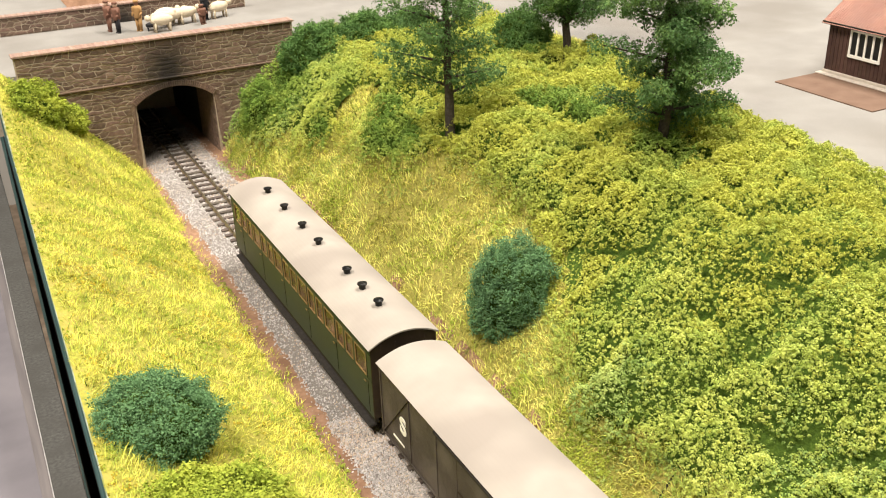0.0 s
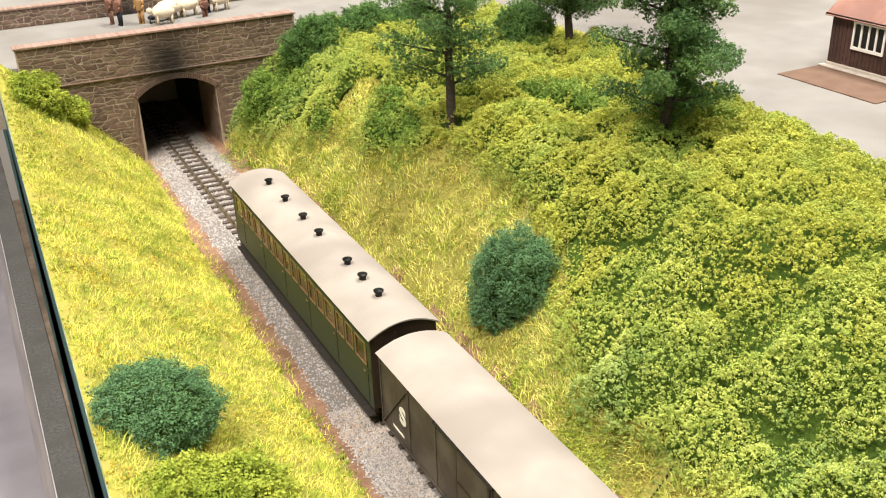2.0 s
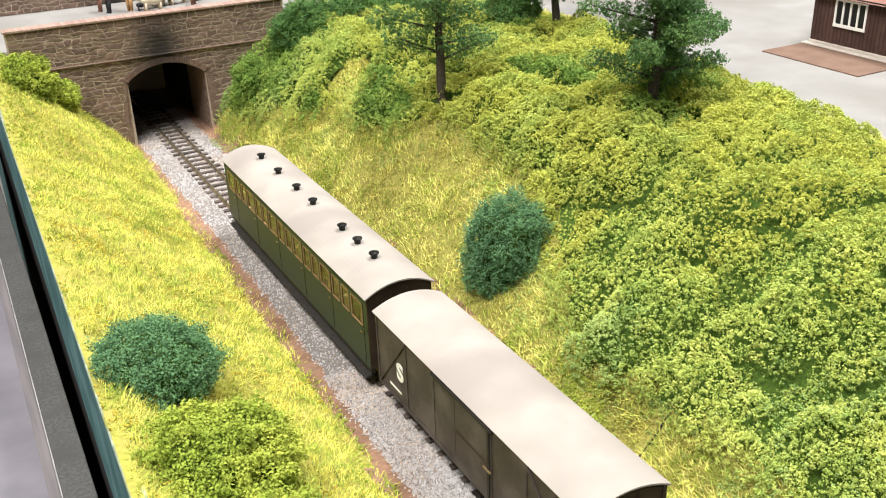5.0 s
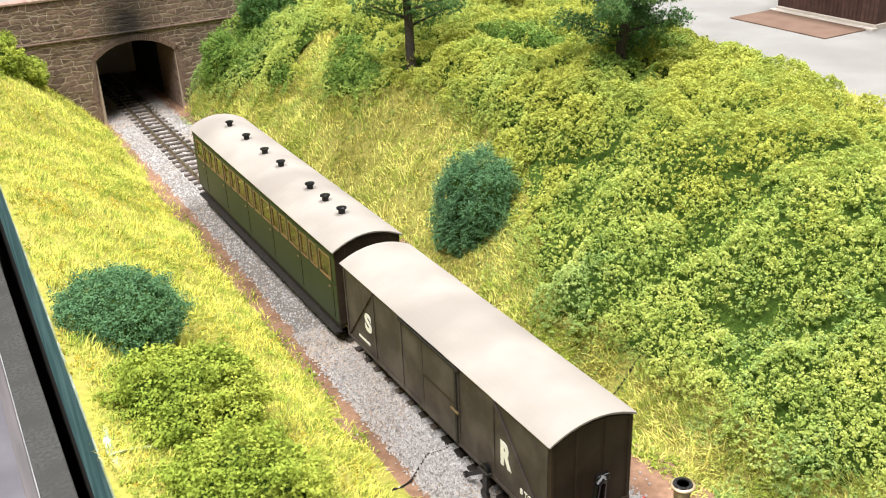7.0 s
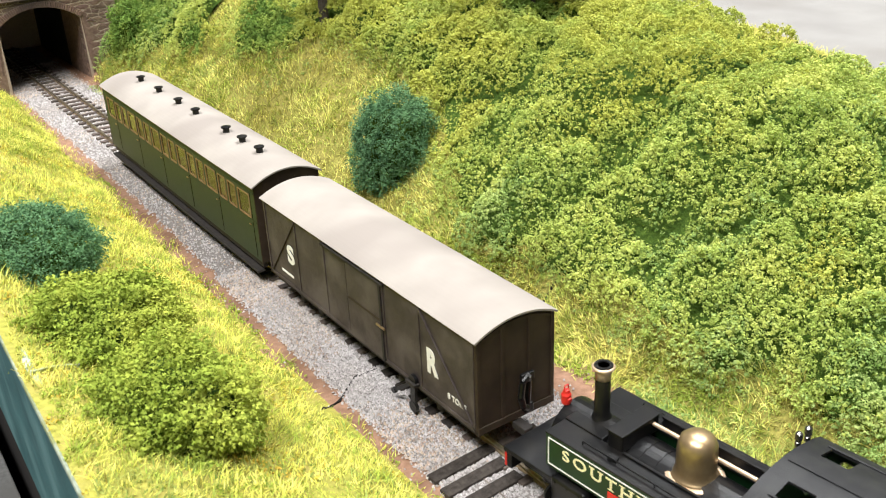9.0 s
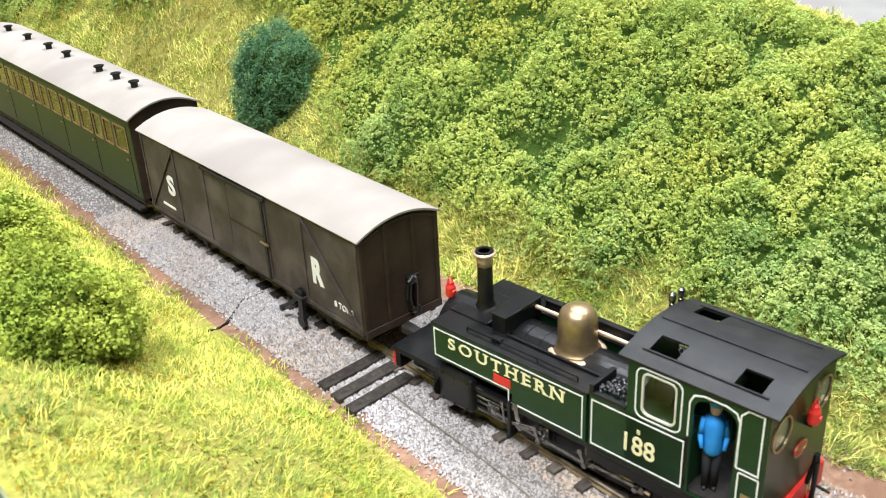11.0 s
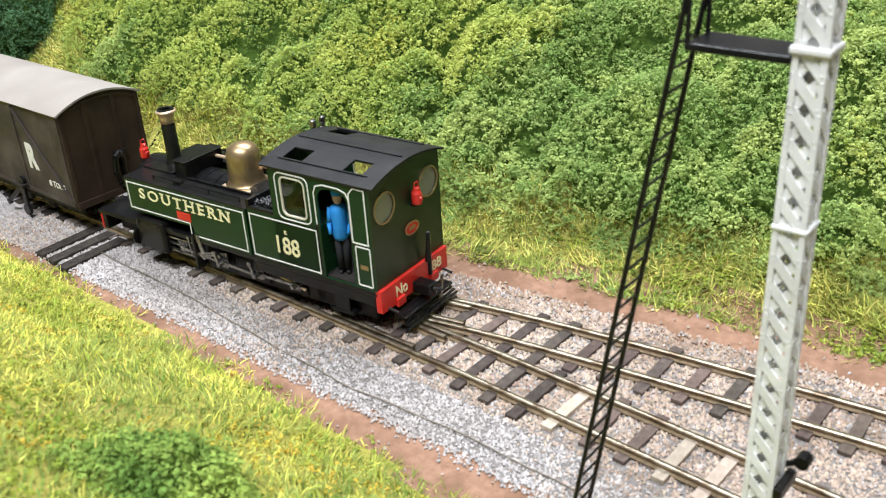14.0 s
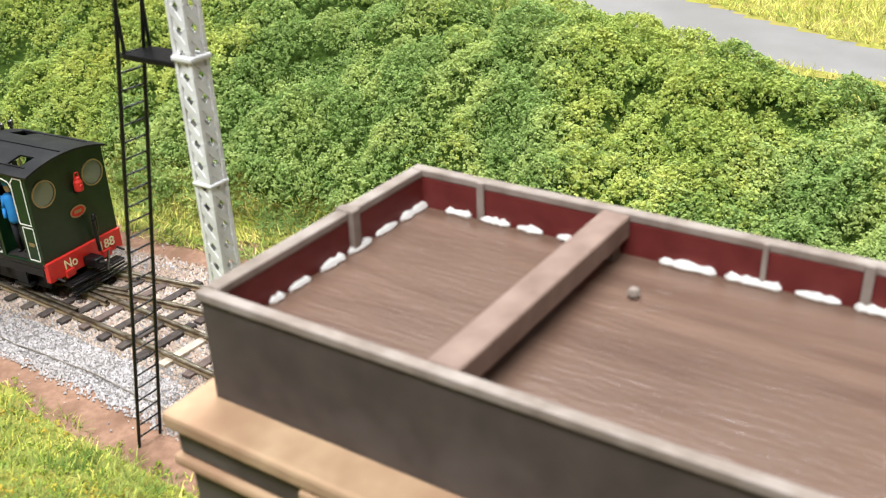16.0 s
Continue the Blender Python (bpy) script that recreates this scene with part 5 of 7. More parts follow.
def build_loco():
    W = 1.22
    loco = base("locomotive", 11.63, 2.17, 0, 5.0, "dark green narrow-gauge tank locomotive with brass dome, running cab first", "locomotive")
    P = lambda n, bm, m, lab="", parent=None, smooth=False: part(n, bm, m, parent or loco, lab, smooth)
    left = lambda p: (-W, p[0], p[1])
    right = lambda p: (W, p[0], p[1])
    # underframe
    P("main_frame", boxed(-0.80, 0.2, 0.55, 0.80, 8.9, 1.05, 0.03), M_BLACK)
    P("footplate", boxed(-W, 0.0, 1.08, W, 9.15, 1.20, 0.02), M_BLACK)
    for s in (-1, 1):
        P("valance", boxed(s * (W - 0.05), 0.1, 0.84, s * W, 3.6, 1.09, 0.02), M_BLACK)
        P("outside_frame", boxed(s * 0.86, 0.3, 0.34, s * 0.98, 5.45, 1.09, 0.03), M_BLACK, "black outside frame plate")
        for y in (2.45, 3.6, 4.75):
            P("horn_guide", boxed(s * 0.98, y - 0.22, 0.40, s * 1.02, y + 0.22, 1.02, 0.02), M_BLACK)
            P("spring_pack", boxed(s * 0.96, y - 0.34, 1.0, s * 1.05, y + 0.34, 1.07, 0.01), M_UNDERFRAME)
        P("cab_step", boxed(s * (W - 0.25), 0.75, 0.42, s * W, 1.35, 0.5, 0.02), M_BLACK)
        P("step_hanger", boxed(s * (W - 0.06), 0.85, 0.44, s * (W - 0.02), 1.25, 1.0), M_BLACK)
    rear = P("buffer_beam", boxed(-W, -0.08, 0.70, W, 0.08, 1.24, 0.02), M_RED, "red-painted buffer beam")
    sign("number_mark", "No", 0.40, 0.26, M_YELLOW_LETTER, rear, REAR, (-0.52, -0.09, 1.0), "pale yellow letters No")
    sign("number_mark", "188", 0.48, 0.25, M_YELLOW_LETTER, rear, REAR, (0.72, -0.09, 1.0), "pale yellow figures 188")
    for s in (-0.62, 0.62):
        P("beam_block", boxed(s - 0.14, -0.16, 0.66, s + 0.14, -0.07, 0.86, 0.02), M_RED, parent=rear)
    front = P("buffer_beam", boxed(-W + 0.02, 9.06, 0.66, W - 0.02, 9.13, 1.08, 0.02), M_RED, "red-painted front buffer beam")
    P("beam_back", boxed(-W + 0.03, 8.9, 0.67, W - 0.03, 9.06, 1.08, 0.01), M_BLACK, parent=front)
    # rails-guard at the cab end
    guard = P("rail_guard", boxed(-0.9, -0.42, 0.50, 0.9, -0.10, 0.56, 0.02), M_BLACK, "black slatted rail guard")
    for i in range(5):
        z = 0.28 + i * 0.065
        P("slat", boxed(-0.95 + 0.03 * i, -0.52 + 0.05 * i, z, 0.95 - 0.03 * i, -0.46 + 0.05 * i, z + 0.04, 0.01), M_BLACK, parent=guard)
    coup = P("coupler", boxed(-0.16, -0.55, 0.72, 0.16, -0.08, 0.98, 0.04), M_BLACK, "black centre coupler")
    P("hook", rod((0, -0.55, 0.85), (0, -0.82, 0.92), 0.05, 0.03, 8), M_UNDERFRAME, parent=coup)
    P("drawbar_ring", rod((0.12, -0.62, 0.6), (0.32, -0.56, 1.05), 0.035, 0.035, 8), M_STEEL, parent=coup)
    hose = bmesh.new()
    pts = [(0.42, -0.10, 1.22), (0.42, -0.18, 1.7), (0.40, -0.20, 1.92), (0.33, -0.24, 1.98), (0.27, -0.28, 1.88), (0.27, -0.28, 1.3), (0.30, -0.26, 1.0)]
    for a, b in zip(pts, pts[1:]):
        tube(hose, a, b, 0.05, seg=8)
    P("vacuum_hose", hose, M_BLACK, "black vacuum hose")
    bm = bmesh.new()
    for x in (-1.0, 1.0):
        tube(bm, (x, -0.08, 0.75), (x, -0.34, 0.72), 0.03, seg=8)
    P("side_chain_hook", bm, M_UNDERFRAME)
    # cab
    door = round_rect(0.58, 1.22, 1.40, 3.34, 0.28, corners=(1, 1, 0, 0))
    win = round_rect(1.74, 2.50, 2.42, 3.39, 0.13)
    outline = [(0.06, 1.2), (2.74, 1.2), (2.74, 3.56), (0.06, 3.56)]
    for pl, s in ((left, 1), (right, -1)):
        P("cab_side", plate(outline, [door, win] if s > 0 else [win], pl, (s * 0.05, 0, 0)), M_GREEN, "dark green cab side sheet")
        off = (-s * 0.012, 0, 0)
        P("window_frame", line_round(win, 0.036, lambda p, pl=pl, s=s: (pl(p)[0] - s * 0.012, p[0], p[1]), (s * 0.05, 0, 0)), M_FRAME_CREAM, "pale cream window frame")
        P("window_glass", plate(round_rect(1.76, 2.52, 2.40, 3.37, 0.12), [], lambda p, pl=pl, s=s: (pl(p)[0] + s * 0.03, p[0], p[1]), (s * 0.012, 0, 0)), M_GLASS)
        lin = lambda o, cl=True, w=0.029: P("lining", line_round(o, w, lambda p, pl=pl, s=s: (pl(p)[0] - s * 0.006, p[0], p[1]), off, cl), M_WHITE_LINE, "thin white lining")
        lin(round_rect(0.10, 1.30, 0.47, 2.20, 0.03))
        lin([(0.52, 2.28), (0.12, 2.28), (0.12, 3.50), (0.40, 3.50), (0.52, 3.36)])
        lin([(1.47, 2.46), (1.47, 3.2), (1.40, 3.36), (1.22, 3.42), (0.80, 3.42), (0.60, 3.36), (0.53, 3.2), (0.53, 2.3)], False)
        lin(round_rect(1.62, 2.41, 2.55, 3.48, 0.16))
        P("handrail", rod((-s * (W + 0.06), 1.44, 1.4), (-s * (W + 0.06), 1.44, 2.5), 0.018, seg=6), M_BLACK)
        P("builder_plate", boxed(-s * W, 0.19, 1.68, -s * (W + 0.012), 0.39, 1.78), M_BRASS)
    P("cab_floor", boxed(-W + 0.06, 0.1, 1.2, W - 0.06, 2.7, 1.24), M_UNDERFRAME)
    P("cab_rear", plate([(-W, 1.2), (W, 1.2)] + arc_top(W, 3.58, 3.78), [ring_pts(-0.78, 2.98, 0.33), ring_pts(0.78, 2.98, 0.33)], lambda p: (p[0], 0.055, p[1]), (0, -0.05, 0)), M_GREEN_BACK, "deep green cab back sheet")
    for x in (-0.78, 0.78):
        P("round_window", line_round(ring_pts(x, 2.98, 0.335), 0.032, lambda p: (p[0], 0.003, p[1]), (0, -0.03, 0)), M_BRASS, "round brass-rimmed window")
        P("window_glass", plate(ring_pts(x, 2.98, 0.32), [], lambda p: (p[0], 0.035, p[1]), (0, -0.012, 0)), M_GLASS_REFLECT)
    P("cab_front", plate([(-W + 0.06, 1.2), (W - 0.06, 1.2)] + arc_top(W - 0.06, 3.58, 3.77), [ring_pts(-0.72, 3.0, 0.3), ring_pts(0.72, 3.0, 0.3)], lambda p: (p[0], 2.68, p[1]), (0, 0.05, 0)), M_GREEN)
    P("backhead", rod((0, 2.66, 2.05), (0, 2.2, 2.05), 0.72, 0.70, 20), M_BLACK)
    P("cab_roof", arc_roof(bmesh.new(), 1.28, 3.60, 3.83, -0.14, 2.92, 0.05, [(-0.98, 1.95, -0.52, 2.5), (0.52, 1.95, 0.98, 2.5), (-0.98, 0.35, -0.52, 0.85)]), M_ROOF_BLACK, "matt black curved cab roof with open hatches")
    for a in ((-0.05, 0.0, 2.8), (-0.98, 0.2, 2.6), (0.98, 0.2, 2.6)):
        P("roof_rib", boxed(a[0] - 0.02, a[1], arc_z_roof(a[0]), a[0] + 0.02, a[2], arc_z_roof(a[0]) + 0.025), M_ROOF_BLACK)
    plate_o = P("oval_plate", plate(ring_oval(0.08, 2.17, 0.23, 0.14), [], lambda p: (p[0], 0.003, p[1]), (0, -0.025, 0)), M_RED, "red oval maker's plate")
    P("rim", line_round(ring_oval(0.08, 2.17, 0.23, 0.14), 0.035, lambda p: (p[0], -0.02, p[1]), (0, -0.015, 0)), M_BRASS, parent=plate_o)
    P("plate_mark", boxed(-0.03, -0.03, 2.13, 0.19, -0.02, 2.21), M_BRASS, "worn brass figures as a bar", parent=plate_o)
    red_lamp(loco, 0.18, -0.13, 2.72)
    P("lamp_bracket", boxed(0.08, -0.16, 2.68, 0.28, 0.0, 2.72), M_BLACK)
    red_lamp(loco, -0.18, 8.15, 2.42)
    # tanks
    shape = [(3.64, 1.2), (5.5, 1.2), (5.5, 1.5), (7.76, 1.5), (7.76, 2.34), (3.64, 2.34)]
    for s in (-1, 1):
        tank = P("side_tank", prism(bmesh.new(), shape, "x", s * W, s * 0.62), M_GREEN, "dark green side tank with white lining")
        P("tank_top", boxed(s * (W + 0.012), 3.6, 2.34, s * 0.58, 7.79, 2.38, 0.012), M_BLACK, parent=tank)
        bunk = P("bunker_tank", boxed(s * W, 1.46, 1.2, s * 0.5, 3.57, 2.40, 0.015), M_GREEN, "dark green bunker panel")
        P("bunker_top", boxed(s * (W + 0.012), 2.76, 2.40, s * (W - 0.1), 3.58, 2.47, 0.012), M_BLACK, parent=bunk)
        P("bunker_front", boxed(s * W, 3.48, 2.40, s * 0.45, 3.58, 2.62, 0.012), M_BLACK, parent=bunk)
        pl = (lambda p, s=s: (s * (W + 0.004), p[0], p[1]))
        o = (s * 0.012, 0, 0)
        ins = [(3.72, 1.28), (5.58, 1.28), (5.58, 1.58), (7.68, 1.58), (7.68, 2.26), (3.72, 2.26)]
        P("lining", line_round(ins, 0.027, pl, o), M_WHITE_LINE, "thin white lining", parent=tank)
        P("lining", line_round([(1.53, 1.28), (3.50, 1.28), (3.50, 2.30), (1.53, 2.30)], 0.027, pl, o), M_WHITE_LINE, "thin white lining", parent=bunk)
        P("name_plate", boxed(s * W, 5.52, 1.62, s * (W + 0.02), 5.98, 1.82), M_RED, "plain red name plate", parent=tank)
        bm = bmesh.new()
        tube(bm, (s * 1.0, 4.0, 2.47), (s * 1.0, 6.9, 2.47), 0.02, seg=6)
        for y in (4.0, 5.0, 6.0, 6.9):
            tube(bm, (s * 1.0, y, 2.36), (s * 1.0, y, 2.47), 0.015, seg=6)
        P("tank_rail", bm, M_BLACK, parent=tank)
        P("filler_lid", rod((s * 0.9, 6.15, 2.37), (s * 0.9, 6.15, 2.44), 0.13, 0.12, 16), M_BLACK, parent=tank)
        if s < 0:
            word = sign("tank_letters", "SOUTHERN", 3.10, 0.27, M_YELLOW_LETTER, tank, SIDE_L, (-W - 0.008, 5.72, 2.03), "pale yellow letters SOUTHERN", 0.012, 1.35)
            part("serif_lettering", serifs(word, "SOUTHERN", 0.135), M_YELLOW_LETTER, tank).matrix_basis = word.matrix_basis
            sign("bunker_figures", "188", 0.66, 0.42, M_YELLOW_LETTER, bunk, SIDE_L, (-W - 0.008, 2.42, 1.72), "pale yellow figures 188")
            sign("bunker_letter", "E", 0.07, 0.09, M_YELLOW_LETTER, bunk, SIDE_L, (-W - 0.008, 2.45, 2.05), "small pale letter E")
        # coal in the bunker tops
        r = np.random.default_rng(70 + s)
        n = 130
        q = np.stack([r.uniform(0.5, 1.1, n) * s, r.uniform(2.8, 3.45, n), 2.40 + r.uniform(0, 0.12, n)], 1)
        link("coal", raw_mesh("coal", *lumps(q, 0.055, r)), M_COAL, bunk, "lumps of black coal")
    # boiler and mountings
    P("boiler", rod((0, 2.72, 1.72), (0, 8.05, 1.72), 0.70, 0.70, 32), M_BLACK, "black boiler barrel")
    P("smokebox", rod((0, 6.75, 1.70), (0, 8.12, 1.70), 0.76, 0.76, 32), M_BLACK)
    P("smokebox_door", rod((0, 8.12, 1.70), (0, 8.24, 1.70), 0.62, 0.52, 32), M_BLACK)
    P("front_tank_top", boxed(-0.6, 6.72, 2.30, 0.6, 7.79, 2.42, 0.02), M_BLACK)
    P("sand_box", boxed(-0.62, 6.16, 2.32, 0.62, 6.56, 2.76, 0.05), M_BLACK, "black box across the boiler")
    P("box_lid", boxed(-0.64, 6.14, 2.76, 0.64, 6.58, 2.79, 0.012), M_BLACK)
    P("well_side", boxed(0.74, 3.6, 2.34, 0.68, 6.12, 2.66, 0.012), M_BLACK)
    P("well_lip", boxed(0.80, 3.6, 2.66, 0.64, 6.12, 2.70, 0.012), M_BLACK)
    P("well_edge", boxed(-0.66, 3.6, 2.38, -0.60, 6.12, 2.44, 0.012), M_BLACK)
    P("feed_pipe", rod((0.40, 3.6, 2.62), (0.40, 6.15, 2.62), 0.045, seg=10), M_COPPER, "copper feed pipe")
    for y in (5.45, 5.85):
        P("boiler_band", rod((0, y, 1.72), (0, y + 0.05, 1.72), 0.712, 0.712, 32), M_BLACK)
    for x, y in ((0.70, 3.05), (0.98, 3.02)):
        P("whistle", lathe(bmesh.new(), [(0.06, 0), (0.06, 0.1), (0.035, 0.12), (0.075, 0.16), (0.075, 0.30), (0.025, 0.34)], (x, y, 3.60), 10), M_STEEL, "bright whistle")
    P("whistle_pipe", rod((0.70, 3.05, 2.4), (0.70, 3.05, 3.62), 0.03, seg=8), M_COPPER)
    P("whistle_pipe", rod((0.98, 3.02, 2.4), (0.98, 3.02, 3.62), 0.03, seg=8), M_COPPER)
    P("dome", lathe(bmesh.new(), [(0.56, 2.30), (0.46, 2.36), (0.42, 2.45), (0.41, 2.6), (0.41, 2.96), (0.40, 3.08), (0.36, 3.20), (0.28, 3.28), (0.15, 3.33), (0.04, 3.345)], (0, 4.75, 0), 40), M_BRASS, "dull brass steam dome", smooth=True)
    P("dome_base", lathe(bmesh.new(), [(0.60, 2.27), (0.60, 2.31), (0.54, 2.335)], (0, 4.75, 0), 40), M_COPPER)
    ch = P("chimney", lathe(bmesh.new(), [(0.30, 2.34), (0.225, 2.44), (0.18, 2.56), (0.168, 3.42), (0.16, 3.44)], (0, 7.25, 0), 28), M_BLACK, "black chimney", smooth=True)
    P("chimney_cap", lathe(bmesh.new(), [(0.175, 3.44), (0.18, 3.58), (0.205, 3.66), (0.25, 3.71), (0.26, 3.745), (0.21, 3.77)], (0, 7.25, 0), 28), M_COPPER, "flared copper chimney cap", ch, True)
    P("chimney_lip", lathe(bmesh.new(), [(0.225, 3.745), (0.20, 3.795), (0.135, 3.795), (0.125, 3.77)], (0, 7.25, 0), 28), M_BLACK, parent=ch)
    # wheels and rods
    for y in (4.75, 3.6, 2.45):
        for s in (-1, 1):
            w = wheel(loco, s * 0.55, y, 0.50, "driving_wheel")
            P("crank", boxed(s * 1.05, y - 0.13, 0.52, s * 1.13, y + 0.13, 0.98, 0.05), M_STEEL, parent=w)
            P("crank_pin", rod((s * 0.6, y, 0.70), (s * 1.28, y, 0.70), 0.06, seg=12), M_STEEL, parent=w)
    for y in (0.85, 8.3):
        for s in (-1, 1):
            wheel(loco, s * 0.5, y, 0.32, "carrying_wheel")
    for s in (-1, 1):
        cyl = P("cylinder", boxed(s * 0.91, 6.55, 0.52, s * 1.33, 7.55, 1.36, 0.08), M_BLACK, "black cylinder block")
        P("cylinder_cover", rod((s * 1.25, 7.55, 0.82), (s * 1.25, 7.62, 0.82), 0.22, 0.2, 18), M_BLACK, parent=cyl)
        for z in (0.62, 0.96):
            P("slide_bar", boxed(s * 1.07, 5.55, z, s * 1.19, 6.56, z + 0.06, 0.01), M_STEEL)
        P("slide_bar_bracket", boxed(s * 0.98, 5.50, 0.42, s * 1.29, 5.58, 1.32, 0.02), M_BLACK)
        P("crosshead", boxed(s * 1.21, 5.86, 0.66, s * 1.21, 6.18, 0.98, 0.03), M_STEEL)
        P("piston_rod", rod((s * 1.13, 6.0, 0.82), (s * 1.13, 6.6, 0.82), 0.04, seg=10), M_STEEL)
        P("connecting_rod", bar((s * 1.23, 6.0, 0.82), (s * 1.23, 3.6, 0.70), 0.075, 0.035), M_STEEL)
        P("coupling_rod", bar((s * 1.16, 4.85, 0.70), (s * 1.16, 2.35, 0.70), 0.07, 0.035), M_STEEL)
        P("valve_rod", bar((s * 1.19, 6.9, 1.22), (s * 1.19, 5.6, 1.12), 0.05, 0.04), M_STEEL)
        P("expansion_link", bar((s * 1.21, 5.42, 1.22), (s * 1.21, 5.30, 0.78), 0.12, 0.05), M_STEEL)
        P("eccentric_rod", bar((s * 1.25, 5.32, 0.82), (s * 1.25, 4.72, 0.92), 0.05, 0.04), M_STEEL)
        for y in (3.6, 4.75):
            P("return_crank", bar((s * 1.29, y, 0.70), (s * 1.29, y + 0.10, 0.98), 0.075, 0.035), M_STEEL)
        P("radius_rod", bar((s * 1.26, 4.85, 0.98), (s * 1.24, 5.36, 0.84), 0.045, 0.03), M_STEEL)
        P("lifting_link", bar((s * 1.24, 5.75, 1.16), (s * 1.24, 5.70, 0.78), 0.05, 0.03), M_STEEL)
        P("guide_yoke", boxed(s * 1.04, 5.52, 0.36, s * 1.31, 5.60, 0.46, 0.02), M_BLACK)
        for y in (6.7, 7.05, 7.4):
            P("cover_stud", rod((s * 1.33, y, 0.60), (s * 1.35, y, 0.60), 0.03, seg=8), M_BLACK, parent=cyl)
            P("cover_stud", rod((s * 1.33, y, 1.26), (s * 1.35, y, 1.26), 0.03, seg=8), M_BLACK, parent=cyl)
        P("injector_pipe", rod((s * 1.1, 3.2, 0.85), (s * 1.1, 2.2, 0.62), 0.035, seg=8), M_COPPER)
        P("brake_hanger", boxed(s * 0.9, 1.7, 0.45, s * 0.98, 1.95, 0.95, 0.02), M_BLACK)
    return loco


def arc_z_roof(x):
    return 3.60 + (3.83 - 3.60) * (1 - (x / 1.28) ** 2)


def ring_oval(cx, cz, a, b, n=24):
    return [(cx + a * math.cos(2 * math.pi * i / n), cz + b * math.sin(2 * math.pi * i / n)) for i in range(n)]


def bar(p, q, h, t):
    """A flat forged rod with round eyes at its ends."""
    bm = bmesh.new()
    p, q = Vector(p), Vector(q)
    d = (q - p).normalized()
    up = Vector((1, 0, 0)).cross(d).normalized() * h / 2
    side = Vector((t / 2, 0, 0))
    vs = [bm.verts.new(v) for v in (p - up - side, p + up - side, p + up + side, p - up + side, q - up - side, q + up - side, q + up + side, q - up + side)]
    for f in ((0, 1, 2, 3), (4, 5, 6, 7), (0, 1, 5, 4), (1, 2, 6, 5), (2, 3, 7, 6), (3, 0, 4, 7)):
        bm.faces.new([vs[i] for i in f])
    bmesh.ops.recalc_face_normals(bm, faces=bm.faces)
    for e in (p, q):
        tube(bm, e - side * 1.4, e + side * 1.4, h * 0.85, seg=14)
    return bm


def lumps(points, r, gen):
    octa = np.array([(1, 0, 0), (-1, 0, 0), (0, 1, 0), (0, -1, 0), (0, 0, 1), (0, 0, -1)], float)
    tri = np.array([(0, 2, 4), (2, 1, 4), (1, 3, 4), (3, 0, 4), (2, 0, 5), (1, 2, 5), (3, 1, 5), (0, 3, 5)])
    n = len(points)
    o = octa[None] * gen.uniform(0.6, 1.3, (n, 6, 1)) * r + gen.normal(0, r * 0.2, (n, 6, 3))
    return (o + points[:, None]).reshape(-1, 3), (tri[None] + (np.arange(n) * 6)[:, None, None]).reshape(-1, 3)


build_loco()


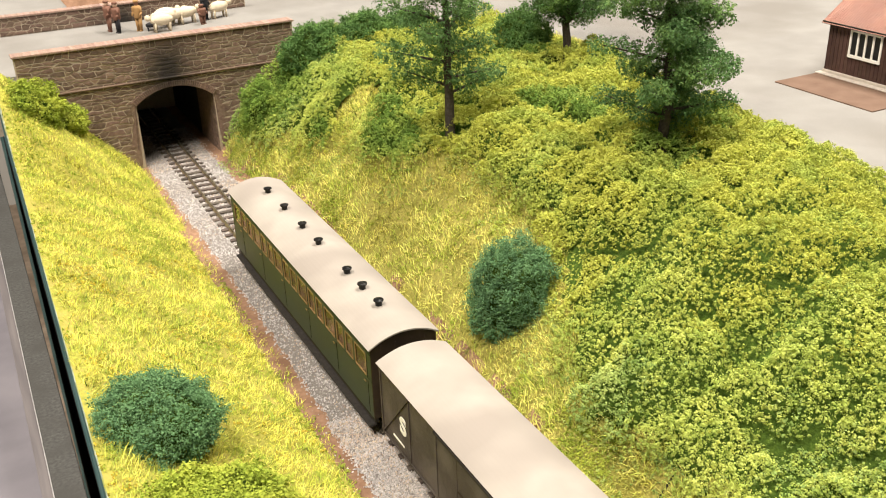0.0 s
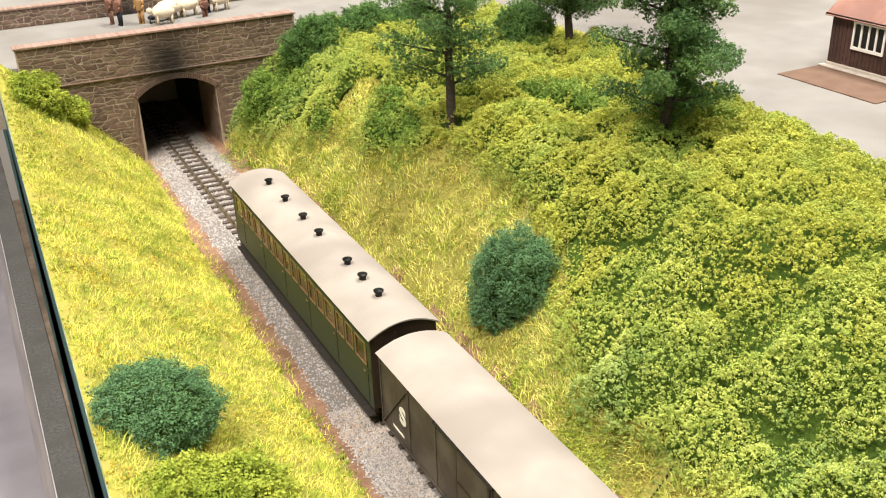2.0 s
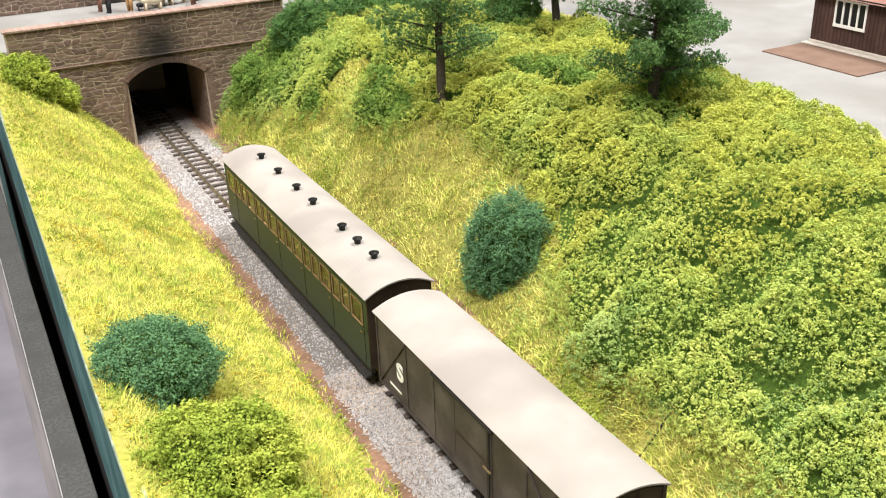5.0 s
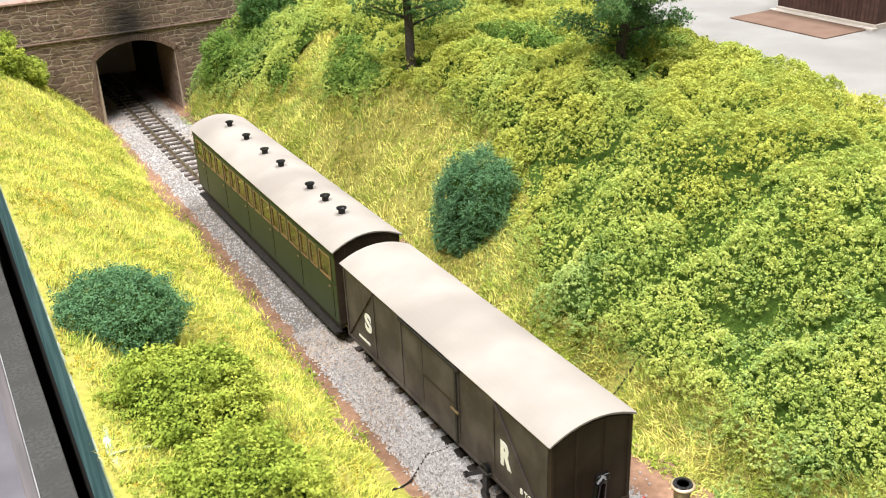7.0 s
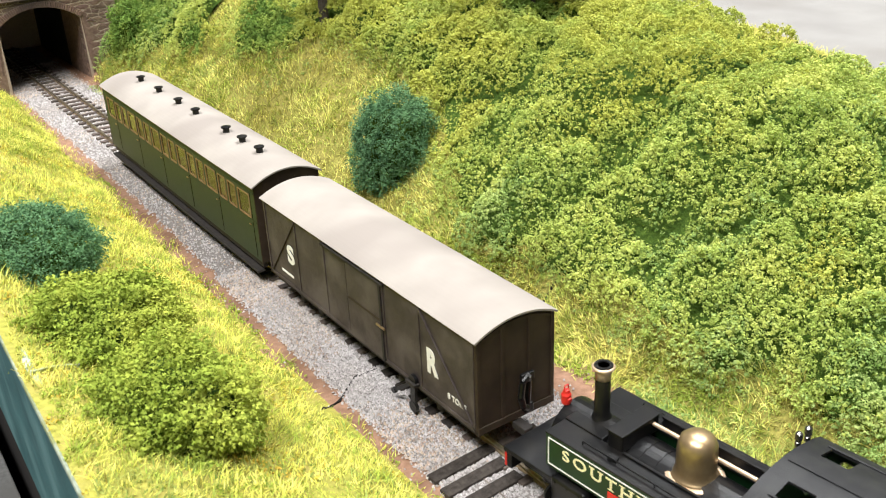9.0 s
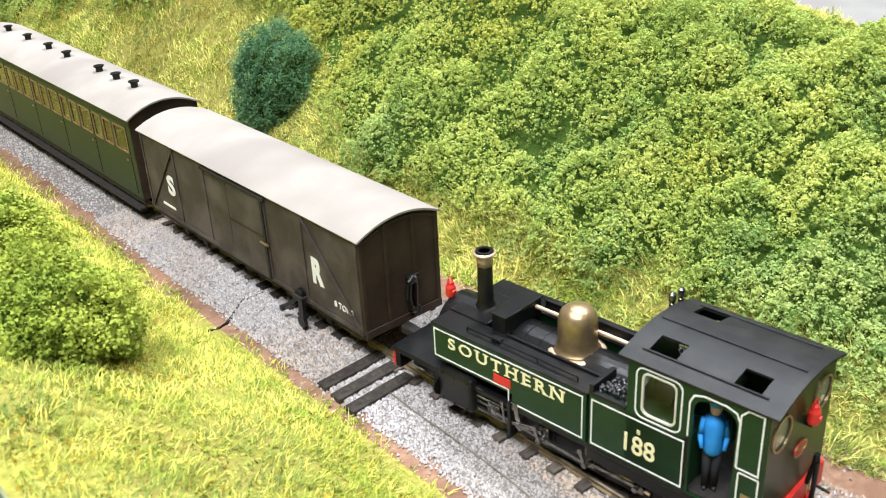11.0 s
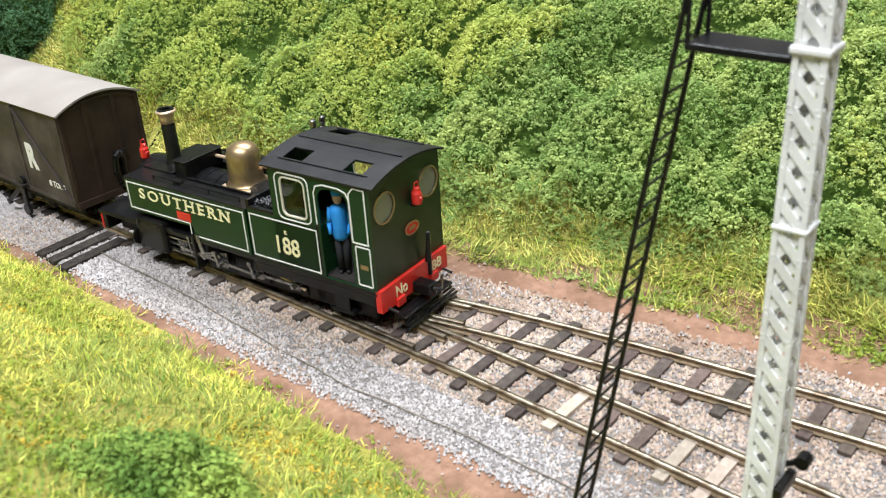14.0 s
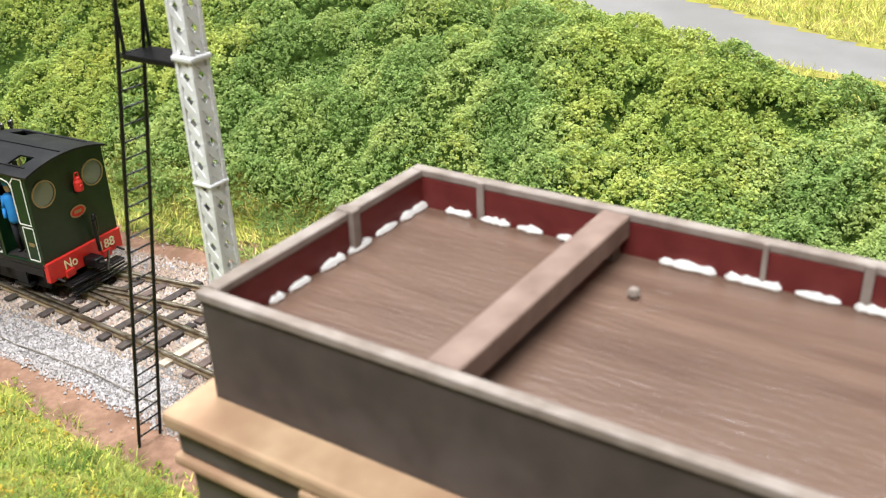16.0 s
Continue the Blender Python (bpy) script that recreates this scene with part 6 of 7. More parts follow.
def build_van():
    """Bogie goods van, 11.3 long; local y runs back from the end beside the locomotive."""
    van = base("goods_van", 10.84, 12.2, 0, 0, "dark brown bogie goods van with an off-white roof", "van")
    P = lambda n, bm, m, lab="", parent=None, smooth=False: part(n, bm, m, parent or van, lab, smooth)
    W, L, B, E, C = 1.2, 11.3, 0.98, 3.52, 3.86
    for s in (-1, 1):
        side = P("side", boxed(s * W, 0.06, B, s * (W - 0.08), L - 0.06, E, 0.01), M_VAN, "dark grey-brown planked side")
        for y in (0.06, 2.35, 4.05, 6.05, 7.3, 9.1, L - 0.14):
            P("upright", boxed(s * (W + 0.03), y, B, s * W, y + 0.09, E, 0.008), M_VAN, parent=side)
        for a, b in (((2.35, 3.38), (0.2, 1.1)), ((9.15, 3.38), (L - 0.2, 1.1))):
            bm = bar((s * (W + 0.025), a[0], a[1]), (s * (W + 0.025), b[0], b[1]), 0.07, 0.04)
            P("diagonal_brace", bm, M_VAN, parent=side)
        door = P("sliding_door", boxed(s * (W + 0.045), 4.15, B + 0.06, s * W, 6.0, E - 0.18, 0.012), M_VAN, "brown sliding door with worn rails", side)
        P("door_rail", boxed(s * (W + 0.075), 4.0, E - 0.2, s * W, 7.4, E - 0.12, 0.01), M_UNDERFRAME, parent=side)
        P("door_bar", boxed(s * (W + 0.065), 4.2, 2.2, s * (W + 0.04), 5.95, 2.25), M_VAN_END, parent=side)
        P("door_post", boxed(s * (W + 0.08), 4.12, B, s * (W + 0.03), 4.22, E - 0.2, 0.01), M_UNDERFRAME, parent=side)
        P("door_latch", rod((s * (W + 0.08), 4.0, 2.05), (s * (W + 0.08), 4.4, 2.05), 0.035, seg=8), M_BRASS, parent=side)
        P("base_rail", boxed(s * (W + 0.03), 0.06, B - 0.04, s * W, L - 0.06, B + 0.08, 0.01), M_VAN, parent=side)
        P("solebar", boxed(s * (W - 0.1), 0.1, 0.72, s * (W - 0.25), L - 0.1, 0.98, 0.01), M_UNDERFRAME, "black solebar")
        for y0 in (1.6, 8.1):
            bog = P("bogie_frame", boxed(s * 0.72, y0, 0.45, s * 0.84, y0 + 2.0, 0.74, 0.03), M_UNDERFRAME, "black bogie frame")
            for y in (y0 + 0.4, y0 + 1.6):
                wheel(van, s * 0.5, y, 0.28)
                P("axle_box", boxed(s * 0.82, y - 0.14, 0.38, s * 0.95, y + 0.14, 0.66, 0.03), M_UNDERFRAME, parent=bog)
        br = P("brake_lever", bar((s * (W + 0.08), 2.6, 1.12), (s * (W + 0.14), 3.6, 0.36), 0.11, 0.07), M_BLACK, "black brake lever")
        P("lever_guard", bar((s * (W + 0.1), 2.65, 1.15), (s * (W + 0.1), 2.7, 0.30), 0.2, 0.07), M_BLACK, parent=br)
        P("lever_guard", boxed(s * (W + 0.02), 2.45, 1.02, s * (W + 0.22), 2.9, 1.12, 0.02), M_UNDERFRAME, parent=br)
        if s < 0:
            sign("side_letter", "R", 0.48, 0.74, M_WHITE, side, SIDE_L, (-W - 0.01, 1.83, 2.05), "white letter R", 0.05)
            sign("side_letter", "S", 0.46, 0.66, M_WHITE, side, SIDE_L, (-W - 0.01, 9.62, 2.12), "white letter S", 0.04)
            sign("load_mark", "8 TONS", 0.78, 0.17, M_WHITE, side, SIDE_L, (-W - 0.01, 0.82, 1.42), "small white letters 8 TONS")
            P("tare_mark", boxed(-W - 0.014, 9.6, 1.3, -W, 10.4, 1.38), M_WHITE, "small white bar of faded figures", side)
    for y, s in ((0.0, -1), (L, 1)):
        end = P("end", plate([(-W, B), (W, B)] + arc_top(W, E, C - 0.05), [], lambda p, y=y: (p[0], y, p[1]), (0, -s * 0.08, 0)), M_VAN_END, "dark brown planked end")
        for x in (-W + 0.06, -0.42, 0.42, W - 0.06):
            P("end_post", boxed(x - 0.055, y, B, x + 0.055, y + s * 0.035, E + 0.22 * (1 - (x / W) ** 2), 0.008), M_VAN_END, parent=end)
        P("end_arch", line_round([(a * 0.97, b - 0.12) for a, b in arc_top(W, E, C - 0.05)], 0.07, lambda p, y=y: (p[0], y, p[1]), (0, s * 0.03, 0), False), M_VAN_END, parent=end)
        P("end_sill", boxed(-W, y, B - 0.1, W, y + s * 0.05, B + 0.1, 0.01), M_VAN_END, parent=end)
        hose = bmesh.new()
        pts = [(0.3, y + s * 0.06, 1.0), (0.3, y + s * 0.12, 1.95), (0.22, y + s * 0.18, 2.1), (0.05, y + s * 0.2, 2.0), (-0.02, y + s * 0.22, 1.6), (0.05, y + s * 0.22, 1.3), (0.2, y + s * 0.2, 1.2)]
        for a, b in zip(pts, pts[1:]):
            tube(hose, a, b, 0.085, seg=10)
        P("vacuum_hose", hose, M_BLACK, "black looped vacuum hose", end)
        P("hose_bracket", boxed(0.1, y, 1.92, 0.5, y + s * 0.12, 2.12, 0.03), M_BLACK, parent=end)
        P("hose_clip", boxed(0.16, y + s * 0.02, 1.0, 0.44, y + s * 0.16, 1.25, 0.03), M_BLACK, parent=end)
        P("coupler", boxed(-0.14, y, 0.62, 0.14, y + s * 0.5, 0.84, 0.03), M_UNDERFRAME)
    P("floor", boxed(-W + 0.1, 0.05, 0.9, W - 0.1, L - 0.05, 1.0), M_UNDERFRAME)
    P("roof", arc_roof(bmesh.new(), W + 0.08, E, C, -0.07, L + 0.07, 0.05, nx=18, ny=10), M_VAN_ROOF, "off-white weathered curved roof", smooth=False)
    return van


build_van()


def build_coach():
    coach = base("passenger_coach", 10.84, 24.15, 0, 0, "green bogie passenger coach with a pale grey roof and vents", "coach")
    P = lambda n, bm, m, lab="", parent=None, smooth=False: part(n, bm, m, parent or coach, lab, smooth)
    W, L, B, E, C = 1.2, 15.8, 0.95, 3.68, 4.08
    wins = []
    y = 0.45
    while y < L - 1.1:
        w = 0.62 if len(wins) % 3 else 0.9
        wins.append((y, y + w))
        y += w + 0.22
    for s in (-1, 1):
        holes = [round_rect(a, 2.45, b, 3.28, 0.06) for a, b in wins]
        side = P("side", plate([(0.04, B), (L - 0.04, B), (L - 0.04, E), (0.04, E)], holes, lambda p, s=s: (s * W, p[0], p[1]), (-s * 0.06, 0, 0)), M_COACH, "green matchboard side")
        for a, b in wins:
            fr = P("window_frame", line_round(round_rect(a, 2.45, b, 3.28, 0.06), 0.06, lambda p, s=s: (s * (W + 0.012), p[0], p[1]), (-s * 0.03, 0, 0)), M_VARNISH, "varnished window frame", side)
            P("pane", boxed(s * (W - 0.03), a, 2.45, s * (W - 0.02), b, 3.28), M_GLASS, parent=fr)
        for z in (2.36, 3.40):
            P("waist_rail", boxed(s * (W + 0.02), 0.05, z, s * W, L - 0.05, z + 0.05, 0.006), M_COACH, parent=side)
        for i in range(0, len(wins), 3):
            a = wins[i][0] - 0.1
            P("door_edge", boxed(s * (W + 0.014), a, B + 0.1, s * W, a + 0.03, 3.4), M_BLACK, parent=side)
            P("door_handle", rod((s * (W + 0.03), a + 0.14, 2.2), (s * (W + 0.03), a + 0.26, 2.2), 0.025, seg=8), M_BRASS, parent=side)
        P("footboard", boxed(s * (W + 0.14), 0.2, 0.52, s * (W - 0.15), L - 0.2, 0.6, 0.01), M_UNDERFRAME, "black full-length footboard")
        P("solebar", boxed(s * (W - 0.05), 0.1, 0.72, s * (W - 0.2), L - 0.1, 0.97, 0.01), M_UNDERFRAME)
        for y0 in (1.8, 11.8):
            P("bogie_frame", boxed(s * 0.72, y0, 0.42, s * 0.84, y0 + 2.2, 0.74, 0.03), M_UNDERFRAME)
            for yy in (y0 + 0.4, y0 + 1.8):
                wheel(coach, s * 0.5, yy, 0.28)
    for y, s in ((0.0, -1), (L, 1)):
        end = P("end", plate([(-W, B), (W, B)] + arc_top(W, E, C - 0.05), [], lambda p, y=y: (p[0], y, p[1]), (0, -s * 0.06, 0)), M_VAN_END, "dark brown end")
        for x in (-0.8, -0.3, 0.3, 0.8):
            P("end_post", boxed(x - 0.03, y, B, x + 0.03, y + s * 0.025, 3.7, 0.006), M_VAN_END, parent=end)
        P("coupler", boxed(-0.14, y, 0.62, 0.14, y + s * 0.4, 0.84, 0.03), M_UNDERFRAME)
    P("floor", boxed(-W + 0.06, 0.05, 0.9, W - 0.06, L - 0.05, 1.0), M_UNDERFRAME)
    for i in range(9):
        P("seat", boxed(-1.0, 0.9 + i * 1.65, 1.0, 1.0, 1.2 + i * 1.65, 2.5, 0.06), M_TAN, "tan bench back inside the coach")
    P("roof", arc_roof(bmesh.new(), W + 0.1, E, C, -0.08, L + 0.08, 0.05, nx=18, ny=10), M_VAN_ROOF, "pale weathered curved roof")
    for y in (1.9, 3.3, 4.7, 7.6, 9.4, 11.6, 13.8):
        P("roof_vent", lathe(bmesh.new(), [(0.12, C - 0.05), (0.12, C + 0.16), (0.18, C + 0.17), (0.18, C + 0.21), (0.05, C + 0.24)], (0, y, 0), 16), M_BLACK, "black round roof vent")
    return coach


build_coach()


def figurine(name, x, y, z, h, girth, mats, label, lean=0.0, group=""):
    """A painted cast figure as one plain shape."""
    bm = bmesh.new()
    g = girth
    tag = {}

    def paint(k, before):
        for f in bm.faces:
            if f not in before:
                tag[f] = k

    seen = set()
    for s in (-1, 1):
        tube(bm, (0, s * 0.17 * g, 0), (0, s * 0.20 * g, 0.48 * h), 0.15 * g, 0.22 * g, 10)
    tube(bm, (-0.05 * g, -0.18 * g, 0.03 * h), (0.25 * g, -0.20 * g, 0.02 * h), 0.11 * g, 0.08 * g, 8)
    tube(bm, (-0.05 * g, 0.18 * g, 0.03 * h), (0.25 * g, 0.20 * g, 0.02 * h), 0.11 * g, 0.08 * g, 8)
    paint(0, seen)
    seen = set(bm.faces)
    lathe(bm, [(0.34 * g, 0.42 * h), (0.42 * g, 0.46 * h), (0.38 * g, 0.60 * h), (0.46 * g, 0.74 * h), (0.40 * g, 0.80 * h), (0.16 * g, 0.835 * h)], (0, 0, 0), 14)
    for s in (-1, 1):
        tube(bm, (0, s * 0.44 * g, 0.78 * h), (0.06 * g, s * 0.54 * g, 0.60 * h), 0.13 * g, 0.12 * g, 8)
        tube(bm, (0.06 * g, s * 0.54 * g, 0.61 * h), (0.34 * g, s * 0.44 * g, 0.50 * h), 0.12 * g, 0.09 * g, 8)
    paint(1, seen)
    seen = set(bm.faces)
    lathe(bm, [(0.12 * g, 0.82 * h), (0.22 * g, 0.86 * h), (0.25 * g, 0.91 * h), (0.22 * g, 0.955 * h)], (0, 0, 0), 14)
    paint(2, seen)
    seen = set(bm.faces)
    lathe(bm, [(0.28 * g, 0.935 * h), (0.29 * g, 0.97 * h), (0.22 * g, 1.0 * h), (0.06 * g, 1.012 * h)], (0.02 * g, 0, 0), 14)
    paint(3 if len(mats) > 3 else 1, seen)
    for f, k in tag.items():
        f.material_index = k
    ob = part(name, bm, None, None, "", True)
    for m in mats:
        ob.data.materials.append(m)
    ob.matrix_basis = pose(x * CM, y * CM, z * CM, 0, lean, 20 * x)
    return tagged(ob, label, "figurine", group)


figurine("model_figure", 10.66, 3.24, 1.24, 1.98, 0.43, (M_BLACK_FIG, M_BLUE, M_SKIN, M_BLUE), "small blue-painted model figure standing in the cab doorway")

# ---- figures on the bridge ----
for x, y, mats, lab, h in ((9.75, 64.1, (M_BLACK_FIG, M_BROWN_FIG, M_SKIN), "painted model figure in brown and black on the bridge road", 2.0), (9.35, 64.9, (M_BROWN_FIG, M_BROWN_FIG, M_SKIN), "painted model figure in dull brown on the bridge road", 2.0), (11.05, 63.9, (M_TAN_FIG, M_TAN_FIG, M_BROWN_FIG), "painted model figure in a tan coat on the bridge road", 2.0), (15.6, 64.6, (M_BLACK_FIG, M_BLACK_FIG, M_SKIN), "painted model figure in black on the bridge road", 2.0), (15.1, 63.5, (M_BROWN_FIG, M_BROWN_FIG, M_BROWN_FIG), "small brown painted model figure on the bridge road", 1.3)):
    figurine("model_figure", x, y, 6.3, h, 0.62, mats, lab, group="figures on the bridge")


def animal_figurine(name, x, y, rz, size, mat, label):
    """A plain rounded cream shape, as a cast model animal."""
    bm = bmesh.new()
    bmesh.ops.create_icosphere(bm, subdivisions=3, radius=1)
    for v in bm.verts:
        k = 1 + 0.10 * noise.noise(v.co * 4) + 0.05 * noise.noise(v.co * 9)
        v.co = Vector((v.co.x * 0.62 * k, v.co.y * 0.30 * k, v.co.z * 0.30 * k + 0.62))
    h = bmesh.ops.create_icosphere(bm, subdivisions=2, radius=0.17)["verts"]
    bmesh.ops.translate(bm, vec=(0.72, 0, 0.78), verts=h)
    for px_ in (-0.38, 0.38):
        for py_ in (-0.14, 0.14):
            tube(bm, (px_, py_, 0), (px_, py_, 0.5), 0.06, seg=8)
    ob = part(name, bm, mat, smooth=True)
    ob.matrix_basis = pose(x * CM, y * CM, 6.3 * CM, 0, 0, rz) @ Matrix.Scale(size, 4)
    return tagged(ob, label, "figurine", "flock on the bridge")


for x, y, rz in ((12.5, 63.9, 10), (13.4, 64.2, 25), (14.3, 64.4, 15), (16.6, 64.9, 20), (13.0, 64.9, 5), (12.3, 62.9, 185)):
    animal_figurine("model_sheep", x, y, rz, 1.22, M_CREAM_FIG, "cream cast model sheep on the bridge road")
animal_figurine("model_dog", 11.75, 63.6, 0, 0.6, M_BLACK_FIG, "small black cast model dog on the bridge road")


# ---- lattice signal with ladder ----
def build_signal():
    sig = base("lattice_signal", 8.15, -7.05, 0, 0, "weathered white lattice signal post with a black ladder", "signal")
    P = lambda n, bm, m, lab="", parent=None: part(n, bm, m, parent or sig, lab)
    H, w0, w1 = 15.0, 0.165, 0.14
    half = lambda z: w0 + (w1 - w0) * z / H
    z_black = 1.35
    for sx in (-1, 1):
        for sy in (-1, 1):
            for za, zb, m in ((-0.2, z_black, M_BLACK), (z_black, H, M_WHITE_POST)):
                a, b = half(za), half(zb)
                bm = bmesh.new()
                tube(bm, (sx * a, sy * a, za), (sx * b, sy * b, zb), 0.05, 0.042, 4)
                P("corner_angle", bm, m)
    n = 42
    for face in range(4):
        rot = Matrix.Rotation(math.pi / 2 * face, 4, "Z")
        for i in range(n):
            za, zb = i * H / n, (i + 1) * H / n
            a, b = half(za), half(zb)
            for s in (-1, 1):
                bm = bar2((s * a, -a - 0.01 * s, za), (-s * b, -b - 0.01 * s, zb), 0.115, 0.02)
                bmesh.ops.transform(bm, matrix=rot, verts=bm.verts)
                P("lattice_strip", bm, M_BLACK if zb < z_black + 0.2 else M_WHITE_POST)
    P("collar", boxed(-0.21, -0.21, 6.07, 0.21, 0.21, 6.13, 0.02), M_WHITE_POST)
    P("collar", boxed(-0.22, -0.22, 8.1, 0.22, 0.22, 8.18, 0.02), M_WHITE_POST)
    plat = P("platform", boxed(-0.16, 0.2, 7.96, 0.44, 1.42, 8.05, 0.02), M_BLACK, "small black platform")
    for x in (-0.12, 0.40):
        P("platform_rail", rod((x, 1.4, 8.0), (x, 1.4, 9.6), 0.03, seg=8), M_BLACK, parent=plat)
    lad = P("ladder", rod((-0.47, 2.78, -0.05), (-0.12, 1.36, 9.0), 0.035, 0.035, 8), M_BLACK, "thin black ladder")
    P("stile", rod((0.07, 2.78, -0.05), (0.40, 1.36, 9.0), 0.035, 0.035, 8), M_BLACK, parent=lad)
    for i in range(27):
        z = 0.22 + i * 0.30
        y = 2.78 - 1.42 * (z + 0.05) / 9.05
        P("rung", rod((-0.47 + 0.0387 * z, y, z), (0.07 + 0.0365 * z, y, z), 0.02, seg=6), M_BLACK, parent=lad)
    lev = P("balance_lever", bar((0.22, -0.40, 2.72), (0.22, 0.2, 2.35), 0.07, 0.05), M_BLACK, "black weighted signal lever")
    P("weight", rod((0.14, -0.40, 2.73), (0.32, -0.40, 2.73), 0.10, 0.10, 14), M_BLACK, parent=lev)
    P("lever_bracket", boxed(-0.24, -0.32, 2.3, 0.30, -0.2, 2.5, 0.03), M_BLACK, parent=lev)
    P("down_rod", rod((0.3, 0.28, 2.4), (0.12, 0.3, 12.0), 0.022, seg=6), M_BLACK)
    P("foot", boxed(-0.5, -0.5, -0.1, 0.5, 0.5, 0.14, 0.03), M_BLACK, "black foot casting")


def bar2(p, q, h, t):
    """A flat lattice strip in the plane of its face."""
    bm = bmesh.new()
    p, q = Vector(p), Vector(q)
    d = (q - p).normalized()
    n = Vector((0, 1, 0))
    up = n.cross(d).normalized() * h / 2
    side = n * t / 2
    vs = [bm.verts.new(v) for v in (p - up - side, p + up - side, p + up + side, p - up + side, q - up - side, q + up - side, q + up + side, q - up + side)]
    for f in ((0, 1, 2, 3), (4, 5, 6, 7), (0, 1, 5, 4), (1, 2, 6, 5), (2, 3, 7, 6), (3, 0, 4, 7)):
        bm.faces.new([vs[i] for i in f])
    bmesh.ops.recalc_face_normals(bm, faces=bm.faces)
    return bm


build_signal()


# ---- water tank on its tower ----
def build_tank():
    tower = base("water_tower", 5.7, -16.5, 0, 0, "brown water tank on a tan stone and timber tower", "water tower")
    tower.matrix_basis = Matrix.Identity(4)
    P = lambda n, bm, m, lab="", parent=None: part(n, bm, m, parent or tower, lab)
    x0, x1, y0, y1, top, bot, t = 3.80, 7.55, -22.5, -11.60, 7.40, 6.20, 0.11
    P("tank_side", boxed(x0, y0, bot, x0 + t, y1, top - 0.06, 0.015), M_TANK, "dark grey-brown tank side")
    P("tank_side", boxed(x1 - t, y0, bot, x1, y1, top - 0.06, 0.015), M_TANK, "dark grey-brown tank side")
    P("tank_end", boxed(x0 + t, y1 - t, bot, x1 - t, y1, top - 0.06, 0.015), M_TANK, "dark grey-brown tank end")
    P("tank_end", boxed(x0 + t, y0, bot, x1 - t, y0 + t, top - 0.06, 0.015), M_TANK, "dark grey-brown tank end")
    for a in ((x0 - 0.03, y0 - 0.03, x0 + t, y1 + 0.03), (x1 - t - 0.01, y0 - 0.04, x1 + 0.04, y1 + 0.04), (x0 + t + 0.01, y1 - t - 0.03, x1 - t - 0.01, y1 + 0.04), (x0 + t + 0.01, y0 - 0.04, x1 - t - 0.01, y0 + t + 0.03)):
        P("rim", boxed(a[0], a[1], top - 0.06, a[2], a[3], top + 0.04, 0.02), M_TANK_RIM, "pale worn tank rim")
    for a in ((x0 + t, y0 + t, x0 + t + 0.02, y1 - t), (x1 - t - 0.02, y0 + t, x1 - t, y1 - t), (x0 + t + 0.02, y1 - t - 0.02, x1 - t - 0.02, y1 - t), (x0 + t + 0.02, y0 + t, x1 - t - 0.02, y0 + t + 0.02)):
        P("lining", boxed(a[0], a[1], bot + 0.1, a[2], a[3], top - 0.061), M_TANK_IN, "dark oxide-red tank lining")
    P("water", boxed(x0 + t + 0.021, y0 + t + 0.021, bot + 0.1, x1 - t - 0.021, y1 - t - 0.021, 6.95), M_TANK_WATER, "still brown water with a dull shine")
    for y in (-14.35, -18.3):
        P("tie_beam", boxed(x0 + t + 0.01, y - 0.17, 7.16, x1 - t - 0.01, y + 0.17, top + 0.035, 0.03), M_TIE_BEAM, "worn brown tie beam across the tank")
        for x in (x0 + t + 0.05, x1 - t - 0.25):
            P("knee", boxed(x, y - 0.08, 6.9, x + 0.2, y + 0.08, 7.2, 0.02), M_TANK_RIM)
    r = random.Random(12)

    def bead(a, b):
        """An uneven white run between two points on the water line."""
        a, b = Vector(a), Vector(b)
        bm = bmesh.new()
        d = (b - a).normalized()
        across, n, rings = Vector((-d.y, d.x, 0)), max(int((b - a).length / 0.05), 3), []
        for i in range(n + 1):
            c = a + (b - a) * (i / n)
            k = (0.35 if i in (0, n) else 1) * r.uniform(0.6, 1.25)
            rings.append([bm.verts.new(c + across * (0.055 * k * math.cos(q)) + Vector((0, 0, 0.06 * k * math.sin(q)))) for q in (0, 1.05, 2.1, 3.14, 4.2, 5.24)])
        for p, q in zip(rings, rings[1:]):
            for i in range(6):
                bm.faces.new((p[i], p[(i + 1) % 6], q[(i + 1) % 6], q[i]))
        bm.faces.new(rings[0][::-1])
        bm.faces.new(rings[-1])
        bmesh.ops.recalc_face_normals(bm, faces=bm.faces)
        P("sealant_bead", bm, M_WHITE, "lumpy white bead along the tank lining")

    y = y1 - 0.5
    while y > -21:
        n = r.uniform(0.3, 1.1) if y < -14.6 else r.uniform(0.15, 0.6)
        if abs(y - n / 2 + 14.35) > 0.6:
            bead((x1 - t - 0.05, y, 6.98), (x1 - t - 0.05, y - n, 6.98))
        y -= n + r.uniform(0.06, 0.2)
    x = x0 + 0.4
    while x < x1 - 0.5:
        n = r.uniform(0.2, 0.6)
        bead((x, y1 - t - 0.05, 6.97), (x + n, y1 - t - 0.05, 6.97))
        x += n + r.uniform(0.06, 0.2)
    for y, w in ((-12.6, 0.05), (-16.0, 0.03), (-17.0, 0.05)):
        P("strap", boxed(x1 - t - 0.06, y - w, 6.95, x1 - t - 0.021, y + w, top + 0.05, 0.015), M_TANK_RIM)
    P("float_ball", lathe(bmesh.new(), [(0.02, 6.94), (0.06, 6.96), (0.07, 7.0), (0.05, 7.05), (0.015, 7.07)], (6.55, -14.95, 0), 12), M_TANK_RIM, "small pale float on the water")
    P("strap", boxed(5.95, y1 - t - 0.09, 6.95, 6.1, y1 + 0.06, top + 0.06, 0.02), M_TANK_RIM)
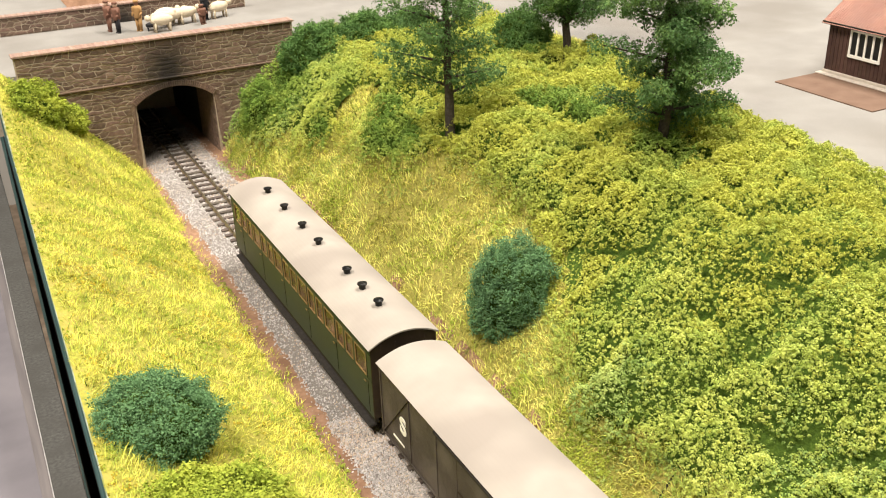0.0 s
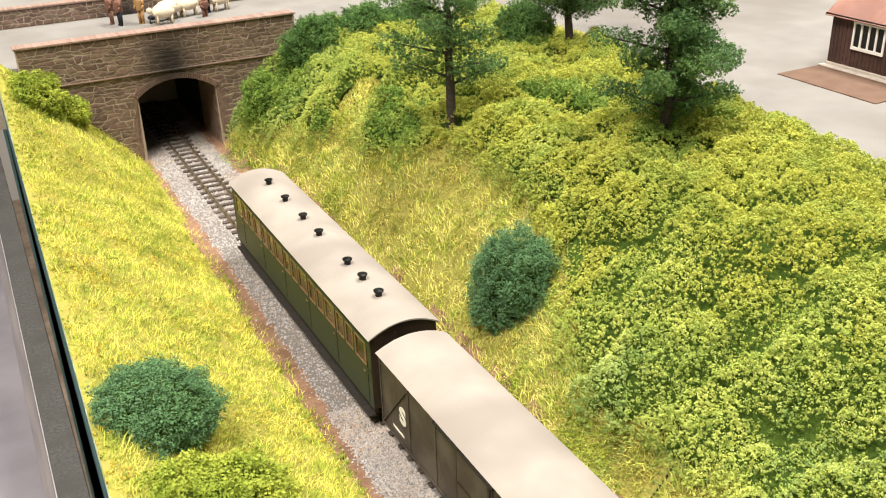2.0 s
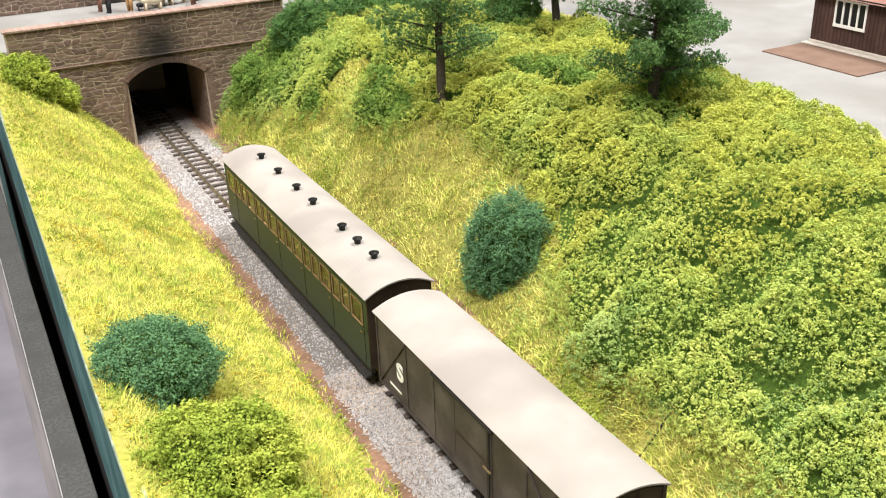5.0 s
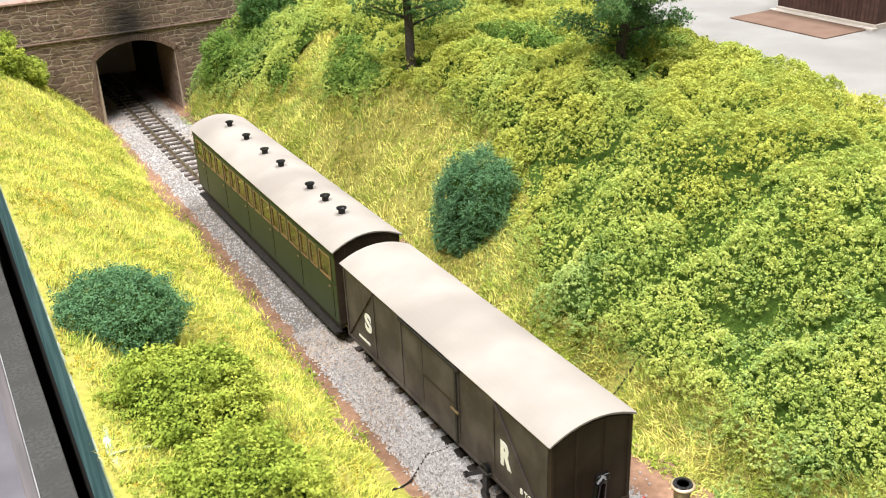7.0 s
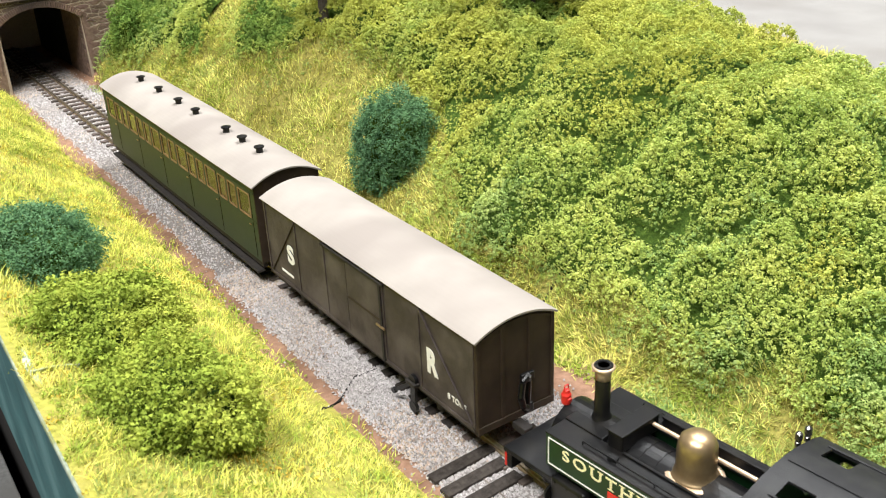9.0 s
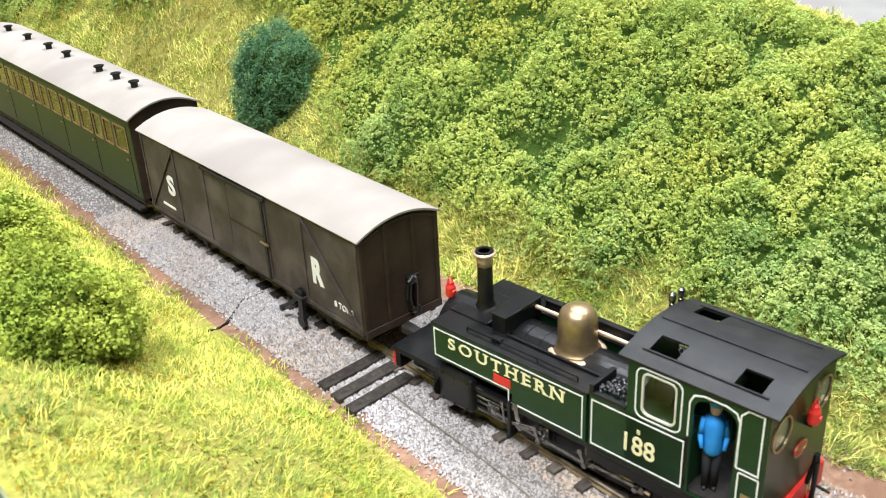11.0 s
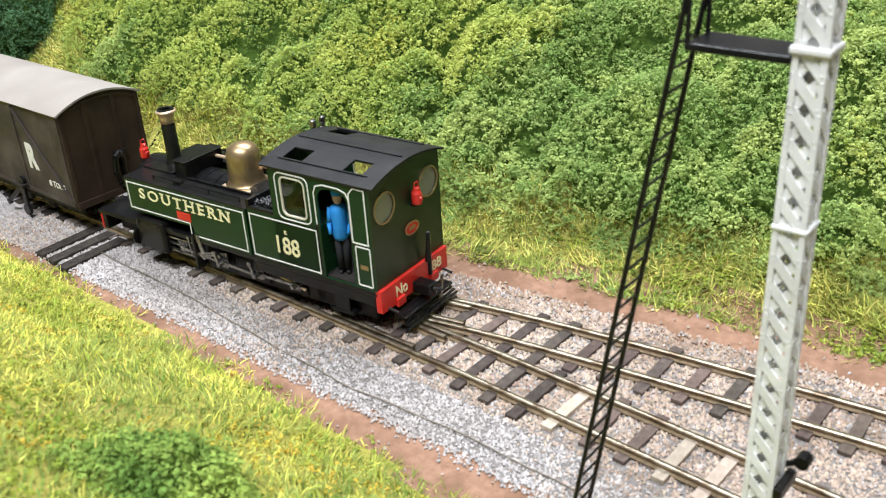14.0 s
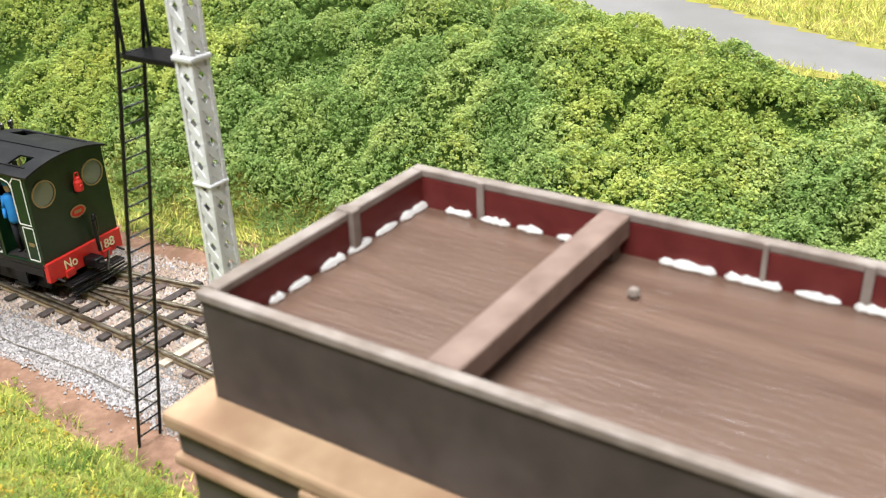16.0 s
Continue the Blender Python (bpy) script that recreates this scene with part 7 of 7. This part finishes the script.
    # cornice and tower body
    for z0, z1, g, m in ((6.0, 6.2, 0.49, M_TAN), (5.66, 6.0, 0.40, M_TANK), (5.52, 5.66, 0.46, M_TAN), (4.9, 5.52, 0.34, M_TANK)):
        if m is M_TAN:
            P("bracket_block", boxed(x0 - g - 0.02, y1 - 2.2, z0 - 0.12, x0 - 0.2, y1 - 1.5, z0 - 0.004, 0.03), M_TAN, "tan timber bracket")
        P("cornice", boxed(x0 - g, y0 - g, z0, x1 + g, y1 + g - 0.17, z1, 0.05), m, "stepped tan and brown cornice")
    P("tower_wall", boxed(x0 + 0.1, y0 + 0.1, -1.0, x1 - 0.1, y1 - 0.1, 4.9, 0.03), M_STONE_J, "brown stone tower wall")


build_tank()


# ---- hut in the yard ----
def build_hut():
    hut = base("wooden_hut", 43.0, 31.2, 5.8, 0, "brown planked hut with white windows and a faded red roof", "hut")
    hut.matrix_basis = Matrix.Identity(4)
    P = lambda n, bm, m, lab="", parent=None: part(n, bm, m, parent or hut, lab)
    xa, xb, ya, yb, g, e = 40.55, 45.6, 28.1, 34.25, 5.78, 8.55
    P("body", boxed(xa + 0.08, ya + 0.05, g, xb, yb - 0.05, e), M_HUT)
    P("plinth", boxed(xa - 0.06, ya - 0.06, g, xb + 0.06, yb + 0.06, g + 0.22, 0.02), M_KERB, "pale plinth")
    n = 26
    for i in range(n):
        a = ya + (yb - ya) * i / n
        bm = boxed(xa, a + 0.01, g + 0.2, xa + 0.09, a + (yb - ya) / n - 0.012, e, 0.012)
        P("plank", bm, M_HUT)
    gable = plate([(xa, g + 0.2), (xb, g + 0.2), (xb, e), ((xa + xb) / 2, e + 1.9), (xa, e)], [], lambda p: (p[0], yb - 0.05, p[1]), (0, 0.06, 0))
    P("gable", gable, M_HUT)
    for s in (0, 1):
        bm = bmesh.new()
        x_e, x_r = (xa - 0.35, (xa + xb) / 2) if s == 0 else (xb + 0.35, (xa + xb) / 2)
        z_e, z_r = e - 0.12, e + 1.95
        k = 90
        rows = []
        for i in range(k + 1):
            y = ya - 0.3 + (yb - ya + 0.6) * i / k
            dz = 0.012 * (1 if i % 2 else -1)
            rows.append((bm.verts.new((x_e, y, z_e + dz)), bm.verts.new((x_r, y, z_r + dz))))
        for a, b in zip(rows, rows[1:]):
            bm.faces.new((a[0], b[0], b[1], a[1]))
        bmesh.ops.solidify(bm, geom=list(bm.faces), thickness=0.05)
        bmesh.ops.recalc_face_normals(bm, faces=bm.faces)
        P("roof", bm, M_HUT_ROOF, "faded red corrugated roof sheet")
    P("eaves_board", boxed(xa - 0.3, ya - 0.25, e - 0.16, xa - 0.22, yb + 0.28, e - 0.02), M_BLACK)
    for y0, y1 in ((30.95, 32.8),):
        win = P("window", boxed(xa - 0.03, y0, 7.0, xa + 0.02, y1, 8.3), M_BLACK, "dark window with white bars")
        for a in ((y0 - 0.06, 6.92, y1 + 0.06, 7.08), (y0 - 0.06, 8.24, y1 + 0.06, 8.38)):
            P("frame", boxed(xa - 0.10, a[0], a[1], xa - 0.02, a[2], a[3], 0.012), M_WHITE, "white frame", win)
        for i in range(5):
            y = y0 + (y1 - y0) * i / 4
            P("glazing_bar", boxed(xa - 0.09, y - 0.055, 7.06, xa - 0.025, y + 0.055, 8.26, 0.01), M_WHITE, parent=win)
    bed = tagged(part("soil_bed", boxed(37.1, 28.2, 5.70, 40.05, 34.3, 5.84, 0.02), M_PATCH), "flat brown soil patch in front of the hut", "soil bed", kind="structure")
    tagged(part("kerb", boxed(40.06, 27.9, 5.70, 40.45, 34.4, 5.88, 0.02), M_KERB), "pale kerb along the hut", "kerb", kind="structure")


build_hut()

# ---- many small pieces ----
face_wall()
lay_sleepers()
